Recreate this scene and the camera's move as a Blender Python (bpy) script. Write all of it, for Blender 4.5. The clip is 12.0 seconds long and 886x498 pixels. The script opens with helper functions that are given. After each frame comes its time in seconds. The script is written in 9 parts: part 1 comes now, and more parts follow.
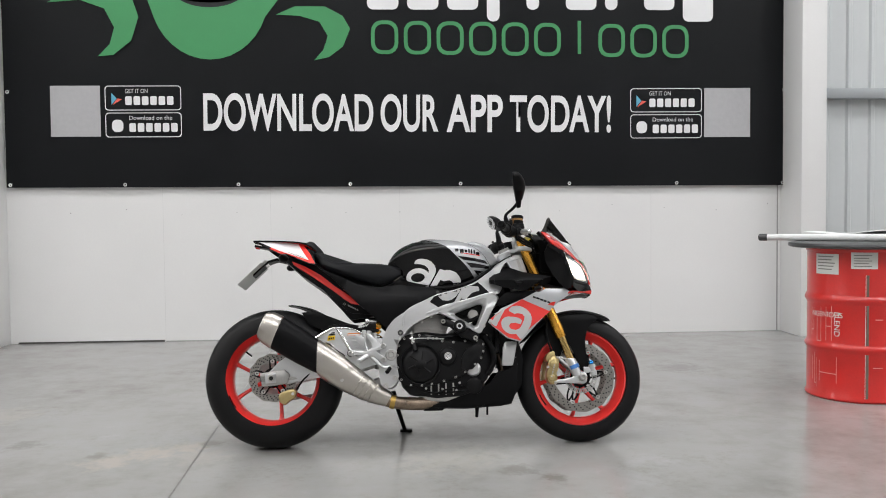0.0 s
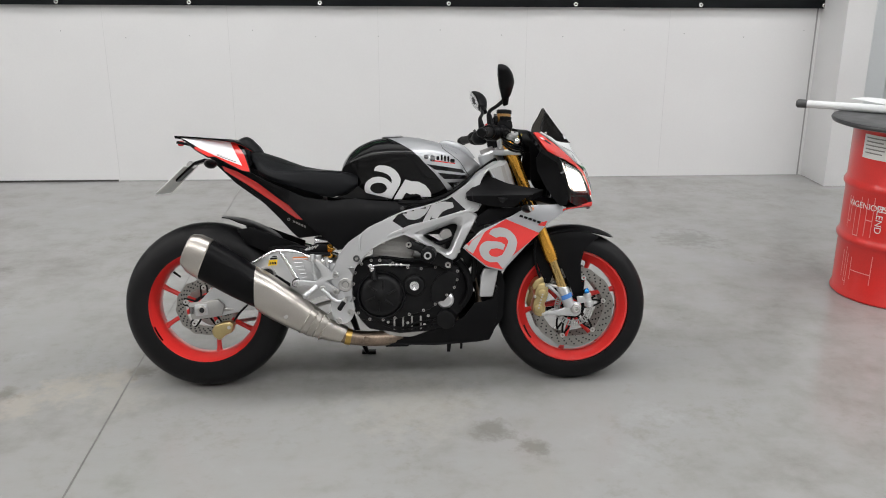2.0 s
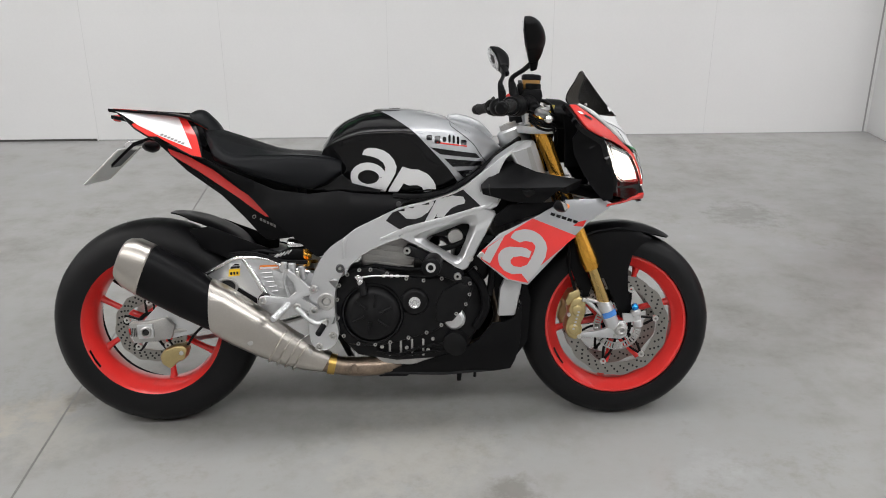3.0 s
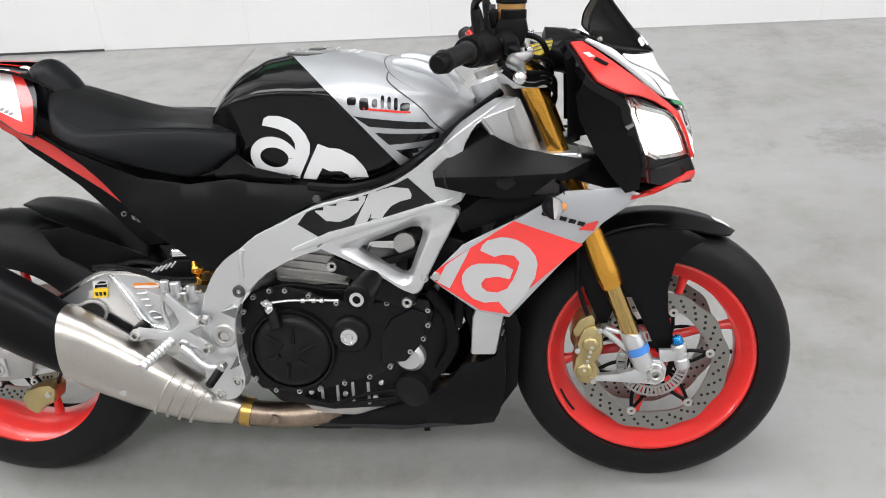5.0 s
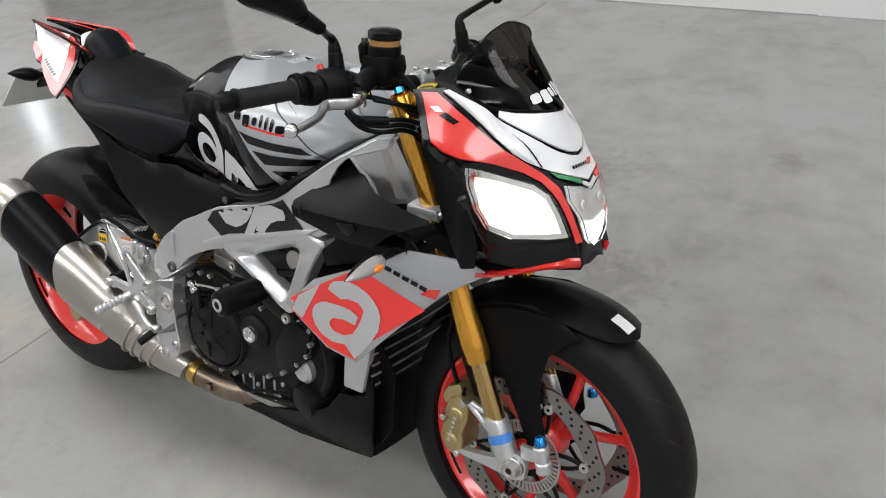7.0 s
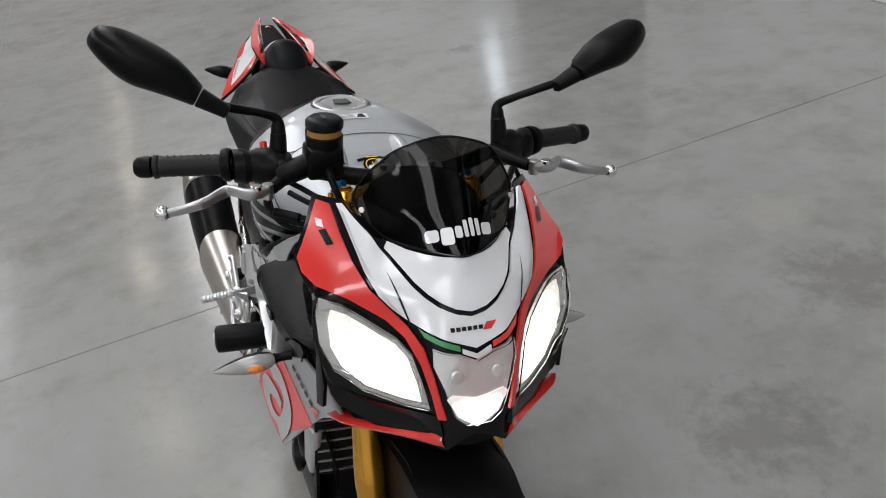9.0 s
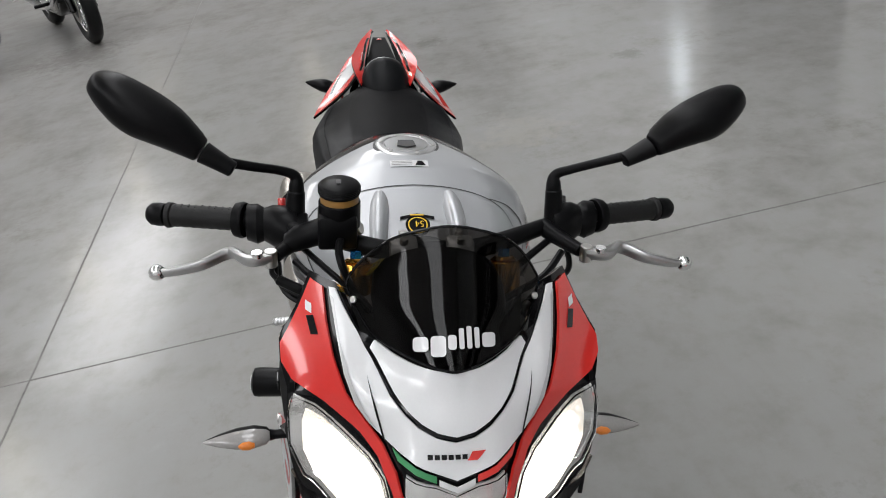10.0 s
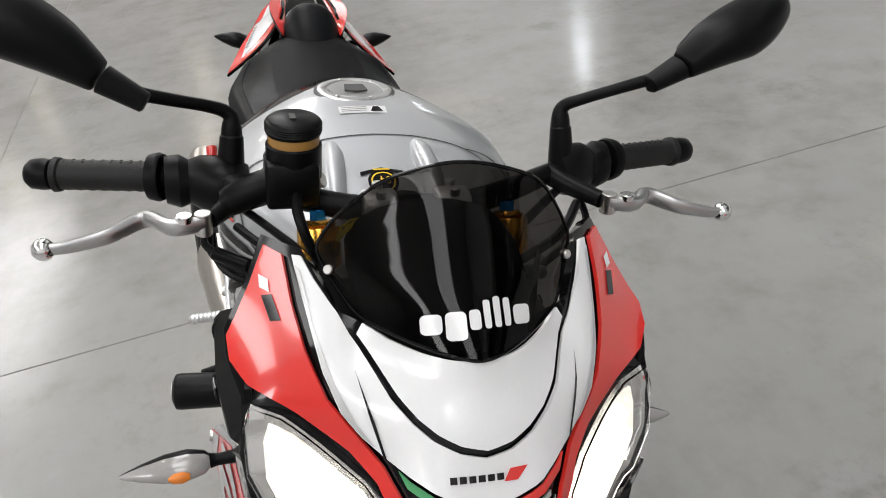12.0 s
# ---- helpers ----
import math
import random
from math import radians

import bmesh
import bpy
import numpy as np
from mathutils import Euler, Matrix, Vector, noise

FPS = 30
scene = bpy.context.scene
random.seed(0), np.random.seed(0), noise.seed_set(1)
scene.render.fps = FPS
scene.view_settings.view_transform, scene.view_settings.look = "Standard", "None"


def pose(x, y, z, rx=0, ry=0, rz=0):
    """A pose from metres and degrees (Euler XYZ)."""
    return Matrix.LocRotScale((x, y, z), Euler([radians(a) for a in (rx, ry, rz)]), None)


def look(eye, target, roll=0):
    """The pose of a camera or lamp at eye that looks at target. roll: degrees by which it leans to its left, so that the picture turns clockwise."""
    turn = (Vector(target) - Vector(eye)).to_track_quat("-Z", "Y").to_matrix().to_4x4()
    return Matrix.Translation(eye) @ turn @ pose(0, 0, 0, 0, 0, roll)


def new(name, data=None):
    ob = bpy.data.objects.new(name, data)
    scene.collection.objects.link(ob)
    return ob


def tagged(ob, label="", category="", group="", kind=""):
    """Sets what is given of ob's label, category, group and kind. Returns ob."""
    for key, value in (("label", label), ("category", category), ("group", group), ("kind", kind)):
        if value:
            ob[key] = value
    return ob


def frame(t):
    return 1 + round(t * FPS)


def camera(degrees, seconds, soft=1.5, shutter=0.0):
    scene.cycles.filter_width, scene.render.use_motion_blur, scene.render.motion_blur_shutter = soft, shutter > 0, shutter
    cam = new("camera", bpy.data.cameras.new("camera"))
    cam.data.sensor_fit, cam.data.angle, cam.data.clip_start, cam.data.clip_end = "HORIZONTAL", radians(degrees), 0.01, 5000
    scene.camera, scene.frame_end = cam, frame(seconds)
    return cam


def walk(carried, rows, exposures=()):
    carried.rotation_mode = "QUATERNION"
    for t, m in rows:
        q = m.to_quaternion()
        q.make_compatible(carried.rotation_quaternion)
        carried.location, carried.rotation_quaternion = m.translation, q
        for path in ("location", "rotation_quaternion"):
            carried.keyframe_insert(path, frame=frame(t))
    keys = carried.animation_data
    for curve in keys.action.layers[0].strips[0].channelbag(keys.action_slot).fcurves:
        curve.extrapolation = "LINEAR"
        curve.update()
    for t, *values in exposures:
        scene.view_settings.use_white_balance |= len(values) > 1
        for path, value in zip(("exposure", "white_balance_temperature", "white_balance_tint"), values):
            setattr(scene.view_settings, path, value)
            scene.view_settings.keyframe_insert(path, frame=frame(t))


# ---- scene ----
cam = camera(54.0, 12.0, soft=1.0)
PATH = [
    (0, (0.586, -3.929, 1.094), (0.693, -1.933, 1.01), -0.6),
    (0.5, (0.567, -3.81, 1.344), (0.677, -1.84, 1.013), -0.4),
    (1, (0.633, -3.645, 1.487), (0.747, -1.709, 1.0), -0.2),
    (1.5, (0.726, -3.416, 1.573), (0.835, -1.506, 0.992), -0.2),
    (2, (0.765, -3.077, 1.579), (0.863, -1.175, 0.969), 0.1),
    (2.5, (0.817, -2.71, 1.564), (0.905, -0.82, 0.915), 0.2),
    (2.7, (0.832, -2.546, 1.558), (0.897, -0.669, 0.871), 0.1),
    (4.3, (0.92, -1.624, 1.464), (0.915, 0.153, 0.547), -1.6),
    (4.5, (0.989, -1.566, 1.466), (0.947, 0.197, 0.521), -2.2),
    (5, (1.199, -1.41, 1.47), (0.992, 0.316, 0.48), -4.4),
    (5.5, (1.425, -1.297, 1.488), (1.015, 0.375, 0.471), -6.2),
    (6, (1.738, -1.211, 1.502), (1.067, 0.372, 0.479), -7.3),
    (6.5, (1.942, -1.079, 1.502), (1.102, 0.419, 0.476), -7.7),
    (7, (2.112, -0.885, 1.513), (1.045, 0.448, 0.473), -7.8),
    (7.2, (2.189, -0.812, 1.504), (1.036, 0.455, 0.472), -8.5),
    (8.8, (2.424, -0.083, 1.511), (0.794, 0.532, 0.528), -10.4),
    (9, (2.424, 0.015, 1.513), (0.739, 0.486, 0.544), -10.7),
    (9.5, (2.383, 0.195, 1.52), (0.632, 0.39, 0.572), -10.1),
    (10, (2.263, 0.297, 1.527), (0.5, 0.369, 0.585), -10.9),
    (10.5, (2.154, 0.394, 1.545), (0.378, 0.332, 0.629), -11.7),
    (11, (2.084, 0.417, 1.513), (0.304, 0.302, 0.607), -11.7),
    (11.5, (2.035, 0.333, 1.442), (0.266, 0.333, 0.51), -10.8),
    (12, (2.015, 0.203, 1.371), (0.302, 0.497, 0.383), -9.9),
]
walk(cam, [(t, look(e, g, r)) for t, e, g, r in PATH],
     [(0, 0.12, 6520, 11), (1, 0.15, 6520, 11), (2, 0.11, 6520, 11), (2.7, 0.09, 6520, 11), (4.4, 0.57, 6420, 11), (5.5, 0.65, 6420, 11), (6, 0.64, 6420, 11), (6.5, 0.48, 6440, 11), (7.2, -0.03, 6440, 11),
      (9, -0.32, 6380, 11), (9.5, -0.31, 6380, 11), (10, -0.23, 6430, 11), (10.5, -0.09, 6490, 11), (11, 0.06, 6540, 11), (12, 0.04, 6590, 11)])

# ---- light and exposure ----
world = bpy.data.worlds.new("world")
scene.world = world
world.use_nodes = True
wn = world.node_tree.nodes
sky = wn.new("ShaderNodeTexSky")
sky.sky_type, sky.sun_disc, sky.sun_elevation, sky.sun_rotation = "NISHITA", False, radians(35), radians(200)
world.node_tree.links.new(sky.outputs[0], wn["Background"].inputs[0])
wn["Background"].inputs[1].default_value = 0.1
scene.view_settings.exposure = 0.0


def area_lamp(name, m, sx, sy, watts, colour):
    data = bpy.data.lights.new(name, "AREA")
    data.shape, data.size, data.size_y, data.energy, data.color = "RECTANGLE", sx, sy, watts, colour
    ob = new(name, data)
    ob.matrix_world = m
    return ob


ROOM = dict(x0=-27.0, x1=9.0, y0=-13.0, y1=3.70, top=6.6)
# translucent rooflights, one row on each side of the ridge, and one row nearer the wall
for rx, front, back in ((-14.0, 275, 265), (-5.0, 215, 190), (1.2, 165, 125), (7.0, 255, 150)):
    for ry, watts in ((-5.6, front), (0.4, back)):
        area_lamp("rooflight_lamp", pose(rx, ry, ROOM["top"] - 0.12), 7.5 if rx < 0 else 4.2, 1.9, watts, (0.985, 0.99, 1.0))
for wx in (-5.2, -6.9):
    area_lamp("window_lamp", pose(wx, ROOM["y1"] - 0.04, 1.75, -90, 0, 0), 0.34, 0.6, 2.2, (0.9, 0.95, 1.0))


# ---- materials ----
def ramp(nt, src, stops):
    r = nt.nodes.new("ShaderNodeValToRGB")
    while len(r.color_ramp.elements) < len(stops):
        r.color_ramp.elements.new(0.5)
    for e, (p, c) in zip(r.color_ramp.elements, stops):
        e.position, e.color = p, (*c, 1)
    nt.links.new(src, r.inputs[0])
    return r.outputs[0]


def coords(nt):
    return nt.nodes.new("ShaderNodeTexCoord").outputs["Object"]


def noise_out(nt, scale, detail=4, rough=0.55, vec=None):
    n = nt.nodes.new("ShaderNodeTexNoise")
    n.inputs["Scale"].default_value, n.inputs["Detail"].default_value, n.inputs["Roughness"].default_value = scale, detail, rough
    nt.links.new(vec or coords(nt), n.inputs["Vector"])
    return n.outputs["Fac"]


def math_node(nt, op, a, b):
    n = nt.nodes.new("ShaderNodeMath")
    n.operation = op
    for i, v in enumerate((a, b)):
        if isinstance(v, (int, float)):
            n.inputs[i].default_value = v
        else:
            nt.links.new(v, n.inputs[i])
    return n.outputs[0]


def mat(name, colour, rough=0.5, metal=0.0, vary=0.06, scale=9.0, fine=160.0, bump=0.02, coat=0.0, rvary=0.08, flake=0.0, spec=0.5):
    """A surface with variation at two scales, a little relief and uneven gloss."""
    m = bpy.data.materials.new(name)
    m.use_nodes = True
    nt = m.node_tree
    b = nt.nodes["Principled BSDF"]
    big, small = noise_out(nt, scale), noise_out(nt, fine, 3)
    both = math_node(nt, "ADD", math_node(nt, "MULTIPLY", big, 0.65), math_node(nt, "MULTIPLY", small, 0.35))
    lo = tuple(max(0, c * (1 - vary)) for c in colour)
    hi = tuple(min(1, c * (1 + vary)) for c in colour)
    nt.links.new(ramp(nt, both, [(0.3, lo), (0.7, hi)]), b.inputs["Base Color"])
    r_lo, r_hi = max(0.02, rough - rvary), min(1, rough + rvary)
    r_lo, r_hi = (max(r_lo, 0.285), max(r_hi, 0.30)) if rough >= 0.275 else (r_lo, min(r_hi, 0.265))
    nt.links.new(ramp(nt, big, [(0.3, (r_lo,) * 3), (0.7, (r_hi,) * 3)]), b.inputs["Roughness"])
    b.inputs["Metallic"].default_value, b.inputs["Coat Weight"].default_value = metal, coat
    b.inputs["Coat Roughness"].default_value, b.inputs["Specular IOR Level"].default_value = 0.04, spec
    if bump:
        bp = nt.nodes.new("ShaderNodeBump")
        bp.inputs["Strength"].default_value, bp.inputs["Distance"].default_value = bump, 0.002
        nt.links.new(small if not flake else noise_out(nt, flake, 2), bp.inputs["Height"])
        nt.links.new(bp.outputs[0], b.inputs["Normal"])
    return m


def glow(name, colour, strength):
    m = bpy.data.materials.new(name)
    m.use_nodes = True
    b = m.node_tree.nodes["Principled BSDF"]
    b.inputs["Base Color"].default_value = (*colour, 1)
    b.inputs["Emission Color"].default_value, b.inputs["Emission Strength"].default_value = (*colour, 1), strength
    return m


def glass(name, colour, rough=0.02):
    m = bpy.data.materials.new(name)
    m.use_nodes = True
    b = m.node_tree.nodes["Principled BSDF"]
    b.inputs["Base Color"].default_value = (*colour, 1)
    b.inputs["Transmission Weight"].default_value, b.inputs["Roughness"].default_value, b.inputs["IOR"].default_value = 1.0, rough, 1.45
    return m


def brushed(name, colour, rough=0.3, axis=(6, 240, 240)):
    """Metal with fine drawn lines."""
    m = mat(name, colour, rough, 1.0, 0.08, 7, 200, 0, rvary=0.07)
    nt = m.node_tree
    b = nt.nodes["Principled BSDF"]
    mp = nt.nodes.new("ShaderNodeMapping")
    mp.inputs["Scale"].default_value = axis
    nt.links.new(coords(nt), mp.inputs["Vector"])
    lines = noise_out(nt, 1.0, 4, 0.6, mp.outputs[0])
    bp = nt.nodes.new("ShaderNodeBump")
    bp.inputs["Strength"].default_value, bp.inputs["Distance"].default_value = 0.05, 0.001
    nt.links.new(lines, bp.inputs["Height"])
    nt.links.new(bp.outputs[0], b.inputs["Normal"])
    return m


def concrete():
    """Power-floated concrete: cloudy grey, trowel burns, scuffs, pale dusty patches, uneven sheen."""
    m = bpy.data.materials.new("floated_concrete")
    m.use_nodes = True
    nt = m.node_tree
    b = nt.nodes["Principled BSDF"]
    cloud = noise_out(nt, 0.9, 5, 0.62)
    mid = noise_out(nt, 5.0, 7, 0.68)
    grain = noise_out(nt, 150, 4, 0.6)
    base = ramp(nt, math_node(nt, "ADD", math_node(nt, "MULTIPLY", cloud, 0.55), math_node(nt, "MULTIPLY", mid, 0.45)),
                [(0.32, (0.196, 0.190, 0.176)), (0.43, (0.258, 0.253, 0.241)), (0.52, (0.293, 0.290, 0.281)), (0.60, (0.302, 0.301, 0.296)), (0.70, (0.345, 0.345, 0.342))])
    # rubbed marks and spots: dark, small and apart; and pale scraped patches
    spot = noise_out(nt, 1.7, 3, 0.55)
    scuffs = noise_out(nt, 19, 7, 0.75)
    stain = ramp(nt, math_node(nt, "MULTIPLY", spot, scuffs), [(0.30, (1, 1, 1)), (0.42, (0.88, 0.865, 0.84)), (0.52, (0.70, 0.68, 0.65))])
    mul = nt.nodes.new("ShaderNodeMix")
    mul.data_type, mul.blend_type = "RGBA", "MULTIPLY"
    mul.inputs["Factor"].default_value = 0.95
    nt.links.new(base, mul.inputs[6]), nt.links.new(stain, mul.inputs[7])
    # thin trowel arcs and drag lines
    drag = nt.nodes.new("ShaderNodeMapping")
    drag.inputs["Scale"].default_value, drag.inputs["Rotation"].default_value = (2.2, 9, 1), (0, 0, 0.5)
    nt.links.new(coords(nt), drag.inputs["Vector"])
    lines = ramp(nt, noise_out(nt, 1.0, 5, 0.6, drag.outputs[0]), [(0.30, (0.86, 0.855, 0.84)), (0.48, (1, 1, 1))])
    speck = ramp(nt, grain, [(0.26, (0.86, 0.86, 0.85)), (0.40, (1, 1, 1))])
    out = mul.outputs[2]
    for layer, amount in ((speck, 0.4), (lines, 0.25)):
        mul2 = nt.nodes.new("ShaderNodeMix")
        mul2.data_type, mul2.blend_type = "RGBA", "MULTIPLY"
        mul2.inputs["Factor"].default_value = amount
        nt.links.new(out, mul2.inputs[6]), nt.links.new(layer, mul2.inputs[7])
        out = mul2.outputs[2]
    # old spills and scraped places and one painted shadow, each with its own spot and reach on the floor
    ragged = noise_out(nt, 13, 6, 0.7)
    # the dark spot at (2.55, 1.98) is the motorcycle's shadow, put into the floor colour
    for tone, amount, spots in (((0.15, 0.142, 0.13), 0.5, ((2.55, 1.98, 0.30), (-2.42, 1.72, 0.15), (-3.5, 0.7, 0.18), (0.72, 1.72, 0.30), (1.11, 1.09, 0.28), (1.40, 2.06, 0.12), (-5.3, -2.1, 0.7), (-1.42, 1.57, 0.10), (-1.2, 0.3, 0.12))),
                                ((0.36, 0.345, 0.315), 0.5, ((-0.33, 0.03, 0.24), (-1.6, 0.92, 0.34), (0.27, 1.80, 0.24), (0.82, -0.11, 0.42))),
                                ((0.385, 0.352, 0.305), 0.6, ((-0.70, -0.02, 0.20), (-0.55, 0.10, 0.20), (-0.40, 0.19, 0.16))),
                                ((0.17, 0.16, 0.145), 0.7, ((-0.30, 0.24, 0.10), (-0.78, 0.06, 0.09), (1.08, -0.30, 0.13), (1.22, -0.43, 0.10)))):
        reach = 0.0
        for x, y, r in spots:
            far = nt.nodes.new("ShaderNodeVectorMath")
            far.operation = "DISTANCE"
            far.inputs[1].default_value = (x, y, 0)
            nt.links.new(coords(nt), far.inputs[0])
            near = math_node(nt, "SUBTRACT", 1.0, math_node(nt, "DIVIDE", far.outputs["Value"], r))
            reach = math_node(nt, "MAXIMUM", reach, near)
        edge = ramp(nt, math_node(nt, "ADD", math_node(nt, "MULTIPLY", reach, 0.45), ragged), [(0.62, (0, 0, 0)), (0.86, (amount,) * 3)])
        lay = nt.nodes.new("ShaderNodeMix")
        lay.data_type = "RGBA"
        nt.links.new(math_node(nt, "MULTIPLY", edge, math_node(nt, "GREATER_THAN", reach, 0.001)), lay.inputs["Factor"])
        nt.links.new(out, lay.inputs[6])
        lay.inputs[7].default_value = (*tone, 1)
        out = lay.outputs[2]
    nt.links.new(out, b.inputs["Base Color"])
    b.inputs["Specular IOR Level"].default_value = 0.28
    nt.links.new(ramp(nt, cloud, [(0.3, (0.13,) * 3), (0.7, (0.21,) * 3)]), b.inputs["Roughness"])
    return m


M_FLOOR = concrete()
M_JOINT = mat("joint_sealant", (0.14, 0.135, 0.128), 0.6, 0, 0.4, 3, 40)
M_WALL = mat("white_wall_panel", (0.74, 0.74, 0.735), 0.45, 0, 0.025, 1.3, 60, 0.02)
M_VOIDGAP = mat("dark_gap", (0.05, 0.048, 0.045), 0.8)
M_SEAM = mat("panel_seam", (0.34, 0.34, 0.335), 0.7)
M_TIGHT = mat("tight_seam", (0.66, 0.66, 0.655), 0.6)
M_CLAD = mat("grey_cladding", (0.56, 0.585, 0.59), 0.4, 0, 0.03, 2, 40, 0.02)
M_STEELBEAM = mat("grey_steel_rail", (0.33, 0.35, 0.36), 0.45, 0.2, 0.05)
M_CEIL = mat("ceiling_sheet", (0.66, 0.67, 0.68), 0.5, 0, 0.03, 2, 40, 0.02)
M_DOOR = mat("dark_door_paint", (0.03, 0.033, 0.032), 0.45, 0, 0.12, 3, 120, 0.02)
M_ROOFLIGHT = glow("rooflight_sheet", (1.0, 0.99, 0.97), 0.55)
M_LAMP = glow("lamp_disc", (1.0, 0.9, 0.72), 34.0)
M_DAY = glow("daylight_pane", (0.85, 0.93, 1.0), 5.0)
M_VINYL = mat("black_banner_vinyl", (0.010, 0.0115, 0.014), 0.45, 0, 0.15, 3, 420, 0.05, spec=0.35)
M_WHITEPRINT = mat("white_print", (0.75, 0.75, 0.76), 0.45, 0, 0.03, 5, 300, 0.02)
M_GREYPRINT = mat("pale_grey_print", (0.40, 0.40, 0.41), 0.45, 0, 0.05, 30, 300, 0.02)
M_GREENPRINT = mat("green_print", (0.045, 0.26, 0.095), 0.45, 0, 0.06, 5, 300, 0.02)
M_BLUEPRINT = mat("blue_print", (0.10, 0.38, 0.55), 0.45)
M_REDPRINT = mat("red_print", (0.75, 0.12, 0.09), 0.45)
M_EYELET = mat("metal_eyelet", (0.75, 0.75, 0.74), 0.3, 1.0)
M_DRUM = mat("red_drum_paint", (0.62, 0.018, 0.014), 0.32, 0, 0.10, 6, 120, 0.03, coat=0.4)
M_DRUMLINE = mat("pale_red_line", (0.75, 0.30, 0.27), 0.5)
M_GREYSTRIPE = mat("grey_stripe", (0.16, 0.13, 0.10), 0.5)
M_PAPER = mat("paper_label", (0.70, 0.69, 0.66), 0.7, 0, 0.05, 20, 200, 0.03)
M_GREYTEXT = mat("grey_ink", (0.22, 0.21, 0.20), 0.7)
M_TABLETOP = mat("black_laminate", (0.05, 0.05, 0.052), 0.35, 0, 0.15, 12, 300, 0.03)
M_FABRIC = mat("white_flag_fabric", (0.72, 0.73, 0.73), 0.8, 0, 0.04, 8, 500, 0.08)


# ---- mesh helpers ----
def linked(name, bm, mats, parent=None, label="", smooth=38):
    """One mesh object from a bmesh, under a thing or a part."""
    bm.normal_update()
    me = bpy.data.meshes.new(name)
    bm.to_mesh(me)
    bm.free()
    for m in (mats if isinstance(mats, (list, tuple)) else [mats]):
        me.materials.append(m)
    if smooth:
        me.polygons.foreach_set("use_smooth", [True] * len(me.polygons))
        me.set_sharp_from_angle(angle=radians(smooth))
    ob = new(name, me)
    if parent:
        ob.parent = parent
    return tagged(ob, label=label)


def part(name, bm, material, parent, label="", smooth=38):
    return linked(name, bm, material, parent, label, smooth)


def thing(name, label, category, group="", kind="", m=None):
    ob = new(name)
    ob.empty_display_size = 0.1
    if m is not None:
        ob.matrix_world = m
    return tagged(ob, label, category, group, kind)


def add_box(bm, lo, hi, bevel=0.0):
    v = [bm.verts.new((x, y, z)) for x in (lo[0], hi[0]) for y in (lo[1], hi[1]) for z in (lo[2], hi[2])]
    fs = [bm.faces.new([v[i] for i in q]) for q in ((0, 1, 3, 2), (4, 6, 7, 5), (0, 4, 5, 1), (2, 3, 7, 6), (0, 2, 6, 4), (1, 5, 7, 3))]
    if bevel:
        bmesh.ops.bevel(bm, geom=list({e for f in fs for e in f.edges}), offset=bevel, segments=2, affect="EDGES", profile=0.5)
    return bm


def box(lo, hi, bevel=0.0):
    return add_box(bmesh.new(), lo, hi, bevel)


def basis(axis):
    w = Vector(axis).normalized()
    u = w.orthogonal().normalized()
    return u, w.cross(u), w


def add_lathe(bm, prof, origin, axis, n=48, a0=0.0, a1=360.0, mat_i=0, closed=False, ref=None):
    """Turn a profile of (radius, height) about an axis."""
    u, v, w = basis(axis)
    if ref is not None:
        u = (Vector(ref) - Vector(ref).dot(w) * w).normalized()
        v = w.cross(u)
    o = Vector(origin)
    full = abs(a1 - a0 - 360) < 1e-6
    cols = n if full else n + 1
    rings = []
    for i in range(cols):
        a = radians(a0 + (a1 - a0) * i / n)
        d = u * math.cos(a) + v * math.sin(a)
        rings.append([bm.verts.new(o + d * r + w * h) for r, h in prof])
    k = len(prof)
    for i in range(n):
        A, B = rings[i], rings[(i + 1) % cols]
        for j in range(k if closed else k - 1):
            f = bm.faces.new((A[j], B[j], B[(j + 1) % k], A[(j + 1) % k]))
            f.material_index = mat_i
    bmesh.ops.remove_doubles(bm, verts=bm.verts, dist=1e-6)
    bmesh.ops.recalc_face_normals(bm, faces=bm.faces)
    return bm


def lathe(prof, origin, axis, n=48, **k):
    return add_lathe(bmesh.new(), prof, origin, axis, n, **k)


def add_rod(bm, a, b, r0, r1=None, n=14, round_=0.0):
    """A solid cylinder or cone between two points, with slightly rounded rims."""
    r1 = r0 if r1 is None else r1
    a, b = Vector(a), Vector(b)
    L = (b - a).length
    e = min(round_, r0 * 0.9, r1 * 0.9, L * 0.45)
    prof = [(0, 0), (r0 - e, 0), (r0, e), (r1, L - e), (r1 - e, L), (0, L)] if e else [(0, 0), (r0, 0), (r1, L), (0, L)]
    sub = bmesh.new()
    add_lathe(sub, prof, a, b - a, n)
    join(bm, sub)
    return bm


def rod(a, b, r0, r1=None, n=14, round_=0.001):
    return add_rod(bmesh.new(), a, b, r0, r1, n, round_)


def join(bm, sub):
    me = bpy.data.meshes.new("tmp")
    sub.to_mesh(me)
    sub.free()
    bm.from_mesh(me)
    bpy.data.meshes.remove(me)
    return bm


def glide(pts, steps=6, closed=False):
    """A smooth line through points of any dimension."""
    P = [np.array(p, float) for p in pts]
    n = len(P)
    out = []
    for i in range(n if closed else n - 1):
        p0, p1, p2, p3 = (P[(i + k) % n] if closed else P[min(max(i + k, 0), n - 1)] for k in (-1, 0, 1, 2))
        for s in range(steps):
            t = s / steps
            out.append(0.5 * (2 * p1 + (p2 - p0) * t + (2 * p0 - 5 * p1 + 4 * p2 - p3) * t * t + (3 * p1 - p0 - 3 * p2 + p3) * t ** 3))
    if not closed:
        out.append(P[-1])
    return [tuple(float(c) for c in p) for p in out]


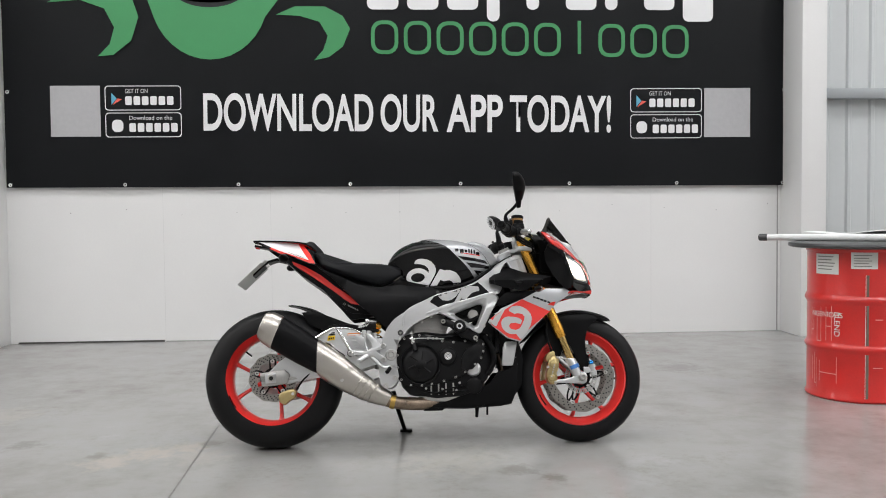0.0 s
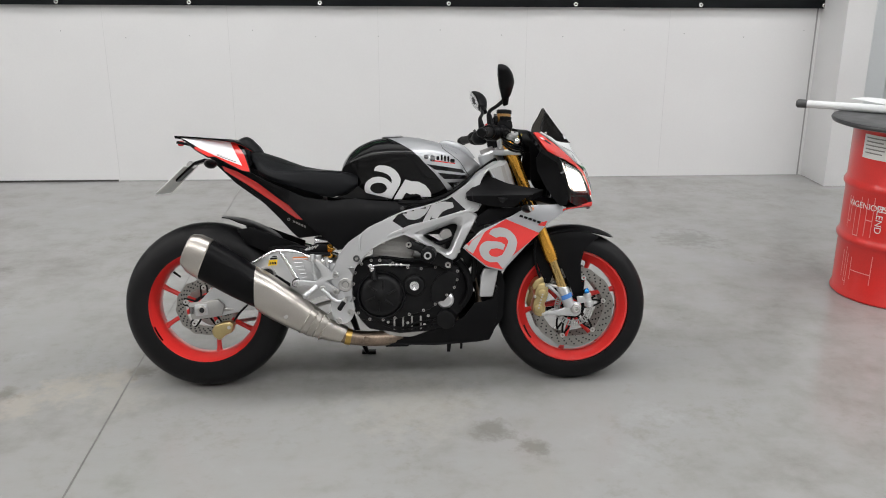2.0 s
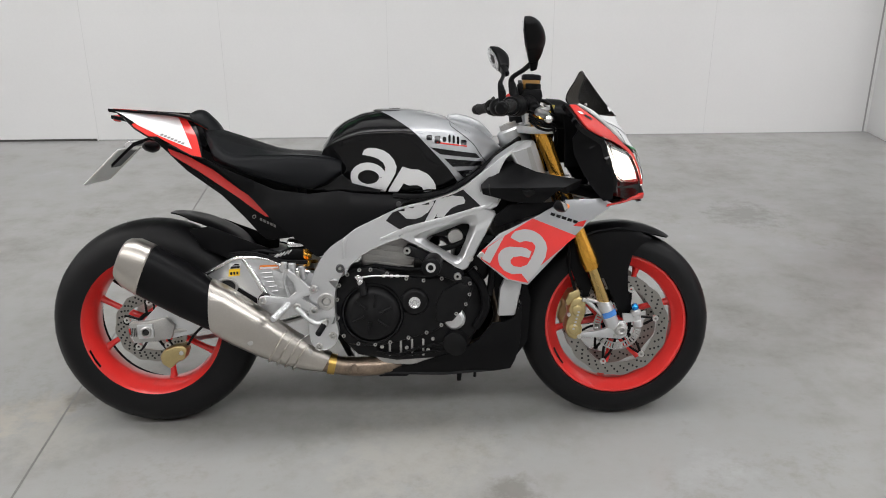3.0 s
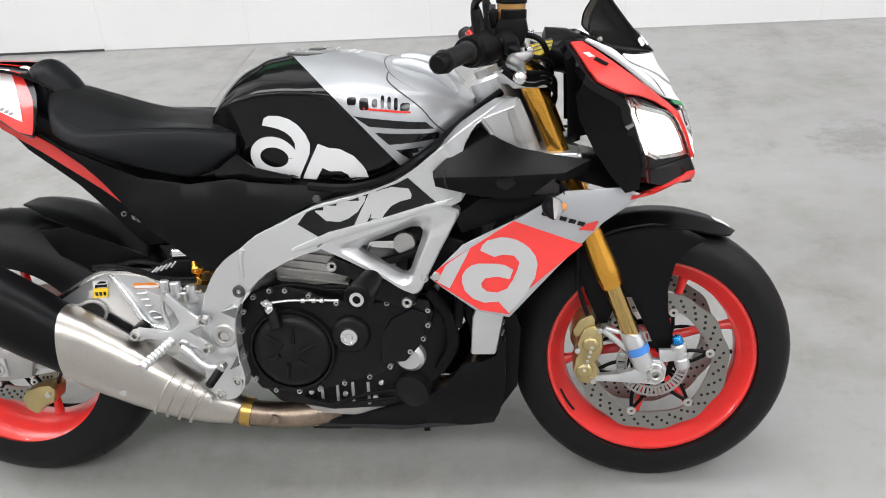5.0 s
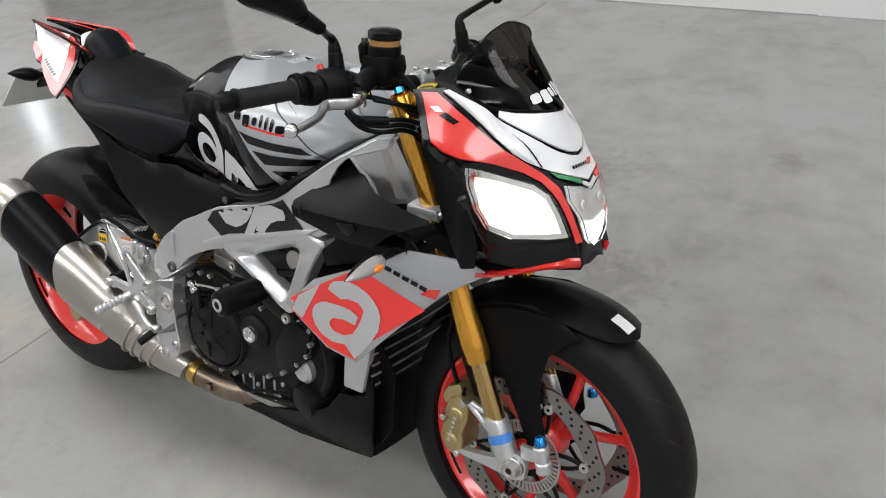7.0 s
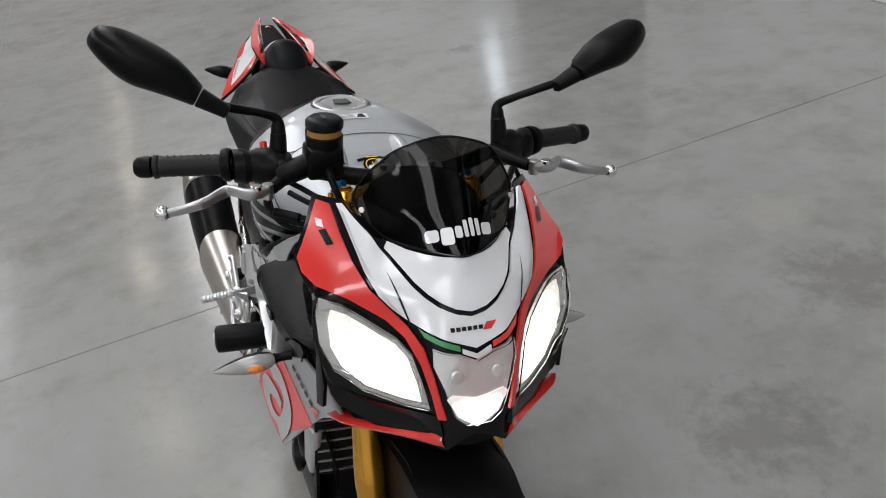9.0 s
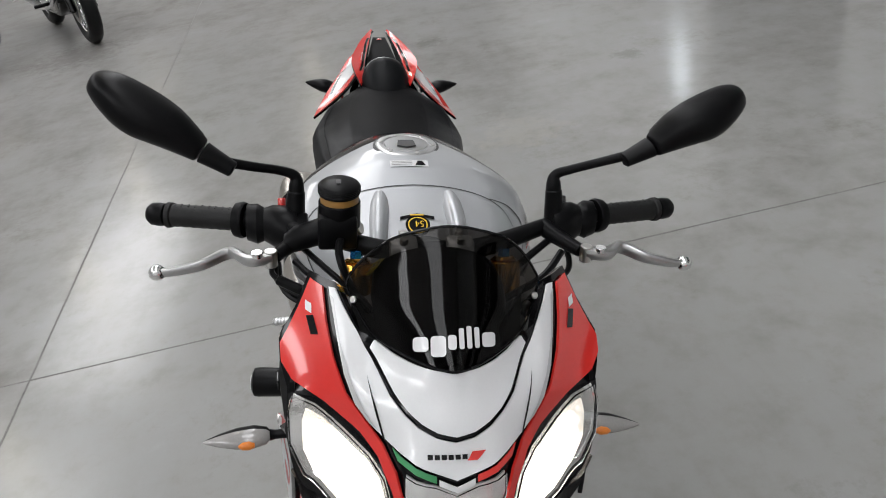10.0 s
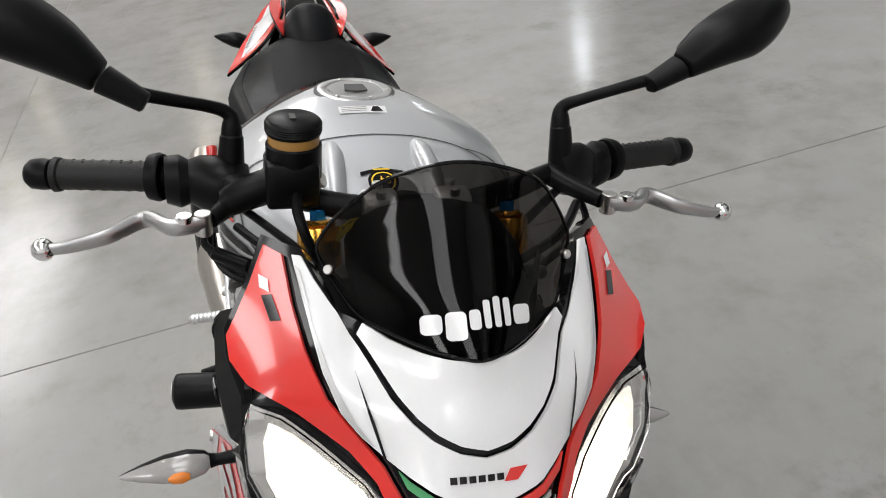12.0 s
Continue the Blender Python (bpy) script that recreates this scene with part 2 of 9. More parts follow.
def add_tube(bm, pts, r, n=10, steps=6, squash=1.0):
    """A tube along a smooth line; r may be one radius or one a point."""
    rs = r if isinstance(r, (list, tuple)) else [r] * len(pts)
    line = glide([(*p, q) for p, q in zip(pts, rs)], steps)
    C = [Vector(p[:3]) for p in line]
    sub = bmesh.new()
    u = None
    rings = []
    for i, c in enumerate(C):
        d = (C[min(i + 1, len(C) - 1)] - C[max(i - 1, 0)]).normalized()
        u = d.orthogonal().normalized() if u is None else (u - u.dot(d) * d).normalized()
        v = d.cross(u)
        q = line[i][3]
        rings.append([sub.verts.new(c + (u * math.cos(a) + v * math.sin(a) * squash) * q) for a in (2 * math.pi * k / n for k in range(n))])
    for A, B in zip(rings, rings[1:]):
        for k in range(n):
            sub.faces.new((A[k], A[(k + 1) % n], B[(k + 1) % n], B[k]))
    sub.faces.new(rings[0][::-1]), sub.faces.new(rings[-1])
    bmesh.ops.recalc_face_normals(sub, faces=sub.faces)
    return join(bm, sub)


def tube(pts, r, n=10, steps=6, squash=1.0):
    return add_tube(bmesh.new(), pts, r, n, steps, squash)


def add_loft(bm, rings, caps=True):
    sub = bmesh.new()
    R = [[sub.verts.new(p) for p in ring] for ring in rings]
    n = len(R[0])
    for A, B in zip(R, R[1:]):
        for k in range(n):
            sub.faces.new((A[k], A[(k + 1) % n], B[(k + 1) % n], B[k]))
    if caps:
        sub.faces.new(R[0][::-1]), sub.faces.new(R[-1])
    bmesh.ops.recalc_face_normals(sub, faces=sub.faces)
    return join(bm, sub)


def loft(rings, caps=True):
    return add_loft(bmesh.new(), rings, caps)


def flat(poly, step=0.0):
    """A flat polygon in u, v, cut into cells of about step."""
    bm = bmesh.new()
    f = bm.faces.new([bm.verts.new((p[0], p[1], 0)) for p in poly])
    if f.normal.z < 0 or f.calc_area() == 0:
        pass
    if step:
        for ax in (0, 1):
            lo, hi = min(p[ax] for p in poly), max(p[ax] for p in poly)
            k = math.floor(lo / step) + 1
            while k * step < hi:
                co, no = [0, 0, 0], [0, 0, 0]
                co[ax], no[ax] = k * step, 1
                bmesh.ops.bisect_plane(bm, geom=bm.verts[:] + bm.edges[:] + bm.faces[:], plane_co=co, plane_no=no)
                k += 1
    return bm


def softened(bm, bevel, angle):
    """Round the sharp edges; where that would tear the shape, round less or leave them."""
    span = lambda b: [f(v.co[i] for v in b.verts) for i in range(3) for f in (min, max)]
    ref = span(bm)
    bmesh.ops.remove_doubles(bm, verts=bm.verts, dist=0.0002)
    bmesh.ops.dissolve_degenerate(bm, edges=bm.edges, dist=0.0002)
    for k in (1.0, 0.5, 0.25):
        trial = bm.copy()
        trial.normal_update()
        es = [e for e in trial.edges if len(e.link_faces) == 2 and e.calc_face_angle(0) > radians(angle)]
        bmesh.ops.bevel(trial, geom=es, offset=bevel * k, segments=2, affect="EDGES", profile=0.5, clamp_overlap=True)
        if max(abs(p - q) for p, q in zip(ref, span(trial))) < 0.004:
            bm.free()
            return trial
        trial.free()
    return bm


def thicken(bm, depth):
    """Give an open face set a back at an even depth, and closed sides."""
    bm.normal_update()
    vs, fs = bm.verts[:], bm.faces[:]
    rim = [(e.verts[0], e.verts[1], e.link_faces[0]) for e in bm.edges if len(e.link_faces) == 1]
    twin_of = {v: bm.verts.new(v.co - v.normal * depth) for v in vs}
    for f in fs:
        bm.faces.new([twin_of[v] for v in reversed(f.verts)])
    for a, b, f in rim:
        ring = list(f.verts)
        if ring[(ring.index(a) + 1) % len(ring)] is b:
            a, b = b, a
        bm.faces.new((a, b, twin_of[b], twin_of[a]))
    return bm


def sheet(poly, fn, thick, step=0.03, bevel=0.0, towards=None):
    """A bent panel: the outline in two coordinates, fn gives the place, thick its depth behind the face."""
    bm = flat(poly, step)
    for v in bm.verts:
        v.co = Vector(fn(v.co.x, v.co.y))
    bmesh.ops.triangulate(bm, faces=[f for f in bm.faces if len(f.verts) > 4])
    bm.normal_update()
    if towards is not None:
        s = sum((f.normal.dot(Vector(towards)) * f.calc_area() for f in bm.faces))
        if s < 0:
            bmesh.ops.reverse_faces(bm, faces=bm.faces[:])
            bm.normal_update()
    if thick:
        thicken(bm, thick)
        if bevel:
            bm = softened(bm, bevel, 50)
    return bm


def prism(poly, y0, y1, bevel=0.004):
    """A block with an outline in x, z between two y."""
    bm = bmesh.new()
    n = len(poly)
    A, B = ([bm.verts.new((p[0], y, p[1])) for p in poly] for y in (y0, y1))
    bm.faces.new(A), bm.faces.new(B[::-1])
    for i in range(n):
        bm.faces.new((A[i], A[(i + 1) % n], B[(i + 1) % n], B[i]))
    bmesh.ops.recalc_face_normals(bm, faces=bm.faces)
    return softened(bm, bevel, 35) if bevel else bm


def flip_y(bm):
    bmesh.ops.scale(bm, vec=(1, -1, 1), verts=bm.verts)
    bmesh.ops.reverse_faces(bm, faces=bm.faces[:])
    return bm


def moved(bm, m):
    bmesh.ops.transform(bm, matrix=m, verts=bm.verts)
    return bm


def text_mesh(words, size, sx=1.0, bold=0.0):
    """The built-in font as a mesh, in the x-y plane, its left foot at the origin."""
    cu = bpy.data.curves.new("words", "FONT")
    cu.body, cu.size, cu.offset = words, size, bold
    ob = bpy.data.objects.new("words", cu)
    scene.collection.objects.link(ob)
    me = bpy.data.meshes.new_from_object(ob.evaluated_get(bpy.context.evaluated_depsgraph_get()))
    bpy.data.objects.remove(ob)
    bm = bmesh.new()
    bm.from_mesh(me)
    bpy.data.meshes.remove(me)
    lo = min(v.co.x for v in bm.verts)
    for v in bm.verts:
        v.co.x = (v.co.x - lo) * sx
    return bm


def fit_text(words, width, height, m, bold=0.0):
    """Words scaled to a width and height, laid by m."""
    bm = text_mesh(words, 1.0, 1.0, bold)
    x1 = max(v.co.x for v in bm.verts)
    z0, z1 = min(v.co.y for v in bm.verts), max(v.co.y for v in bm.verts)
    for v in bm.verts:
        v.co = Vector((v.co.x * width / x1, (v.co.y - z0) * height / (z1 - z0), 0))
    return moved(bm, m)


def face_up(poly, m):
    bm = flat(poly)
    bm.normal_update()
    if bm.faces[:][0].normal.z < 0:
        bmesh.ops.reverse_faces(bm, faces=bm.faces[:])
    return moved(bm, m)


def rect(u0, v0, u1, v1, r=0.0, n=4):
    if not r:
        return [(u0, v0), (u1, v0), (u1, v1), (u0, v1)]
    out = []
    for cx, cy, a in ((u1 - r, v0 + r, -90), (u1 - r, v1 - r, 0), (u0 + r, v1 - r, 90), (u0 + r, v0 + r, 180)):
        out += [(cx + r * math.cos(radians(a + 90 * i / n)), cy + r * math.sin(radians(a + 90 * i / n))) for i in range(n + 1)]
    return out


# ---- the hall ----
X0, X1, Y0, Y1, TOP = (ROOM[k] for k in ("x0", "x1", "y0", "y1", "top"))
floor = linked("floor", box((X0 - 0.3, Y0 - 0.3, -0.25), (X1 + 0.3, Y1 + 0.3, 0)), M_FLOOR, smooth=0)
tagged(floor, "pale grey power-floated concrete floor with scuffs and stains", "floor", kind="structure")


def floor_joint(p, q, name="saw_cut_joint"):
    a, b = Vector((*p, 0)), Vector((*q, 0))
    side = Vector((-(b - a).y, (b - a).x, 0)).normalized() * 0.0034
    bm = bmesh.new()
    for z in (0.0006, -0.002):
        bm.faces.new([bm.verts.new(Vector((v.x, v.y, z))) for v in (a - side, b - side, b + side, a + side)])
    bm.verts.ensure_lookup_table()
    lo, hi = bm.verts[:4], bm.verts[4:8]
    for k in range(4):
        bm.faces.new((lo[k], lo[(k + 1) % 4], hi[(k + 1) % 4], hi[k]))
    bmesh.ops.recalc_face_normals(bm, faces=bm.faces)
    return part(name, bm, M_JOINT, floor, "dark saw-cut joint", 0)


for k in (-4, 0, 3):
    floor_joint((-0.327 - 0.0345 * -13 + 6.1 * k * 0.98, -13), (-0.327 - 0.0345 * 3.68 + 6.1 * k * 0.98, 3.68))
for yy in (-1.04, -7.0):
    floor_joint((-27, yy - 0.026 * 27), (0.3, yy + 0.026 * 0.3))

wall_n = linked("wall_north", box((X0, Y1, 0), (X1, Y1 + 0.2, TOP)), M_WALL, smooth=0)
tagged(wall_n, "white insulated panel wall with dark vertical seams", "wall", kind="structure")
for nm, lo, hi in (("wall_south", (X0, Y0 - 0.2, 0), (X1, Y0, TOP)), ("wall_west", (X0 - 0.2, Y0 - 0.2, 0), (X0, Y1 + 0.2, TOP)),
                   ("wall_east", (X1, Y0 - 0.2, 0), (X1 + 0.2, Y1 + 0.2, TOP))):
    tagged(linked(nm, box(lo, hi), M_WALL, smooth=0), "plain white panel wall of the hall", "wall", kind="structure")
ceiling = linked("ceiling", box((X0 - 0.2, Y0 - 0.2, TOP), (X1 + 0.2, Y1 + 0.2, TOP + 0.2)), M_CEIL, smooth=0)
tagged(ceiling, "pale profiled sheet roof of the hall", "ceiling", kind="structure")

# panel seams of the wall: one open dark joint, the others tight
for sx, w in ((4.0, 0.006), (2.85, 0.0015), (1.75, 0.0015), (0.62, 0.0015), (-0.5, 0.0015), (-1.42, 0.002)):
    part("panel_seam", box((sx - w, Y1 - 0.0015, 0.0), (sx + w, Y1 + 0.001, 3.9)), M_SEAM if w > 0.005 else M_TIGHT, wall_n, smooth=0)
part("base_gap", box((-2.67, Y1 - 0.003, 0.0), (-1.43, Y1 + 0.001, 0.014)), M_VOIDGAP, wall_n, "dark gap under the panels", 0)
part("base_gap", box((-1.42, Y1 - 0.003, 0.0), (1.06, Y1 + 0.001, 0.007)), M_SEAM, wall_n, "dark gap under the panels", 0)
part("base_gap", box((1.07, Y1 - 0.002, 0.0), (4.02, Y1 + 0.001, 0.003)), M_SEAM, wall_n, "thin gap under the panels", 0)
rivets = bmesh.new()
for i in range(14):
    add_rod(rivets, (-2.2 + 0.47 * i, Y1 - 0.002, 1.12 + 0.03 * math.sin(i * 2)), (-2.2 + 0.47 * i, Y1 + 0.002, 1.12 + 0.03 * math.sin(i * 2)), 0.004, n=8)
part("rivets", rivets, M_SEAM, wall_n)
for nm, x0, x1, y in (("column_right", 4.03, 4.245, 3.30), ("column_left", -2.955, -2.735, 3.30)):
    tagged(linked(nm, box((x0, y, 0), (x1, Y1 + 0.05, TOP), 0.004), M_WALL), "white boxed-in steel column against the wall", "column", kind="structure")
tagged(linked("trim", box((X0, Y1 - 0.004, 3.92), (4.12, Y1 + 0.02, 3.97)), M_CLAD), "pale trim above the wall panels", "trim", kind="structure")

# dark sliding door beyond the other column
door = thing("door_1", "dark grey sliding door with a black frame, shut", "door", kind="structure", m=pose(-4.4, Y1, 0))
for k in range(4):
    part("panel", box((-1.42 + 0.715 * k, -0.06, 0.03), (-0.715 + 0.715 * k, -0.012, 2.9), 0.004), M_DOOR, door)
for lo, hi in (((-1.5, -0.09, 0.0), (-1.43, -0.002, 3.0)), ((1.435, -0.09, 0.0), (1.49, -0.002, 3.0)), ((-1.43, -0.09, 2.91), (1.435, -0.002, 3.0))):
    part("door_frame", box(lo, hi, 0.004), M_VINYL, door)
part("handle", tube([(1.30, -0.062, 0.95), (1.30, -0.10, 0.97), (1.30, -0.10, 1.17), (1.30, -0.062, 1.19)], 0.01, 8), M_STEELBEAM, door)

# grey ribbed cladding beyond the column, with its rail
bm = bmesh.new()
xs, prof = 4.25, []
while xs < X1:
    prof += [(xs, 0.0), (xs + 0.15, 0.0), (xs + 0.165, 0.022), (xs + 0.195, 0.022), (xs + 0.21, 0.0)]
    xs += 0.21
prof = [p for i, p in enumerate(prof) if p[0] <= X1 and (i == 0 or p[0] - prof[i - 1][0] > 1e-5)]
outline = [(x, Y1 - 0.014 - d) for x, d in prof]
outline += [(outline[-1][0], Y1 - 0.003), (outline[0][0], Y1 - 0.003)]
add_loft(bm, [[(x, y, z) for x, y in outline] for z in (0.0, TOP)])
clad = linked("cladding", bm, M_CLAD, smooth=20)
tagged(clad, "light grey ribbed metal cladding sheets", "cladding", kind="structure")
tagged(linked("rail", prism([(4.25, 2.06), (X1, 2.06), (X1, 2.15), (4.25, 2.15)], Y1 - 0.14, Y1 - 0.04, 0.006), M_STEELBEAM), "grey steel rail across the cladding", "rail", kind="structure")

# rooflights, high-bay lamps, far windows
for rx in (-14.0, -5.0, 1.2, 7.0):
    for ry in (-5.6, 0.4):
        rl = thing("rooflight", "long translucent rooflight panel in the roof", "rooflight", "rooflights", m=pose(rx, ry, TOP))
        hx = 3.75 if rx < 0 else 2.1
        part("pane", box((-hx, -0.95, -0.03), (hx, 0.95, -0.012)), M_ROOFLIGHT, rl, smooth=0)
        for q in range(8):
            part("glazing_bar", box((-hx + hx / 3.5 * q - 0.03, -0.97, -0.06), (-hx + hx / 3.5 * q + 0.03, 0.97, -0.004)), M_CEIL, rl, smooth=0)
for lx in (-23.8, -18.5, -13.4, -8.2, -3.0):
    for ly in (-1.45, -6.0):
        hb = thing("high_bay_lamp", "round warm high-bay lamp hanging under the roof", "lamp", "high-bay lamps", m=pose(lx, ly, 6.0))
        part("reflector", lathe([(0.05, 0.32), (0.09, 0.28), (0.22, 0.0), (0.225, 0.0), (0.10, 0.30), (0.05, 0.33)], (0, 0, 0), (0, 0, 1), 24), M_STEELBEAM, hb)
        part("lamp_disc", lathe([(0, 0.02), (0.215, 0.02)], (0, 0, 0), (0, 0, 1), 24), M_LAMP, hb)
        part("hanger", rod((0, 0, 0.3), (0, 0, 0.6), 0.012), M_STEELBEAM, hb)
for i, wx in enumerate((-5.2, -6.9)):
    wd = thing("window_%d" % (i + 1), "bright daylight window with a white frame", "window", kind="structure", m=pose(wx, Y1, 1.75))
    part("pane", box((-0.18, -0.012, -0.32), (0.18, -0.006, 0.32)), M_DAY, wd, smooth=0)
    for lo, hi in (((-0.22, -0.03, -0.36), (-0.18, 0, 0.36)), ((0.18, -0.03, -0.36), (0.22, 0, 0.36)), ((-0.18, -0.03, 0.32), (0.18, 0, 0.36)), ((-0.18, -0.03, -0.36), (0.18, 0, -0.32))):
        part("window_frame", box(lo, hi, 0.004), M_WALL, wd)

# ---- banner ----
BY = 3.66
banner = thing("banner", "large black vinyl wall banner with white and green print", "banner", m=pose(0, BY, 0))
bl, br, bt = -2.713, 4.06, 3.85


def hem(x):
    return 1.342 - 0.0052 * (x - bl)


bm = bmesh.new()
nx, nz = 60, 24
grid = [[bm.verts.new((bl + (br - bl) * i / nx, 0.003 * math.sin(i * 1.9) * math.sin(j * 0.9) + 0.004 * math.sin(i * 0.62 + j * 0.2), hem(bl + (br - bl) * i / nx) + (bt - hem(0)) * j / nz)) for i in range(nx + 1)] for j in range(nz + 1)]
for j in range(nz):
    for i in range(nx):
        bm.faces.new((grid[j][i], grid[j][i + 1], grid[j + 1][i + 1], grid[j + 1][i]))
bmesh.ops.solidify(bm, geom=bm.faces[:], thickness=-0.0015)
part("vinyl", bm, M_VINYL, banner)
for i in range(8):
    ex = -2.68 + 0.958 * i
    part("eyelet", lathe([(0.006, -0.006), (0.012, -0.009), (0.016, -0.006)], (ex, 0, hem(ex) + 0.022), (0, 1, 0), 16), M_EYELET, banner)
for ez in (2.15, 2.98):
    for ex in (bl + 0.03, br - 0.03):
        part("eyelet", lathe([(0.006, -0.006), (0.012, -0.009), (0.016, -0.006)], (ex, 0, ez), (0, 1, 0), 16), M_EYELET, banner)
PRINT = Matrix.Translation((0, -0.009, 0)) @ Matrix.Rotation(radians(90), 4, "X")


def printed(name, poly, m, label="", lift=0.0):
    return part(name, face_up(poly, Matrix.Translation((0, -lift, 0)) @ PRINT), m, banner, label, 0)


TILT = Matrix.Translation((-1.05, -0.009, 1.812)) @ Matrix.Rotation(radians(90), 4, "X") @ Matrix.Rotation(radians(-0.55), 4, "Z")
for word, at, wide in (("DOWNLOAD", 0.0, 1.45), ("OUR", 1.513, 0.50), ("APP", 2.085, 0.49), ("TODAY!", 2.637, 0.893)):
    part("slogan_word", fit_text(word, wide, 0.325, TILT @ Matrix.Translation((at, 0, 0)), 0.022), M_WHITEPRINT, banner, "white capital lettering", 0)
# green leaf shapes of the emblem
arc = lambda cx, cz, rx, rz, a0, a1, n=14: [(cx + rx * math.cos(radians(a0 + (a1 - a0) * i / n)), cz + rz * math.sin(radians(a0 + (a1 - a0) * i / n))) for i in range(n + 1)]
printed("emblem_leaf", [(-1.62, 3.05), (-1.50, 2.93)] + arc(-0.98, 2.97, 0.50, 0.55, 200, 340) + [(-0.30, 3.05)], M_GREENPRINT, "green leaf shape")
printed("emblem_slot", arc(-0.98, 3.06, 0.34, 0.20, 195, 345) + arc(-0.98, 3.02, 0.36, 0.12, 345, 195), M_VINYL, "dark slot in the leaf", 0.001)
printed("emblem_leaf", [(-2.33, 2.90), (-2.15, 2.99), (-1.78, 3.05), (-1.64, 2.98), (-1.575, 2.78), (-1.64, 2.58), (-1.79, 2.46), (-1.92, 2.448), (-1.82, 2.55), (-1.78, 2.69), (-1.86, 2.85), (-2.06, 2.92)], M_GREENPRINT, "green leaf shape")
printed("emblem_leaf", [(-0.42, 2.80), (-0.26, 2.87), (0.0, 2.87), (0.15, 2.79), (0.212, 2.68), (0.15, 2.53), (0.03, 2.44), (-0.10, 2.412), (-0.02, 2.50), (0.02, 2.62), (-0.05, 2.74), (-0.22, 2.79)], M_GREENPRINT, "green leaf shape")
# the maker's name stands as plain strokes
for i in range(10):
    u = 0.39 + 0.283 * i
    w = 0.235 if i not in (6,) else 0.03
    if w < 0.1:
        printed("name_stroke", rect(u + 0.1, 2.465, u + 0.13, 2.75), M_GREENPRINT)
        continue
    o, n = rect(u, 2.465 - 0.004 * i, u + w, 2.752 - 0.004 * i, 0.09), rect(u + 0.032, 2.497 - 0.004 * i, u + w - 0.032, 2.72 - 0.004 * i, 0.065)
    bm = bmesh.new()
    A, B = ([bm.verts.new((p[0], p[1], 0)) for p in q] for q in (o, n))
    for k in range(len(o)):
        bm.faces.new((A[k], A[(k + 1) % len(o)], B[(k + 1) % len(o)], B[k]))
    part("name_stroke", moved(bm, PRINT), M_GREENPRINT, banner, "thin green outlined stroke", 0)
for i in range(9):
    u = 0.36 + 0.345 * i
    printed("title_stroke", rect(u, 2.845 - (0.1 if i in (3, 8) else 0), u + (0.27 if i not in (3, 4, 6) else 0.11), 3.2, 0.05), M_WHITEPRINT, "broad white stroke")
# app badges and pale squares at both ends
for u0, v1, sq in ((-1.873, 2.2, -2.327), (2.652, 2.165, 3.312)):
    printed("pale_square", rect(sq, v1 - 0.43, sq + 0.415, v1), M_GREYPRINT, "plain pale square")
    for r in range(2):
        z1 = v1 - 0.228 * r
        wdt = 0.64
        o, n = rect(u0, z1 - 0.21, u0 + wdt, z1, 0.03), rect(u0 + 0.007, z1 - 0.203, u0 + wdt - 0.007, z1 - 0.007, 0.025)
        bm = bmesh.new()
        A, B = ([bm.verts.new((p[0], p[1], 0)) for p in q] for q in (o, n))
        for k in range(len(o)):
            bm.faces.new((A[k], A[(k + 1) % len(o)], B[(k + 1) % len(o)], B[k]))
        part("badge_outline", moved(bm, PRINT), M_WHITEPRINT, banner, "thin pale outline", 0)
        part("badge_words", fit_text("GET IT ON" if r == 0 else "Download on the", 0.19 if r == 0 else 0.36, 0.035, Matrix.Translation((u0 + (0.17 if r == 0 else 0.2), -0.009, z1 - 0.063)) @ Matrix.Rotation(radians(90), 4, "X")), M_WHITEPRINT, banner, "small white words", 0)
        for q in range(6):
            a = u0 + (0.17 if r == 0 else 0.2) + 0.07 * q
            printed("badge_bar", rect(a, z1 - 0.165, a + 0.055, z1 - 0.09, 0.012, 2), M_WHITEPRINT)
        if r == 0:
            printed("badge_icon", [(u0 + 0.055, z1 - 0.16), (u0 + 0.10, z1 - 0.11), (u0 + 0.055, z1 - 0.06)], M_BLUEPRINT)
            printed("badge_icon", [(u0 + 0.062, z1 - 0.165), (u0 + 0.145, z1 - 0.115), (u0 + 0.105, z1 - 0.107)], M_REDPRINT)
        else:
            printed("badge_icon", rect(u0 + 0.055, z1 - 0.165, u0 + 0.15, z1 - 0.06, 0.04), M_WHITEPRINT)

# ---- drum table ----
DR, DC = 0.292, (3.30, 1.02)
drum = thing("oil_drum", "glossy red steel oil drum used as a table base", "drum", m=pose(*DC, 0))
prof = [(0, 0.012), (0.27, 0.012), (0.272, 0.0), (0.288, 0.0), (0.296, 0.008), (0.296, 0.018), (DR - 0.004, 0.03)]
for zz in (0.30, 0.575):
    prof += [(DR - 0.004, zz - 0.03), (DR + 0.002, zz - 0.016), (DR + 0.008, zz - 0.006), (DR + 0.008, zz + 0.006), (DR + 0.002, zz + 0.016), (DR - 0.004, zz + 0.03)]
prof += [(DR - 0.004, 0.845), (0.295, 0.853), (0.297, 0.862), (0.29, 0.868), (0.275, 0.866), (0.272, 0.85), (0, 0.85)]
part("shell", lathe(prof, (0, 0, 0), (0, 0, 1), 72), M_DRUM, drum)


def on_drum(a, z, r=DR - 0.0015):
    return (r * math.cos(radians(a)), r * math.sin(radians(a)), z)


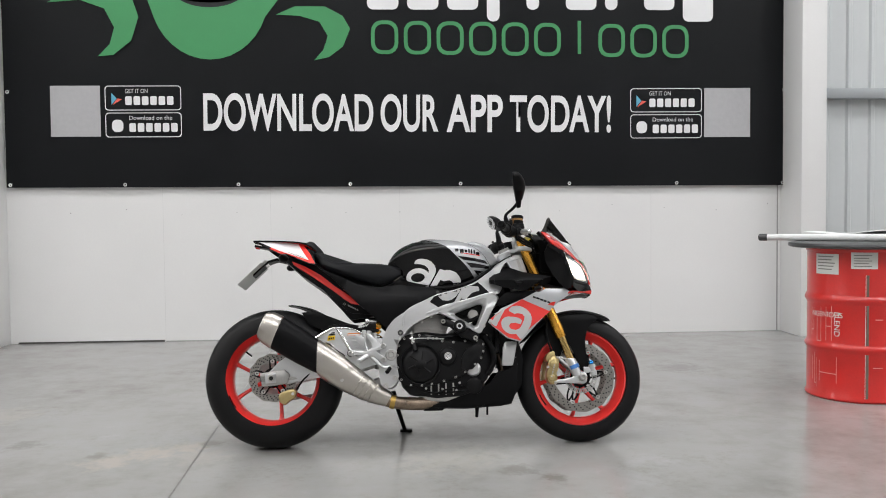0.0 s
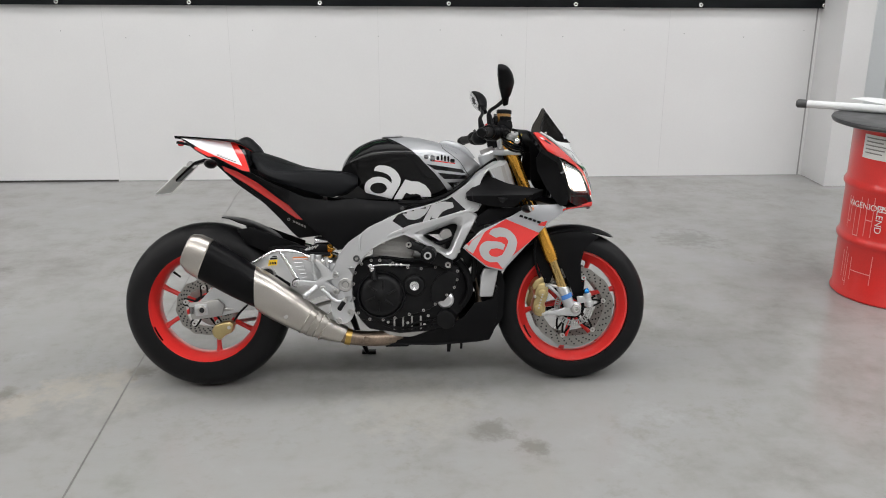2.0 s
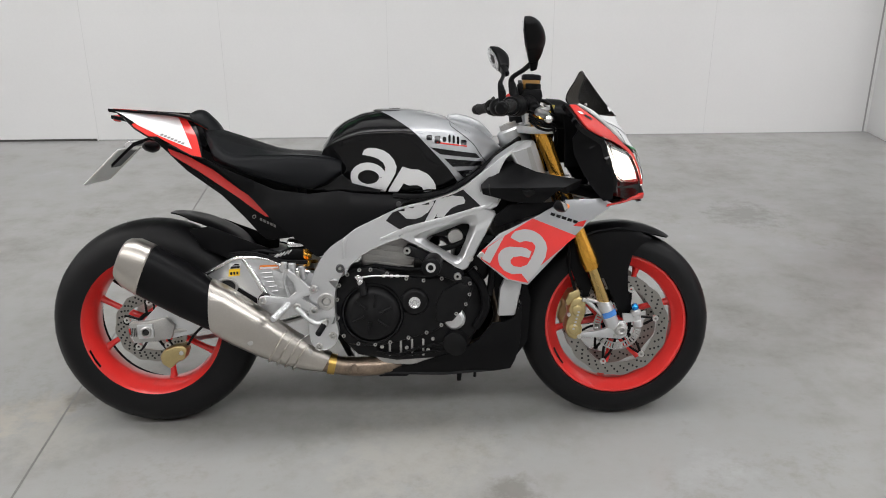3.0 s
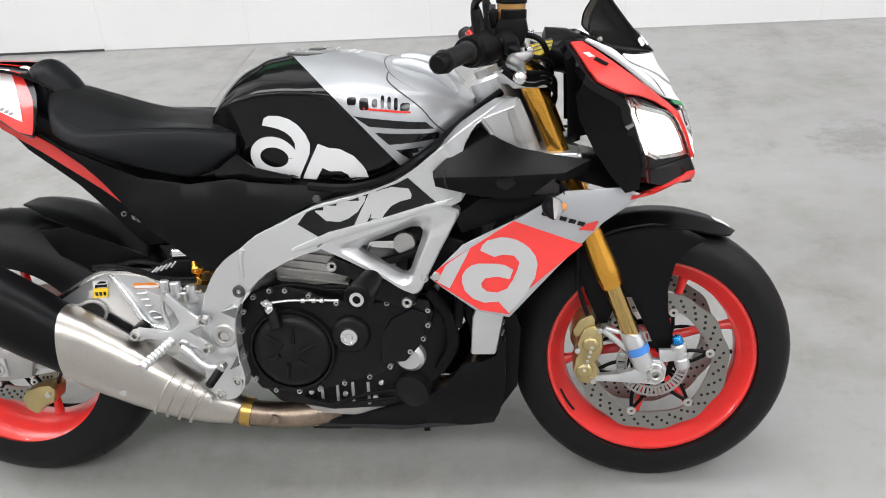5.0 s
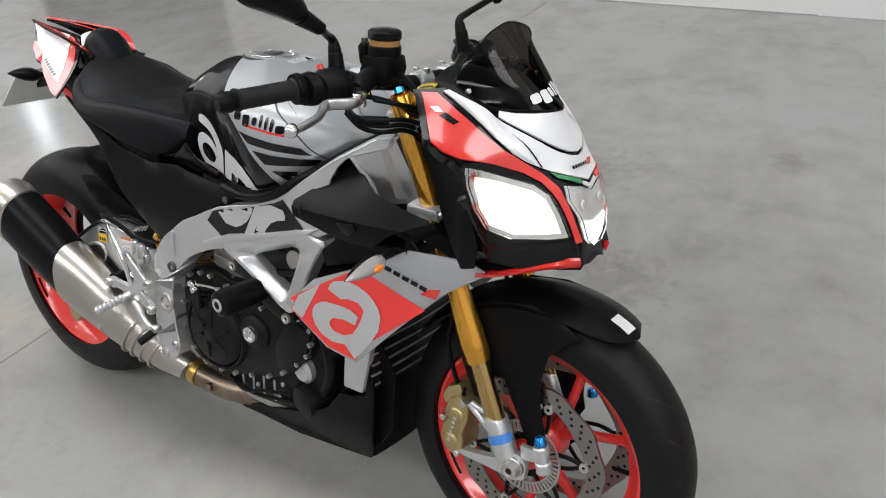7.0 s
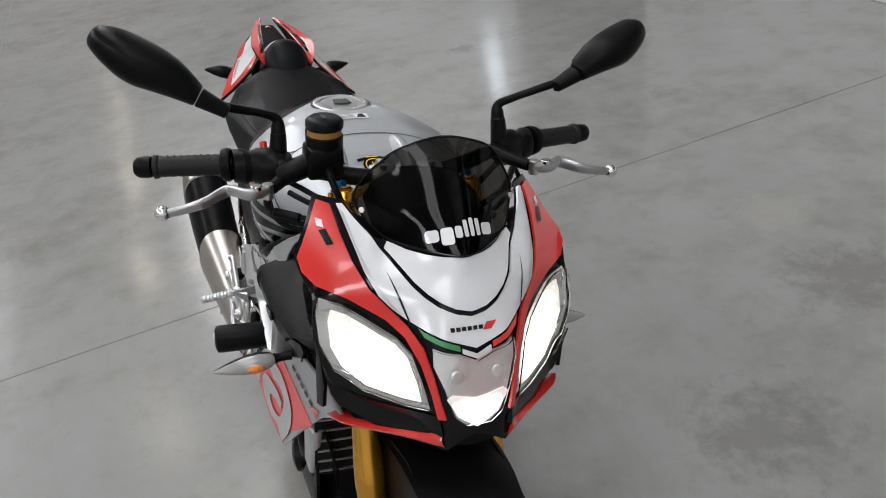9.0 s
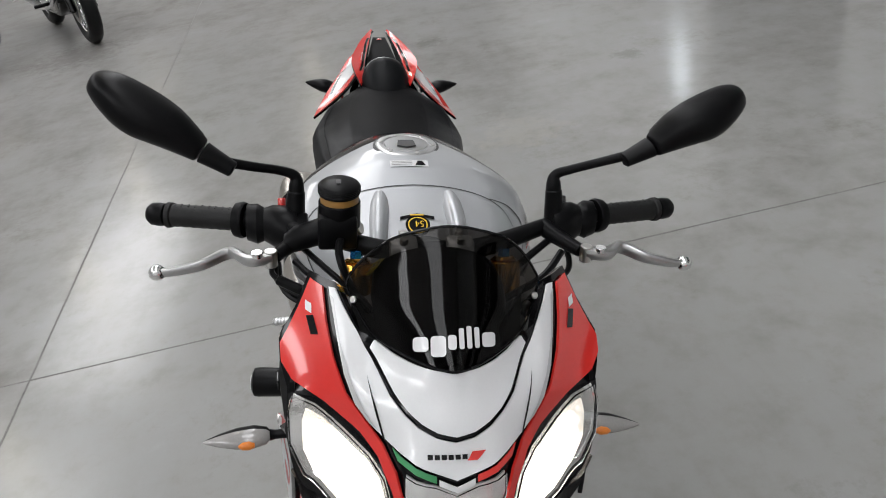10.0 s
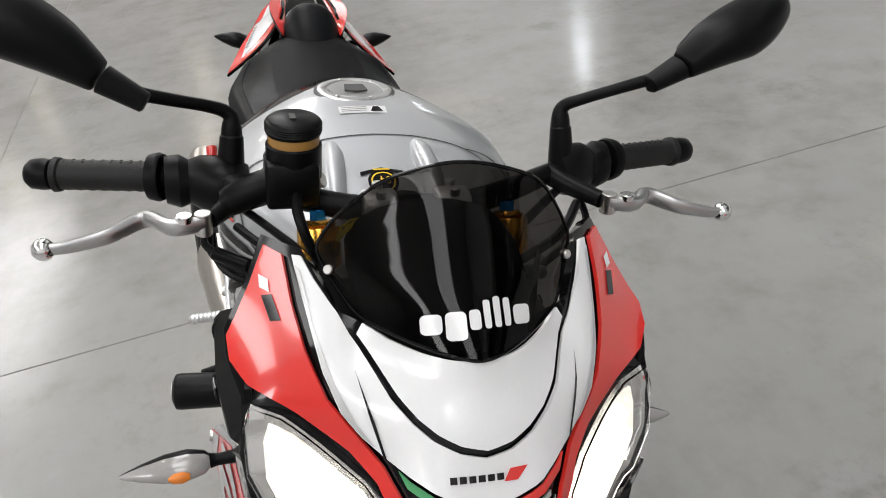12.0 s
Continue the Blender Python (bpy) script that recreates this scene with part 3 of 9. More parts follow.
def drum_patch(name, a0, a1, z0, z1, m, r=DR - 0.002, label=""):
    n = max(2, int(abs(a1 - a0) / 4) + 1)
    bm = bmesh.new()
    lo, hi = ([bm.verts.new(on_drum(a0 + (a1 - a0) * i / n, z, r)) for i in range(n + 1)] for z in (z0, z1))
    for i in range(n):
        bm.faces.new((lo[i], lo[i + 1], hi[i + 1], hi[i]))
    bmesh.ops.recalc_face_normals(bm, faces=bm.faces)
    return part(name, bm, m, drum, label)


VIEW = -129.0
drum_patch("paper_label", VIEW - 42, VIEW - 12, 0.72, 0.835, M_PAPER, label="creased paper label")
drum_patch("paper_label", VIEW + 1, VIEW + 28, 0.755, 0.850, M_PAPER, label="creased paper label")
for i in range(5):
    drum_patch("label_line", VIEW - 39, VIEW - 20 + 2 * (i % 3), 0.745 + 0.018 * i, 0.751 + 0.018 * i, M_GREYTEXT, DR - 0.001)
    drum_patch("label_line", VIEW + 4, VIEW + 22 - 3 * (i % 2), 0.768 + 0.015 * i, 0.7725 + 0.015 * i, M_GREYTEXT, DR - 0.001)
drum_patch("stripe", VIEW + 17, VIEW + 19.5, 0.02, 0.72, M_GREYSTRIPE)
drum_patch("stripe_edge", VIEW + 15.9, VIEW + 16.4, 0.02, 0.72, M_PAPER)


def drum_words(words, a0, z, size, turn=0):
    bm = text_mesh(words, size)
    bmesh.ops.triangulate(bm, faces=bm.faces[:])
    for v in bm.verts:
        x, y = (v.co.x, v.co.y) if not turn else (v.co.y, -v.co.x)
        v.co = Vector(on_drum(a0 + math.degrees(x / DR), z + y, DR - 0.001))
    return part("drum_words", bm, M_PAPER, drum, "white printed word", 0)


drum_words("INGENIOUS", VIEW - 50, 0.475, 0.042)
drum_words("BLEND", VIEW - 16.5, 0.505, 0.046, 1)
for a, z0, z1 in ((-50, 0.36, 0.52), (-46, 0.39, 0.52), (-40, 0.33, 0.47), (-34, 0.33, 0.53), (-27, 0.34, 0.53), (-20, 0.34, 0.54), (-48, 0.1, 0.24), (-44, 0.08, 0.26), (-41, 0.06, 0.23), (-36, 0.1, 0.22), (-14, 0.1, 0.25)):
    drum_patch("circuit_line", VIEW + a, VIEW + a + 0.7, z0, z1, M_DRUMLINE, DR - 0.001)
for a0, a1, z in ((-50, -46, 0.39), (-40, -34, 0.33), (-27, -20, 0.42), (-36, -14, 0.15), (-44, -41, 0.08), (24, 34, 0.2), (26, 34, 0.47)):
    drum_patch("circuit_line", VIEW + a0, VIEW + a1, z, z + 0.005, M_DRUMLINE, DR - 0.001)
top = thing("table_top", "round black table top resting on the red drum", "table top", m=pose(*DC, 0.868))
part("board", lathe([(0, 0), (0.375, 0), (0.393, 0.006), (0.397, 0.016), (0.393, 0.026), (0.375, 0.03), (0, 0.03)], (0, 0, 0), (0, 0, 1), 64), M_TABLETOP, top)
flag = thing("folded_flag", "white fabric flag with a green print, folded on the table", "flag", m=pose(*DC, 0.898))
sleeve = [(-0.40, 0.36, 0.02), (-0.2, 0.22, 0.021), (0.1, 0.0, 0.022), (0.4, -0.22, 0.02), (0.62, -0.38, 0.012)]
part("sleeve", tube(sleeve, [0.02, 0.021, 0.023, 0.024, 0.023], 12), M_FABRIC, flag)
part("end_cap", rod((-0.445, 0.39, 0.02), (-0.395, 0.357, 0.02), 0.022, n=16, round_=0.008), M_TABLETOP, flag, "black rubber end cap")
bm = flat([(-0.2, 0.30), (0.02, 0.36), (0.35, 0.30), (0.60, 0.10), (0.62, -0.36), (0.1, 0.02)], 0.05)
for v in bm.verts:
    v.co.z = 0.022 + 0.022 * math.sin(v.co.x * 9) * math.cos(v.co.y * 7) + 0.02 * max(0, math.hypot(v.co.x, v.co.y) < 0.38)
bmesh.ops.solidify(bm, geom=bm.faces[:], thickness=0.004)
part("cloth", bm, M_FABRIC, flag)
bm = flat([(0.08, 0.14), (0.3, 0.2), (0.5, 0.06), (0.5, -0.06), (0.25, 0.04)], 0.05)
for v in bm.verts:
    v.co.z = 0.0255 + 0.022 * math.sin(v.co.x * 9) * math.cos(v.co.y * 7) + 0.02 * max(0, math.hypot(v.co.x, v.co.y) < 0.38)
part("green_print", bm, M_GREENPRINT, flag)

# ---- motorcycle: materials ----
from mathutils.bvhtree import BVHTree

M_TYRE = mat("tyre_rubber", (0.0065, 0.0065, 0.007), 0.46, 0, 0.25, 14, 260, 0.08, spec=0.18)
M_RIMRED = mat("fluorescent_red_paint", (0.80, 0.035, 0.030), 0.28, 0, 0.05, 9, 200, 0.01, coat=0.7)
M_RED = mat("red_body_paint", (0.66, 0.028, 0.022), 0.26, 0, 0.05, 6, 200, 0.01, coat=0.8)
M_WHITE = mat("white_body_paint", (0.74, 0.745, 0.75), 0.28, 0.0, 0.03, 6, 300, 0.01, coat=0.8)
M_SILVER = mat("silver_metallic_paint", (0.45, 0.46, 0.475), 0.42, 0.6, 0.05, 6, 900, 0.03, coat=0.55, flake=1500)
M_GLOSS = mat("gloss_black_paint", (0.0035, 0.0035, 0.004), 0.06, 0, 0.1, 6, 200, 0.0, coat=0.1, spec=0.24)
M_MATTE = mat("matte_black_plastic", (0.0045, 0.0045, 0.005), 0.36, 0, 0.15, 12, 420, 0.03, spec=0.11)
M_DARK = mat("black_engine_coat", (0.007, 0.007, 0.0075), 0.38, 0.0, 0.2, 18, 300, 0.04, spec=0.16)
M_VOID = mat("dark_recess", (0.008, 0.008, 0.008), 0.8)
M_ALU = mat("satin_aluminium", (0.62, 0.625, 0.63), 0.33, 0.78, 0.06, 5, 260, 0.015)
M_LEVER = mat("brushed_lever_alloy", (0.52, 0.52, 0.52), 0.34, 0.95, 0.08, 12, 300, 0.02)
M_POLISH = mat("polished_aluminium", (0.78, 0.78, 0.78), 0.16, 1.0, 0.05, 10, 260, 0.02)
M_CAST = mat("cast_alloy", (0.42, 0.41, 0.395), 0.42, 0.7, 0.15, 16, 300, 0.06)
M_STEEL = brushed("brushed_steel", (0.50, 0.47, 0.43), 0.31, (60, 60, 8))
M_PIPE = mat("heat_tinted_steel", (0.25, 0.195, 0.15), 0.38, 1.0, 0.45, 14, 120, 0.02)
M_BRASS = mat("brass_clamp", (0.55, 0.36, 0.10), 0.3, 1.0, 0.15)
M_GOLD = mat("gold_anodised", (0.72, 0.36, 0.055), 0.24, 0.9, 0.08, 10, 200, 0.01)
M_PALEGOLD = mat("pale_gold_coating", (0.50, 0.34, 0.13), 0.17, 1.0, 0.08, 10, 200, 0.0)
M_CALIPER = mat("gold_caliper_coat", (0.46, 0.365, 0.175), 0.30, 0.85, 0.12, 18, 300, 0.03)
M_DISC = brushed("brake_disc_steel", (0.30, 0.285, 0.265), 0.36, (120, 120, 120))
M_BLUE = mat("blue_anodised", (0.02, 0.22, 0.55), 0.25, 0.8)
M_BLUELABEL = mat("blue_label", (0.06, 0.22, 0.60), 0.4)
M_YELLOW = mat("yellow_label", (0.85, 0.55, 0.02), 0.4)
M_YTAG = mat("yellow_plastic_tag", (0.62, 0.50, 0.03), 0.5)
M_BOLT = mat("zinc_bolt", (0.62, 0.61, 0.59), 0.3, 1.0, 0.1)
M_SEAT = mat("black_seat_vinyl", (0.005, 0.0055, 0.0065), 0.42, 0, 0.12, 10, 700, 0.12, spec=0.14)
M_SEATGRIP = mat("ribbed_seat_vinyl", (0.005, 0.005, 0.0055), 0.5, 0, 0.1, 10, 900, 0.2, spec=0.12)
M_GRIP = mat("grip_rubber", (0.008, 0.008, 0.008), 0.55, 0, 0.15, 20, 500, 0.2, spec=0.35)
M_DECALGREY = mat("silver_grey_decal", (0.52, 0.52, 0.52), 0.32, 0.35, 0.03, 6, 400, 0.0, coat=0.4)
M_DECALWHITE = mat("white_decal", (0.74, 0.74, 0.745), 0.3, 0, 0.03, 6, 300, 0, coat=0.4)
M_DECALBLACK = mat("black_decal", (0.006, 0.006, 0.007), 0.1, 0, 0.05, 6, 300, 0, coat=0.1, spec=0.3)
M_AMBER = mat("amber_reservoir", (0.36, 0.19, 0.05), 0.3, 0, 0.1)
M_ORANGE = mat("orange_bulb", (0.75, 0.22, 0.03), 0.3)


def smoked():
    """Tinted clear plastic: see-through but dark, with a glossy face."""
    m = bpy.data.materials.new("smoked_screen")
    m.use_nodes = True
    nt = m.node_tree
    nt.nodes.remove(nt.nodes["Principled BSDF"])
    tr, gl, mx, fr = (nt.nodes.new(k) for k in ("ShaderNodeBsdfTransparent", "ShaderNodeBsdfGlossy", "ShaderNodeMixShader", "ShaderNodeLayerWeight"))
    nt.links.new(ramp(nt, noise_out(nt, 3), [(0.3, (0.070, 0.065, 0.060)), (0.7, (0.082, 0.076, 0.070))]), tr.inputs[0])
    gl.inputs["Roughness"].default_value, fr.inputs["Blend"].default_value = 0.05, 0.5
    gloss = ramp(nt, fr.outputs["Facing"], [(0.0, (0.015,) * 3), (0.7, (0.026,) * 3), (1.0, (0.09,) * 3)])
    nt.links.new(gloss, mx.inputs[0]), nt.links.new(tr.outputs[0], mx.inputs[1]), nt.links.new(gl.outputs[0], mx.inputs[2])
    nt.links.new(mx.outputs[0], nt.nodes["Material Output"].inputs[0])
    return m


def lit_lamp(name, colour, y0, z0, reach, hot, dim):
    """A lit reflector bowl: brightest round the bulb at (y0, z0), fainter towards its rim, with facets."""
    m = bpy.data.materials.new(name)
    m.use_nodes = True
    nt = m.node_tree
    b = nt.nodes["Principled BSDF"]
    axes = nt.nodes.new("ShaderNodeSeparateXYZ")
    nt.links.new(coords(nt), axes.inputs[0])
    dy = math_node(nt, "SUBTRACT", math_node(nt, "ABSOLUTE", axes.outputs[1], 0.0), y0)
    dz = math_node(nt, "SUBTRACT", axes.outputs[2], z0)
    far = math_node(nt, "SQRT", math_node(nt, "ADD", math_node(nt, "MULTIPLY", dy, dy), math_node(nt, "MULTIPLY", dz, dz)), 0.0)
    facet = nt.nodes.new("ShaderNodeTexVoronoi")
    facet.inputs["Scale"].default_value = 70
    nt.links.new(coords(nt), facet.inputs["Vector"])
    near = math_node(nt, "ADD", math_node(nt, "DIVIDE", far, reach), math_node(nt, "MULTIPLY", facet.outputs["Distance"], 0.35))
    power = ramp(nt, near, [(0.35, (1, 1, 1)), (0.75, (0.35,) * 3), (1.0, (dim / hot,) * 3)])
    nt.links.new(math_node(nt, "MULTIPLY", power, hot), b.inputs["Emission Strength"])
    b.inputs["Emission Color"].default_value, b.inputs["Base Color"].default_value = (*colour, 1), (0.8, 0.79, 0.77, 1)
    b.inputs["Metallic"].default_value, b.inputs["Roughness"].default_value = 0.9, 0.2
    return m


M_SCREEN = smoked()
M_CLEAR = glass("clear_lens", (0.97, 0.97, 0.97), 0.03)
M_MIRROR = mat("mirror_glass", (0.85, 0.86, 0.87), 0.03, 1.0, 0.0, rvary=0.01, bump=0)
M_HEADLAMP = lit_lamp("lit_headlamp", (1.0, 0.92, 0.79), 0.125, 0.80, 0.075, 11.0, 0.9)
M_POSITION = lit_lamp("lit_position_lamp", (1.0, 0.97, 0.92), 0.0, 0.745, 0.05, 6.0, 0.8)
M_CHROME = mat("lamp_reflector", (0.80, 0.79, 0.77), 0.14, 1.0, 0.1, 30, 200, 0)
M_PLATE = mat("pale_plate", (0.74, 0.75, 0.72), 0.45)
M_CARBON = mat("dark_grey_sensor", (0.05, 0.05, 0.05), 0.5)

BIKE = pose(0, 0.124, 0, -12.35, 0, -0.36)
bike = thing("motorcycle", "black, silver and red naked sports motorcycle on its side stand", "motorcycle", m=BIKE)
FX, FZ, RX, RZ = 1.447, 0.301, 0.008, 0.325


def bp(name, bm, m, parent=None, label="", smooth=38):
    return part(name, bm, m, parent or bike, label, smooth)


def twin(name, make, m, parent=None, label="", smooth=38):
    """A part on the right-hand side and its mirror image."""
    return [bp(name, make() if s < 0 else flip_y(make()), m, parent, label, smooth) for s in (-1, 1)]


# ---- wheels ----
def wheel(name, cx, cz, R, half, crown, rim_r, rim_half, spoke_turn, label):
    hub = bp(name, lathe([(0.0, -0.075), (0.028, -0.075), (0.034, -0.06), (0.034, -0.03), (0.046, -0.02), (0.046, 0.02), (0.034, 0.03), (0.034, 0.06), (0.028, 0.075), (0.0, 0.075)], (cx, 0, cz), (0, 1, 0), 28), M_RIMRED, None, label)
    # tyre: rounded section, with sidewall step and bead
    prof = [(rim_r - 0.001, -rim_half + 0.008), (rim_r + 0.003, -rim_half + 0.001)]
    for i in range(19):
        a = radians(-100 + 200 * i / 18)
        s, c = math.sin(a), math.cos(a)
        prof.append((R - crown + crown * (abs(c) ** 0.9 if c > 0 else -abs(c) ** 0.9), half * math.copysign(abs(s) ** 0.8, s)))
    prof += [(rim_r + 0.003, rim_half - 0.001), (rim_r - 0.001, rim_half - 0.008)]
    bp("tyre", lathe(prof, (cx, 0, cz), (0, 1, 0), 96), M_TYRE, hub, "black treaded road tyre")
    # sipes, cut as slim dark grooves
    grooves = bmesh.new()
    for k in range(22):
        for s in (-1, 1):
            a0 = 360 / 22 * k + (8 if s > 0 else 0)
            sub = bmesh.new()
            pts = []
            for q in range(6):
                a = radians(a0 + 9 * q / 5)
                yy = s * half * (0.18 + 0.58 * q / 5)
                e = math.asin(min(0.999, (abs(yy) / half) ** 1.25))
                rr = R - crown + crown * math.cos(e) ** 0.9 + 0.0006
                pts.append((cx + rr * math.cos(a), yy, cz + rr * math.sin(a), a))
            A, B = [], []
            for (x, y, z, a) in pts:
                t = Vector((-math.sin(a), 0, math.cos(a))) * 0.0022
                A.append(sub.verts.new(Vector((x, y, z)) - t)), B.append(sub.verts.new(Vector((x, y, z)) + t))
            for i in range(5):
                sub.faces.new((A[i], A[i + 1], B[i + 1], B[i]))
            join(grooves, sub)
    tagged(bp("tread_pattern", grooves, M_VOID, hub), kind="stuff")
    w, r = rim_half, rim_r
    bp("rim", lathe([(r, -w), (r + 0.003, -w + 0.003), (r - 0.004, -w + 0.012), (r - 0.016, -w + 0.02), (r - 0.026, -w * 0.4), (r - 0.028, 0), (r - 0.026, w * 0.4), (r - 0.016, w - 0.02), (r - 0.004, w - 0.012),
                     (r + 0.003, w - 0.003), (r, w), (r - 0.006, w), (r - 0.012, w - 0.006), (r - 0.024, w - 0.024), (r - 0.036, w * 0.35), (r - 0.038, 0), (r - 0.036, -w * 0.35), (r - 0.024, -w + 0.024), (r - 0.012, -w + 0.006), (r - 0.006, -w)],
                    (cx, 0, cz), (0, 1, 0), 96, closed=True), M_RIMRED, hub, "bright red forged rim")
    for k in range(3):
        for d in (-1, 1):
            at = lambda rad, deg, y=0, b=spoke_turn + 120 * k: (cx + rad * math.cos(radians(b + deg)), y, cz + rad * math.sin(radians(b + deg)))
            bp("spoke", tube([at(0.030, 6 * d), at(0.06, 12 * d), at(0.11, 19 * d), at(r - 0.055, 23 * d), at(r - 0.028, 24.5 * d)], [0.017, 0.0125, 0.010, 0.010, 0.017], 12, 5, 0.85), M_RIMRED, hub)
    bp("valve", rod(at(r - 0.04, 75 * d), at(r - 0.075, 74 * d), 0.005, 0.004), M_MATTE, hub)
    return hub


fw = wheel("front_wheel", FX, FZ, 0.300, 0.061, 0.062, 0.2215, 0.048, 43, "red three twin-spoke front wheel with black tyre")
rw = wheel("rear_wheel", RX, RZ, 0.323, 0.097, 0.088, 0.230, 0.080, 183, "red three twin-spoke rear wheel with black tyre")
for cx, cz, r in ((FX, FZ, 0.2215), (RX, RZ, 0.230)):
    bars = bmesh.new()
    w = 0.0485 if cx > 1 else 0.0805
    for k in range(6):
        a = radians(203 + 2.6 * k)
        sub = box((-0.0025, -w - 0.0006, -0.006), (0.0025, -w + 0.002, 0.006))
        moved(sub, Matrix.Translation((cx + (r - 0.014) * math.cos(a), 0.003, cz + (r - 0.014) * math.sin(a))) @ Matrix.Rotation(-a, 4, "Y"))
        join(bars, sub)
    bp("rim_marking", bars, M_DECALBLACK, fw if cx > 1 else rw)


def brake_disc(parent, cx, cz, y, r1, r0, arms, carrier, turn=10):
    s = -1 if y < 0 else 1
    bm = bmesh.new()
    n = 120
    rings = []
    for i in range(n):
        a = 2 * math.pi * i / n
        ro, ri = r1 + 0.0025 * math.sin(a * 12), r0 + 0.003 * math.sin(a * arms + 1)
        rings.append([bm.verts.new((cx + q * math.cos(a), yy, cz + q * math.sin(a))) for q, yy in ((ri, y - 0.0025), (ro, y - 0.0025), (ro, y + 0.0025), (ri, y + 0.0025))])
    for i in range(n):
        A, B = rings[i], rings[(i + 1) % n]
        for j in range(4):
            bm.faces.new((A[j], B[j], B[(j + 1) % 4], A[(j + 1) % 4]))
    bmesh.ops.recalc_face_normals(bm, faces=bm.faces)
    d = bp("brake_disc", bm, M_DISC, parent, "drilled steel brake disc")
    holes = bmesh.new()
    for k in range(30):
        for j, q in enumerate((0.2, 0.5, 0.8)):
            a = 2 * math.pi * (k + 0.33 * j) / 30
            rr = r0 + 0.004 + (r1 - r0 - 0.008) * q
            add_rod(holes, (cx + rr * math.cos(a), y - 0.003, cz + rr * math.sin(a)), (cx + rr * math.cos(a), y + 0.003, cz + rr * math.sin(a)), 0.0034, n=8)
    tagged(bp("hole_pattern", holes, M_VOID, parent), kind="stuff")
    if carrier:
        bm = lathe([(0.034, y - 0.003), (0.046, y - 0.003), (0.046, y + 0.003), (0.034, y + 0.003)], (cx, 0, cz), (0, 1, 0), 36, closed=True)
        bp("disc_carrier", bm, M_MATTE, parent, "black spider carrier")
        for k in range(arms):
            a = 2 * math.pi * k / arms + radians(turn)
            for b in (a - 0.28, a + 0.28):
                bp("carrier_arm", tube([(cx + 0.042 * math.cos(b), y, cz + 0.042 * math.sin(b)), (cx + 0.085 * math.cos((a + b) / 2), y, cz + 0.085 * math.sin((a + b) / 2)), (cx + (r0 - 0.002) * math.cos(a), y, cz + (r0 - 0.002) * math.sin(a))], 0.0042, 6, 4), M_MATTE, parent)
        for k in range(arms):
            a = 2 * math.pi * k / arms + radians(turn)
            c = (cx + r0 * math.cos(a), y, cz + r0 * math.sin(a))
            bp("bobbin", lathe([(0.0035, s * 0.007), (0.0095, s * 0.007), (0.0095, -s * 0.004)], c, (0, 1, 0), 14), M_BOLT, parent)


for s in (-1, 1):
    brake_disc(fw, FX, FZ, 0.066 * s, 0.160, 0.122, 6, True)
bm = bmesh.new()
for k in range(48):
    sub = box((0.056, -0.0015, -0.0022), (0.074, 0.0015, 0.0022))
    join(bm, moved(sub, Matrix.Translation((FX, -0.076, FZ)) @ Matrix.Rotation(2 * math.pi * k / 48, 4, "Y")))
for q in (0.055, 0.074):
    add_lathe(bm, [(q - 0.002, -0.0775), (q + 0.002, -0.0775), (q + 0.002, -0.0745), (q - 0.002, -0.0745)], (FX, 0, FZ), (0, 1, 0), 48, closed=True)
bp("sensor_ring", bm, M_CAST, fw, "slotted speed sensor ring")
brake_disc(rw, RX, RZ, -0.093, 0.110, 0.076, 5, True, 20)
bp("axle", rod((FX, -0.128, FZ), (FX, 0.128, FZ), 0.012, n=20), M_BOLT, fw)
bp("axle_nut", lathe([(0.006, -0.135), (0.010, -0.137), (0.016, -0.135), (0.018, -0.122), (0.018, -0.11)], (FX, 0, FZ), (0, 1, 0), 20), M_CAST, fw)
bp("axle", rod((RX, -0.15, RZ), (RX, 0.15, RZ), 0.0125, n=20), M_BOLT, rw)
bp("sprocket", lathe([(0.05, 0.098), (0.105, 0.098), (0.108, 0.102), (0.105, 0.106), (0.05, 0.106)], (RX, 0, RZ), (0, 1, 0), 44), M_CAST, rw)

# ---- front fork ----
F0, F1 = Vector((1.180, 0, 0.958)), Vector((1.418, 0, 0.330))


def fork_at(z, y):
    t = (F0.z - z) / (F0.z - F1.z)
    p = F0 + (F1 - F0) * t
    return Vector((p.x, y, z))


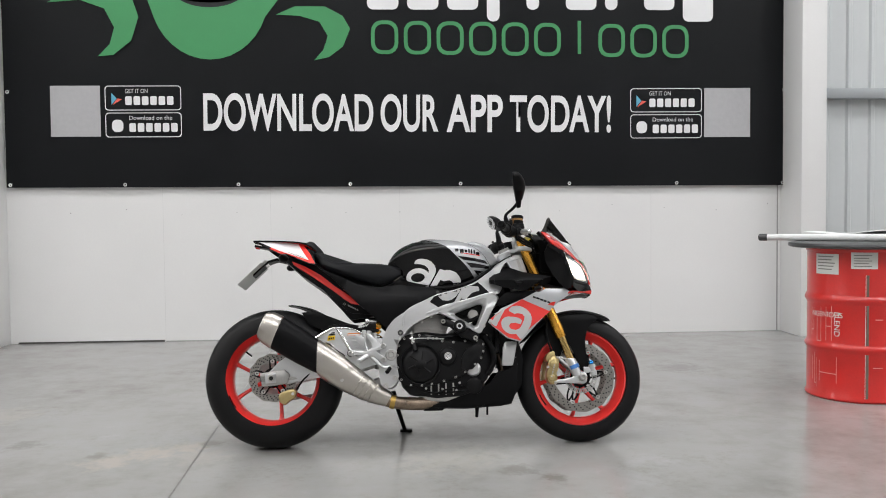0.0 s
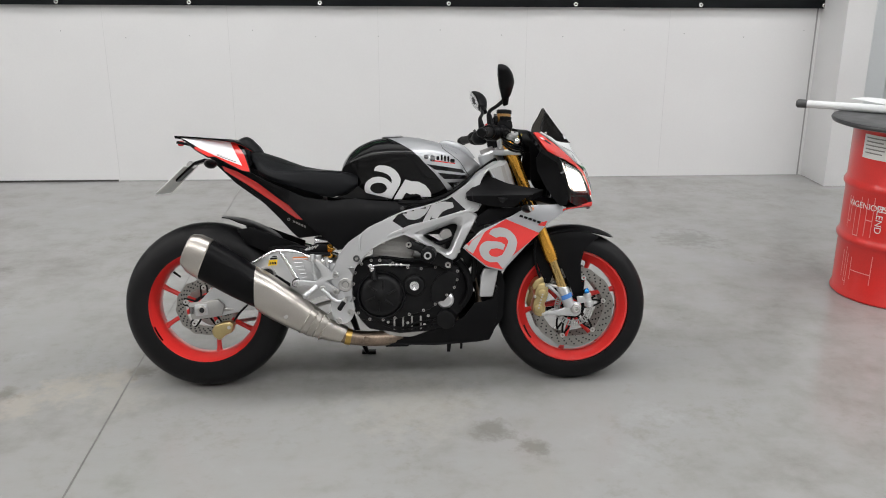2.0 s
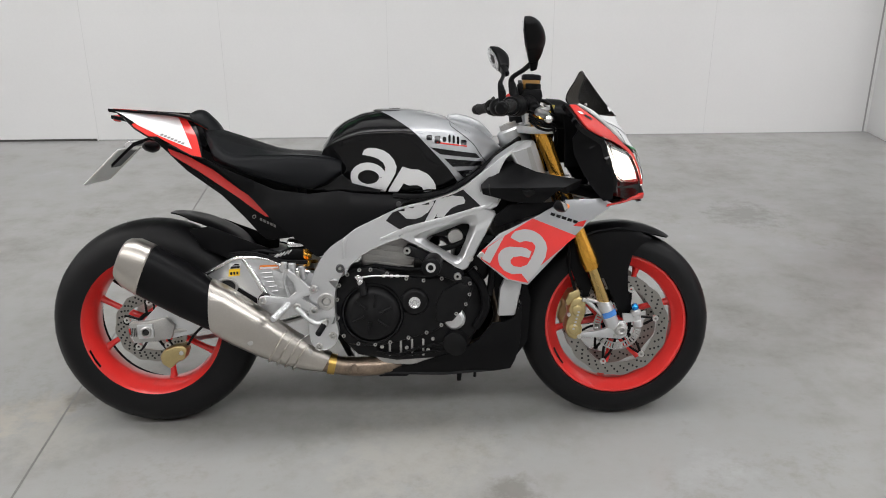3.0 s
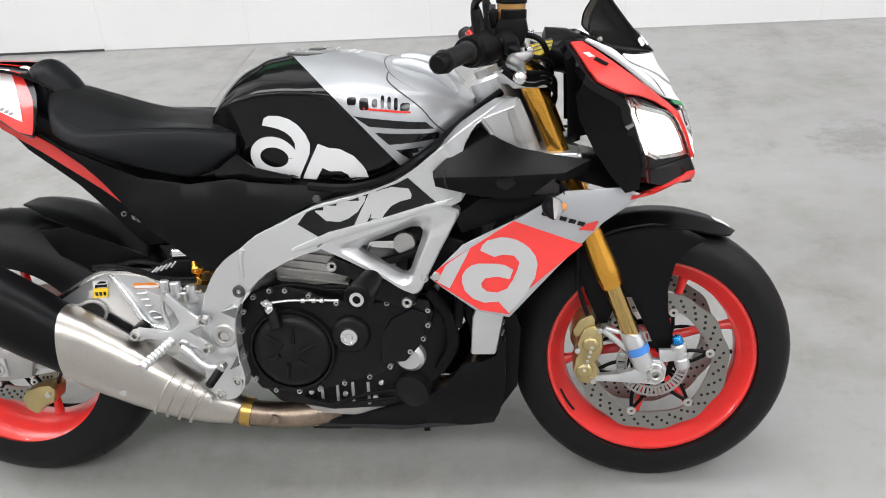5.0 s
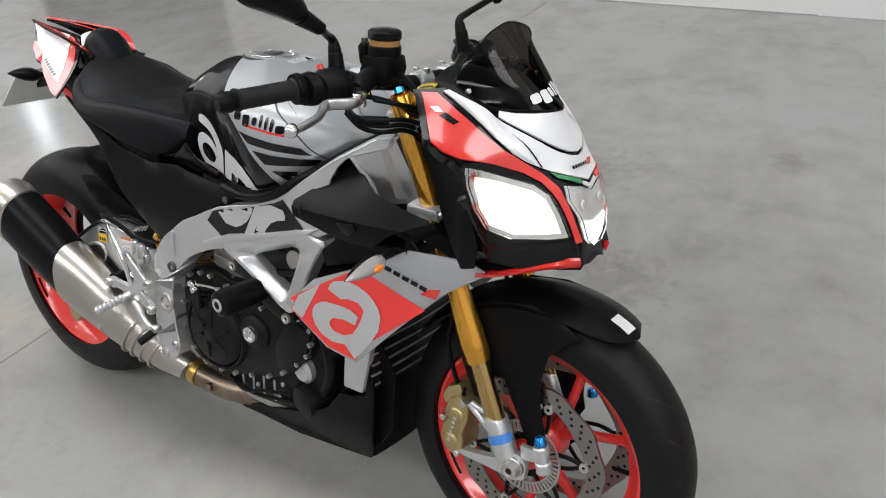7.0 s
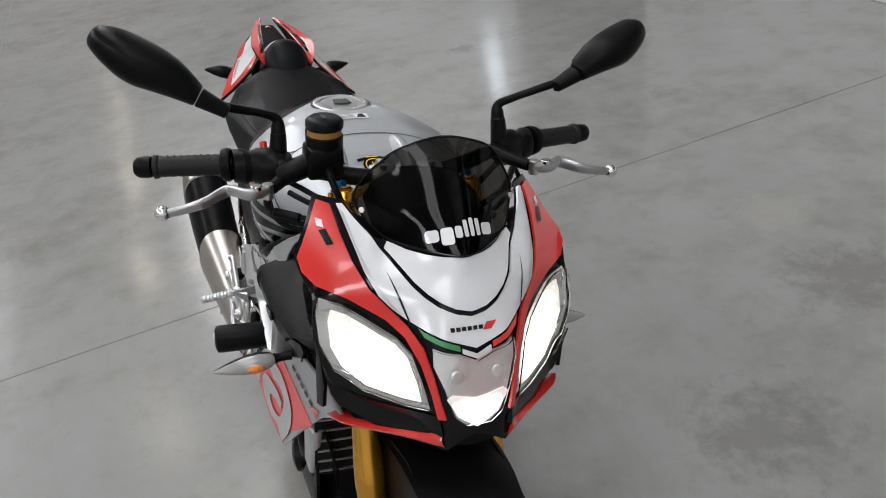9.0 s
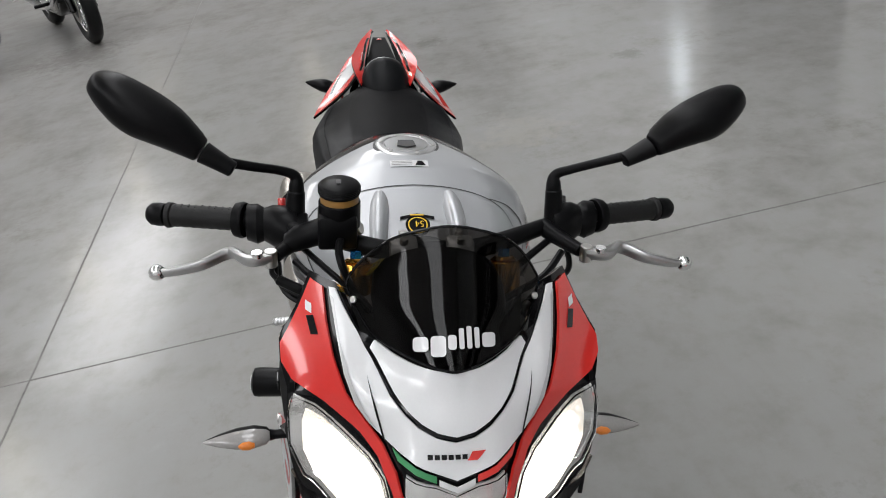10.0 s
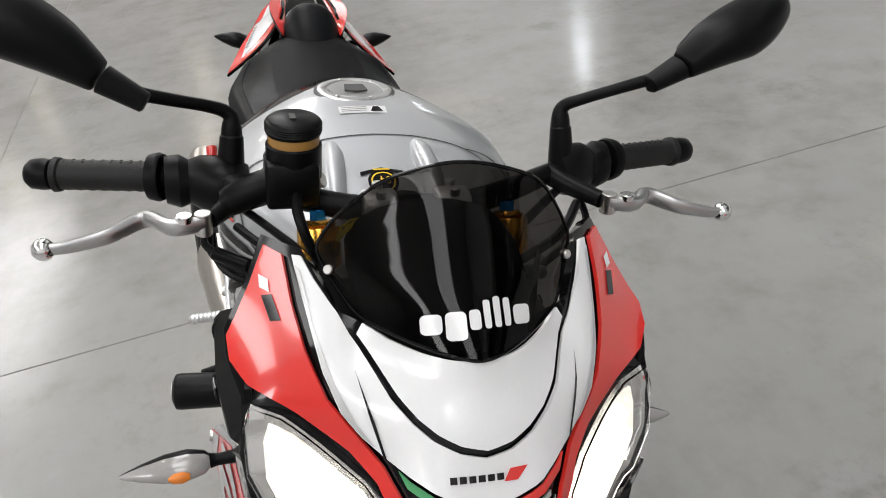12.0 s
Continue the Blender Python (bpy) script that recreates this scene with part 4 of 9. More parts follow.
for s in (-1, 1):
    y = 0.105 * s
    leg = bp("fork_leg", lathe([(0, 0), (0.0225, 0), (0.0232, 0.002), (0.0232, 0.10), (0.0212, 0.108), (0.0208, 0.36), (0.0225, 0.40), (0.0245, 0.43), (0.0252, 0.455), (0.0252, 0.478), (0.0238, 0.482), (0.0238, 0.495), (0.0225, 0.498), (0.019, 0.499)], fork_at(0.955, y), F1 - F0, 32), M_GOLD, None, "gold anodised upside-down fork leg")
    bp("inner_tube", rod(fork_at(0.50, y), fork_at(0.345, y), 0.0185, n=24), M_PALEGOLD, leg, "pale gold inner tube")
    bp("axle_foot", loft([[fork_at(z, y) + Vector((r * math.cos(a) * 1.0, r * math.sin(a), 0.0)) for a in np.linspace(0, 2 * math.pi, 20, endpoint=False)] for z, r in ((0.388, 0.0225), (0.385, 0.0238), (0.325, 0.0245), (0.305, 0.022))]), M_ALU, leg, "silver alloy fork foot")
    bp("axle_clamp", prism([(1.414, 0.316), (1.425, 0.330), (1.462, 0.325), (1.472, 0.306), (1.468, 0.278), (1.450, 0.268), (1.436, 0.270), (1.37, 0.275), (1.314, 0.277), (1.314, 0.289), (1.37, 0.295), (1.402, 0.302)], y - 0.009, y + 0.009, 0.004), M_ALU, leg)
    bp("axle_nut", lathe([(0.0, -0.004), (0.010, -0.004), (0.0112, 0.006), (0.016, 0.006), (0.020, 0.003), (0.021, -0.004)], (1.447, y + 0.012 * s, 0.301), (0, s, 0), 24), M_BOLT, leg)
    bp("pinch_bolt", rod((1.432, y - 0.012 * s, 0.279), (1.432, y + 0.014 * s, 0.279), 0.0055, n=10), M_BOLT, leg)
    bp("caliper_arm", tube([(1.420, y, 0.318), (1.385, y, 0.352), (1.340, y, 0.393)], [0.011, 0.0065, 0.008], 10), M_ALU, leg)
    bp("caliper_arm", tube([(1.408, y, 0.375), (1.38, y, 0.385), (1.345, y, 0.395)], [0.007, 0.0055, 0.007], 10), M_ALU, leg)
    bp("foot_label", lathe([(0.0252, -0.009), (0.0252, 0.009)], fork_at(0.350, y), F1 - F0, 14, a0=-70, a1=70, ref=(0.35, s, 0)), M_BLUELABEL, leg, "blue printed label")
    if s < 0:
        bp("foot_block", lathe([(0, 0), (0.013, 0), (0.0155, 0.003), (0.0155, 0.020), (0.013, 0.023), (0.013, 0.036), (0.0155, 0.039), (0.0155, 0.052), (0.012, 0.055), (0, 0.055)], (1.506, y, 0.306), (-0.22, 0, 1), 20), M_ALU, leg, "turned alloy sensor housing")
        bp("foot_web", prism([(1.455, 0.348), (1.497, 0.348), (1.500, 0.325), (1.458, 0.318)], y - 0.006, y + 0.006, 0.002), M_ALU, leg)
    bp("adjuster", rod((1.495, y, 0.360), (1.491, y, 0.378), 0.0115, 0.0095, 18, 0.003), M_BLUE, leg, "blue damping adjuster")
    bp("fork_cap", rod(fork_at(0.955, y), fork_at(0.962, y), 0.021, 0.018, 6, 0.003), M_GOLD, leg)
    bp("preload_adjuster", rod(fork_at(0.958, y), fork_at(0.972, y), 0.0095, 0.0088, 6, 0.001), M_BLUE, leg, "blue hexagonal preload adjuster")
    cal_p = [(1.289, 0.276), (1.311, 0.268), (1.329, 0.284), (1.331, 0.308), (1.325, 0.320), (1.333, 0.332), (1.341, 0.356), (1.340, 0.390), (1.322, 0.406), (1.299, 0.396), (1.285, 0.363), (1.291, 0.346), (1.283, 0.332), (1.277, 0.303)]
    cal = bp("brake_caliper", prism(cal_p, y - 0.010 if s < 0 else y - 0.055, y + 0.055 if s < 0 else y + 0.010, 0.007), M_CALIPER, None, "pale gold radial brake caliper")
    for cx, cz, cr in ((1.302, 0.302, 0.0185), (1.315, 0.362, 0.0195)):
        bp("piston_housing", lathe([(0, 0.0155), (cr - 0.009, 0.0155), (cr - 0.003, 0.013), (cr, 0.008), (cr, 0.0)], (cx, y, cz), (0, s, 0), 24), M_CALIPER, cal)
    for cx, cz in ((1.320, 0.280), (1.333, 0.395), (1.287, 0.350)):
        bp("caliper_bolt", rod((cx, y + 0.004 * s, cz), (cx, y + 0.017 * s, cz), 0.0062, n=12), M_BOLT, cal)
    for q in range(6):
        cx, cz = 1.299 + 0.003 * q, 0.303 + 0.0105 * q
        bp("caliper_marking", box((cx, y + 0.016 * s - 0.0006, cz), (cx + 0.006, y + 0.016 * s + 0.0006, cz + 0.0055)), M_DECALGREY, cal, smooth=0)
    bp("bleed_nipple", lathe([(0.0045, 0), (0.0045, 0.006), (0.003, 0.008), (0.003, 0.016), (0, 0.016)], (1.325, y, 0.405), (0.2, 0, 1), 10), M_MATTE, cal)
    bp("caliper_bridge", prism([(1.285, 0.372), (1.312, 0.392), (1.330, 0.405), (1.318, 0.428), (1.290, 0.415), (1.276, 0.390)], y - 0.004 if s < 0 else y - 0.062, y + 0.062 if s < 0 else y + 0.004, 0.006), M_CALIPER, cal)
    bp("brake_hose", tube([(1.312, y * 0.95, 0.412), (1.288, y * 0.98, 0.50), (1.29, y * 0.85, 0.60), (1.25, y * 0.6, 0.74), (1.22, y * 0.5, 0.86)], 0.0045, 8), M_MATTE, None, "black braided brake hose")


def clamp_plate(z, half, lo=-0.012, hi=0.012):
    t = fork_at(z, 0)
    return [(t.x - 0.045, -0.075), (t.x - 0.034, -half), (t.x + 0.034, -half), (t.x + 0.038, -0.075), (t.x + 0.012, -0.03), (t.x + 0.012, 0.03), (t.x + 0.038, 0.075), (t.x + 0.034, half), (t.x - 0.034, half), (t.x - 0.045, 0.075), (t.x - 0.075, 0.03), (t.x - 0.075, -0.03)]


for z, nm in ((0.912, "upper_triple_clamp"), (0.765, "lower_triple_clamp")):
    bm = sheet(clamp_plate(z, 0.142), lambda u, v, z=z: (u, v, z + 0.010), 0.022, 0.0, 0.005, (0, 0, 1))
    bp(nm, bm, M_ALU, None, "silver alloy triple clamp")
for s in (-1, 1):
    bp("bar_riser", prism([(1.155, 0.925), (1.20, 0.925), (1.198, 0.975), (1.19, 0.991), (1.165, 0.991), (1.157, 0.975)], 0.04 * s - 0.02, 0.04 * s + 0.02, 0.006), M_ALU, None, "silver handlebar clamp")
    for dx in (-0.012, 0.012):
        bp("clamp_bolt", rod((1.177 + dx, 0.04 * s, 0.988), (1.177 + dx, 0.04 * s, 0.997), 0.006, n=10), M_BOLT)
for s in (-1, 1):
    for dz in (0.912, 0.765):
        c = fork_at(dz, 0.131 * s)
        bp("pinch_bolt", rod(c + Vector((0.022, 0, 0)), c + Vector((0.042, 0, 0)), 0.0075, n=14, round_=0.002), M_BOLT, None, "bright pinch bolt")
bp("steering_stem", rod((1.11, 0, 0.93), (1.20, 0, 0.70), 0.03, n=20), M_CAST)
bp("ignition_lock", rod((1.135, 0, 0.93), (1.13, 0, 0.965), 0.02, n=18), M_MATTE)
bp("key_tag", sheet([(0.0, 0.0), (0.03, -0.006), (0.075, 0.012), (0.082, 0.040), (0.045, 0.048), (0.012, 0.036)], lambda u, v: (1.186 + 0.68 * u, -0.094 + v * 0.48 + 0.007 * math.sin(u * 60), 0.949 + v * 0.5 + u * 0.17), 0.003, 0.012, towards=(0, -1, 1)), M_YTAG, None, "yellow plastic tag")
for k in range(3):
    bp("tag_line", sheet(rect(0.018 + 0.004 * k, 0.012 + 0.009 * k, 0.062, 0.015 + 0.009 * k), lambda u, v: (1.178 + u, -0.1005 + v * 0.7 + 0.01 * math.sin(u * 60), 0.9465 + v * 0.75 + u * 0.25), 0, 0.012, towards=(0, -1, 1)), M_CARBON, None, "dark printed line", 0)

# ---- handlebar and controls ----
def bar_pt(y):
    a = abs(y)
    xs_, zs_ = np.interp(a, [0, 0.06, 0.12, 0.2, 0.27, 0.40], [1.178, 1.176, 1.158, 1.118, 1.092, 1.054]), np.interp(a, [0, 0.06, 0.12, 0.2, 0.27, 0.40], [0.972, 0.972, 0.979, 0.985, 0.983, 0.976])
    k = max(0.0, y) / 0.4
    return Vector((float(xs_) - 0.02 * k, y, float(zs_) - 0.007 * k))


hb = bp("handlebar", tube([bar_pt(y) for y in (-0.39, -0.27, -0.2, -0.12, -0.06, 0, 0.06, 0.12, 0.2, 0.27, 0.39)], [0.011, 0.011, 0.0115, 0.0135, 0.0145, 0.0145, 0.0145, 0.0135, 0.0115, 0.011, 0.011], 14), M_MATTE, None, "black tapered handlebar")
for s in (-1, 1):
    g0, g1 = bar_pt(0.268 * s), bar_pt(0.378 * s)
    L = (g1 - g0).length
    prof = [(0.011, 0), (0.0215, 0), (0.0215, 0.006), (0.0165, 0.010)] + [(0.0162 + 0.0008 * (i % 2), 0.012 + (L - 0.022) * i / 14) for i in range(15)] + [(0.0185, L - 0.008), (0.0195, L - 0.002), (0.011, L)]
    bp("grip", lathe(prof, g0, g1 - g0, 24), M_GRIP, hb, "ribbed black rubber grip")
    dots = bmesh.new()
    for r_ in range(3):
        for q in range(9):
            a = radians(-25 + 32 * r_)
            d = (g1 - g0).normalized()
            u = Vector((math.sin(a), 0, math.cos(a)))
            c = g0 + d * (0.018 + 0.0105 * q) + u * 0.0168
            add_rod(dots, c - u * 0.001, c + u * 0.0004, 0.0015, n=6)
    bp("grip_tread", dots, M_GRIP, hb)
    e0 = g1 + (g1 - g0).normalized() * 0.001
    bp("bar_end_weight", lathe([(0.011, 0), (0.0165, 0.002), (0.0175, 0.010), (0.0165, 0.022), (0.012, 0.028), (0, 0.028)], e0, g1 - g0, 22), M_MATTE, hb, "black bar-end weight")
    sw = bp("switchgear", loft([[bar_pt(y * s) + Vector((r * 1.05 * math.cos(a), 0, r * math.sin(a) - 0.003)) for a in np.linspace(0, 2 * math.pi, 18, endpoint=False)] for y, r in ((0.262, 0.018), (0.26, 0.026), (0.245, 0.029), (0.235, 0.024), (0.222, 0.030), (0.20, 0.031), (0.188, 0.026), (0.186, 0.016))]), M_MATTE, hb, "black switch housing")
    bp("switch_button", rod(bar_pt(0.21 * s) + Vector((-0.02, 0, 0.02)), bar_pt(0.21 * s) + Vector((-0.026, 0, 0.03)), 0.006, n=10), M_RED if s < 0 else M_CARBON, sw)
    bp("switch_button", box(bar_pt(0.225 * s) + Vector((-0.036, -0.008, -0.012)), bar_pt(0.225 * s) + Vector((-0.026, 0.008, -0.002)), 0.002), M_CARBON, sw)
    bp("throttle_collar", lathe([(0.015, 0), (0.025, 0), (0.027, 0.004), (0.025, 0.014), (0.015, 0.014)], bar_pt(0.262 * s), g1 - g0, 22), M_MATTE, sw)
    # lever perch and lever
    perch = bp("lever_perch", tube([bar_pt(0.175 * s) + Vector((0.0, 0, 0)), bar_pt(0.178 * s) + Vector((0.03, -0.012 * -s, -0.004)), Vector((1.185, -0.0 + 0.215 * s, 0.972))], [0.014, 0.012, 0.010], 10), M_MATTE, None, "black lever perch")
    pv = Vector((1.19, 0.222 * s, 0.970))
    lv = bp("brake_lever" if s < 0 else "clutch_lever", tube([pv, pv + Vector((0.004, 0.03 * s, -0.001)), Vector((1.166, 0.278 * s, 0.967)), Vector((1.183, 0.315 * s, 0.958)), Vector((1.187, 0.35 * s, 0.951)), Vector((1.184, 0.372 * s, 0.947))], [0.0125, 0.013, 0.0120, 0.0105, 0.0088, 0.0078], 12, 6, 0.62), M_LEVER, None, "satin alloy hand lever")
    bm = bmesh.new()
    bmesh.ops.create_uvsphere(bm, u_segments=16, v_segments=10, radius=0.0115, matrix=Matrix.Translation((1.183, 0.376 * s, 0.947)))
    bp("lever_ball", bm, M_POLISH, lv)
    bp("lever_pivot", rod(pv + Vector((0, 0, -0.012)), pv + Vector((0, 0, 0.012)), 0.009, n=14), M_BOLT, lv)
    bp("lever_adjuster", rod(pv + Vector((0.008, 0.018 * s, 0.006)), pv + Vector((0.008, 0.018 * s, 0.014)), 0.0085, n=14), M_POLISH, lv)
# master cylinder and fluid pot, on the right
mc = bp("master_cylinder", loft([[Vector((x, y, z)) + Vector((r * math.cos(a), 0, r * math.sin(a))) for a in np.linspace(0, 2 * math.pi, 14, endpoint=False)] for x, y, z, r in ((1.165, -0.205, 0.98, 0.013), (1.162, -0.19, 0.985, 0.019), (1.155, -0.15, 0.995, 0.02), (1.15, -0.115, 1.0, 0.016), (1.15, -0.108, 1.0, 0.009))]), M_MATTE, None, "black radial master cylinder")
bp("pot_bracket", prism([(1.128, 0.978), (1.186, 0.978), (1.196, 1.008), (1.192, 1.030), (1.142, 1.030), (1.132, 1.006)], -0.158, -0.104, 0.005), M_MATTE, mc)
bp("bracket_ear", prism([(1.126, 1.012), (1.140, 1.012), (1.140, 1.046), (1.130, 1.050), (1.122, 1.042)], -0.150, -0.130, 0.003), M_MATTE, mc)
bp("bracket_screw", rod((1.131, -0.140, 1.046), (1.131, -0.140, 1.056), 0.006, n=12), M_CARBON, mc)
bp("bar_clamp", prism([(1.098, 0.962), (1.140, 0.958), (1.158, 0.975), (1.150, 1.000), (1.118, 1.006), (1.098, 0.992)], -0.200, -0.172, 0.004), M_MATTE, mc)
pot = bp("fluid_reservoir", lathe([(0, 0), (0.022, 0), (0.0255, 0.004), (0.0265, 0.03), (0.0265, 0.034), (0, 0.034)], (1.164, -0.128, 1.022), (0.05, 0, 1), 28), M_AMBER, None, "amber brake fluid reservoir with black cap")
bp("cap", lathe([(0, 0.05), (0.024, 0.05), (0.028, 0.047)] + [(0.0285 + 0.0008 * (i % 2), 0.046 - 0.0012 * i) for i in range(8)] + [(0.028, 0.034), (0.0, 0.034)], (1.164, -0.128, 1.022), (0.05, 0, 1), 32), M_MATTE, pot, "black ribbed cap")
bp("cap_mark", box((1.158, -0.132, 1.0722), (1.174, -0.126, 1.0735)), M_CARBON, pot, smooth=0)
bp("pot_sleeve", lathe([(0.0272, -0.012), (0.0288, -0.010), (0.0288, 0.026), (0.0272, 0.028)], (1.164, -0.128, 1.018), (0.05, 0, 1), 20, a0=-30, a1=285, ref=(-0.2, -1, 0)), M_MATTE, pot, "black bracket sleeve")
for k, pts in enumerate(([(1.16, -0.12, 1.0), (1.215, -0.13, 0.99), (1.235, -0.11, 0.94), (1.225, -0.07, 0.88)], [(1.19, -0.19, 0.965), (1.225, -0.16, 0.955), (1.24, -0.10, 0.93), (1.23, -0.06, 0.86)],
                         [(1.175, 0.19, 0.965), (1.225, 0.15, 0.95), (1.24, 0.09, 0.92), (1.22, 0.05, 0.85)], [(1.12, -0.2, 0.97), (1.19, -0.15, 0.955), (1.23, -0.09, 0.915), (1.2, -0.05, 0.85)], [(1.12, 0.2, 0.97), (1.18, 0.13, 0.95), (1.21, 0.06, 0.9), (1.18, 0.03, 0.84)])):
    bp("control_cable", tube(pts, 0.0045 if k % 2 else 0.0055, 8), M_MATTE, None, "black control cable")
for k in range(3):
    bp("control_cable", tube([(1.150, -0.215, 0.958 - 0.008 * k), (1.178, -0.222 + 0.006 * k, 0.940 - 0.010 * k), (1.205, -0.190, 0.932 - 0.010 * k), (1.228, -0.150, 0.928 - 0.009 * k), (1.246, -0.105, 0.905 - 0.012 * k), (1.240, -0.060, 0.850)], 0.0042, 8), M_MATTE, None, "black control cable")
bp("cable_sleeve", rod((1.186, -0.214, 0.934), (1.213, -0.178, 0.930), 0.0075, n=12, round_=0.002), M_MATTE, None, "black rubber cable sleeve")
bp("control_cable", tube([(1.150, 0.205, 0.958), (1.185, 0.20, 0.940), (1.222, 0.150, 0.925), (1.240, 0.09, 0.89), (1.225, 0.05, 0.84)], 0.0045, 8), M_MATTE, None, "black control cable")
bp("hose_union", rod((1.162, -0.112, 0.998), (1.168, -0.098, 1.004), 0.009, n=12), M_BOLT)

# ---- mirrors ----
for s in (-1, 1):
    A, B = (Vector((1.146, -0.278, 1.090)), Vector((1.112, -0.449, 1.191))) if s < 0 else (Vector((1.122, 0.290, 1.092)), Vector((1.085, 0.462, 1.170)))
    stem = bp("mirror", tube([(1.112, 0.192 * s, 0.985), (1.105, 0.188 * s, 1.035), (1.102, 0.190 * s, 1.055), (1.108, 0.210 * s, 1.066), tuple((Vector((1.108, 0.21 * s, 1.066)) + A) / 2 + Vector((0.002, 0, 0.002))), tuple(A + (B - A) * 0.04)], [0.012, 0.0115, 0.008, 0.0068, 0.0068, 0.0075], 12), M_MATTE, None, "black teardrop rear-view mirror on a stem")
    bp("stem_base", rod((1.113, 0.192 * s, 0.985), (1.106, 0.188 * s, 1.035), 0.0155, 0.0125, 16, 0.003), M_MATTE, stem)
    ax = (B - A).normalized()
    back = Vector((-1, 0, 0))
    back = (back - back.dot(ax) * ax).normalized()
    up = ax.cross(back)
    up = up if up.z > 0 else -up

    def mirror_ring(t, hi, lo, d, n=28):
        """Across the housing: reach above and below the stem's line, and depth."""
        c = A + (B - A) * t
        mid, half = (hi - lo) / 2, (hi + lo) / 2
        out = []
        for a in np.linspace(0, 2 * math.pi, n, endpoint=False):
            cs, sn = math.cos(a), math.sin(a)
            out.append(c + up * (mid + half * math.copysign(abs(cs) ** 0.9, cs)) + back * (d * (1.75 * -abs(sn) ** 0.8 if sn < 0 else 0.3 * sn)))
        return out

    bp("collar", loft([mirror_ring(t, w, w, w * 0.95) for t, w in ((-0.06, 0.0085), (-0.05, 0.0105), (0.165, 0.0145), (0.172, 0.012))]), M_MATTE, stem)
    hull = [(0.0, 0.0145, 0.0125, 0.013), (0.015, 0.0175, 0.0150, 0.016), (0.09, 0.0233, 0.0165, 0.019), (0.25, 0.0333, 0.0205, 0.023), (0.39, 0.0372, 0.0245, 0.026), (0.52, 0.0380, 0.0283, 0.027), (0.66, 0.0372, 0.0270, 0.026), (0.81, 0.0341, 0.0200, 0.022), (0.93, 0.0268, 0.0116, 0.016), (0.98, 0.0205, 0.0060, 0.010), (1.0, 0.0130, 0.0000, 0.004)]
    hull = glide(hull, 3)
    bp("housing", loft([mirror_ring(0.18 + 0.82 * t, hi, lo, d) for t, hi, lo, d in hull]), M_MATTE, stem, "black mirror housing", 32)
    bp("mirror_glass", loft([[A + (B - A) * (0.18 + 0.82 * t) + back * 0.0075 + up * ((hi - lo) / 2 + (hi + lo) * 0.43 * math.cos(a)) for a in np.linspace(0, 2 * math.pi, 20, endpoint=False)] for t, hi, lo, d in hull[5:-4]], False), M_MIRROR, stem, "mirror glass")

# ---- front mudguard ----
def guard(u, v):
    """u: degrees round the axle, v: across."""
    a = radians(u)
    q = abs(v)
    r = 0.3235 - 0.9 * max(0, q - 0.02) ** 1.35 - 0.006 * (1 - math.cos(radians(max(0, 66 - u)) * 6))
    return (FX + r * math.cos(a), v, FZ + r * math.sin(a))


ob_ = [(57.5, 0.0), (58.5, 0.034), (62, 0.056), (70, 0.072), (82, 0.079), (98, 0.082), (118, 0.082), (138, 0.072), (147, 0.055), (149, 0.0)]
bm = bmesh.new()
rows = []
for i in range(31):
    u = 57.5 + 91.5 * i / 30
    wd = float(np.interp(u, [p[0] for p in ob_], [p[1] for p in ob_])) if u > 57.6 else 0.003
    rows.append([bm.verts.new(guard(u, max(0.003, wd) * k / 8)) for k in range(-8, 9)])
for A, B in zip(rows, rows[1:]):
    for k in range(16):
        bm.faces.new((A[k], A[k + 1], B[k + 1], B[k]))
bmesh.ops.recalc_face_normals(bm, faces=bm.faces)
bmesh.ops.solidify(bm, geom=bm.faces[:], thickness=0.004)
fender = bp("front_mudguard", bm, M_MATTE, None, "matte black front mudguard")
bootp = [(1.300, 0.570), (1.36, 0.600), (1.44, 0.612), (1.50, 0.602), (1.548, 0.578), (1.514, 0.558), (1.487, 0.526), (1.474, 0.474), (1.476, 0.42), (1.492, 0.345), (1.480, 0.322), (1.455, 0.330), (1.425, 0.40), (1.40, 0.455), (1.372, 0.455), (1.352, 0.398), (1.335, 0.395), (1.304, 0.468), (1.286, 0.53)]
twin("fork_shield", lambda: sheet(bootp, lambda x, z: (x, -0.0785 - 0.004 * math.sin((z - 0.3) * 8) + 0.25 * max(0, z - 0.575), z), 0.004, 0.02, 0.0015, (0, -1, 0)), M_MATTE, fender, "matte black fork shield")
bm = bmesh.new()
stick = [[bm.verts.new(Vector(guard(u, v)) + Vector((math.cos(radians(u)), 0, math.sin(radians(u)))) * 0.002) for v in (-0.020, -0.010, 0.0, 0.010)] for u in (60.5, 64, 67.5)]
for A, B in zip(stick, stick[1:]):
    for k in range(3):
        bm.faces.new((A[k], A[k + 1], B[k + 1], B[k]))
bp("sticker", bm, M_DECALWHITE, fender, "small white sticker")

# ---- nose ----
NZ = [0.68, 0.716, 0.75, 0.79, 0.834, 0.877, 0.925, 0.955, 0.985, 1.02, 1.08]
NX = [1.528, 1.525, 1.522, 1.515, 1.503, 1.480, 1.454, 1.434, 1.412, 1.38, 1.32]


SWEEP = list(zip(*glide([(0, 0), (0.03, 0.008), (0.06, 0.030), (0.0925, 0.066), (0.1286, 0.122), (0.165, 0.136), (0.22, 0.14)], 8)))


def step_up(v, a, b):
    t = min(1, max(0, (v - a) / (b - a)))
    return t * t * (3 - 2 * t)


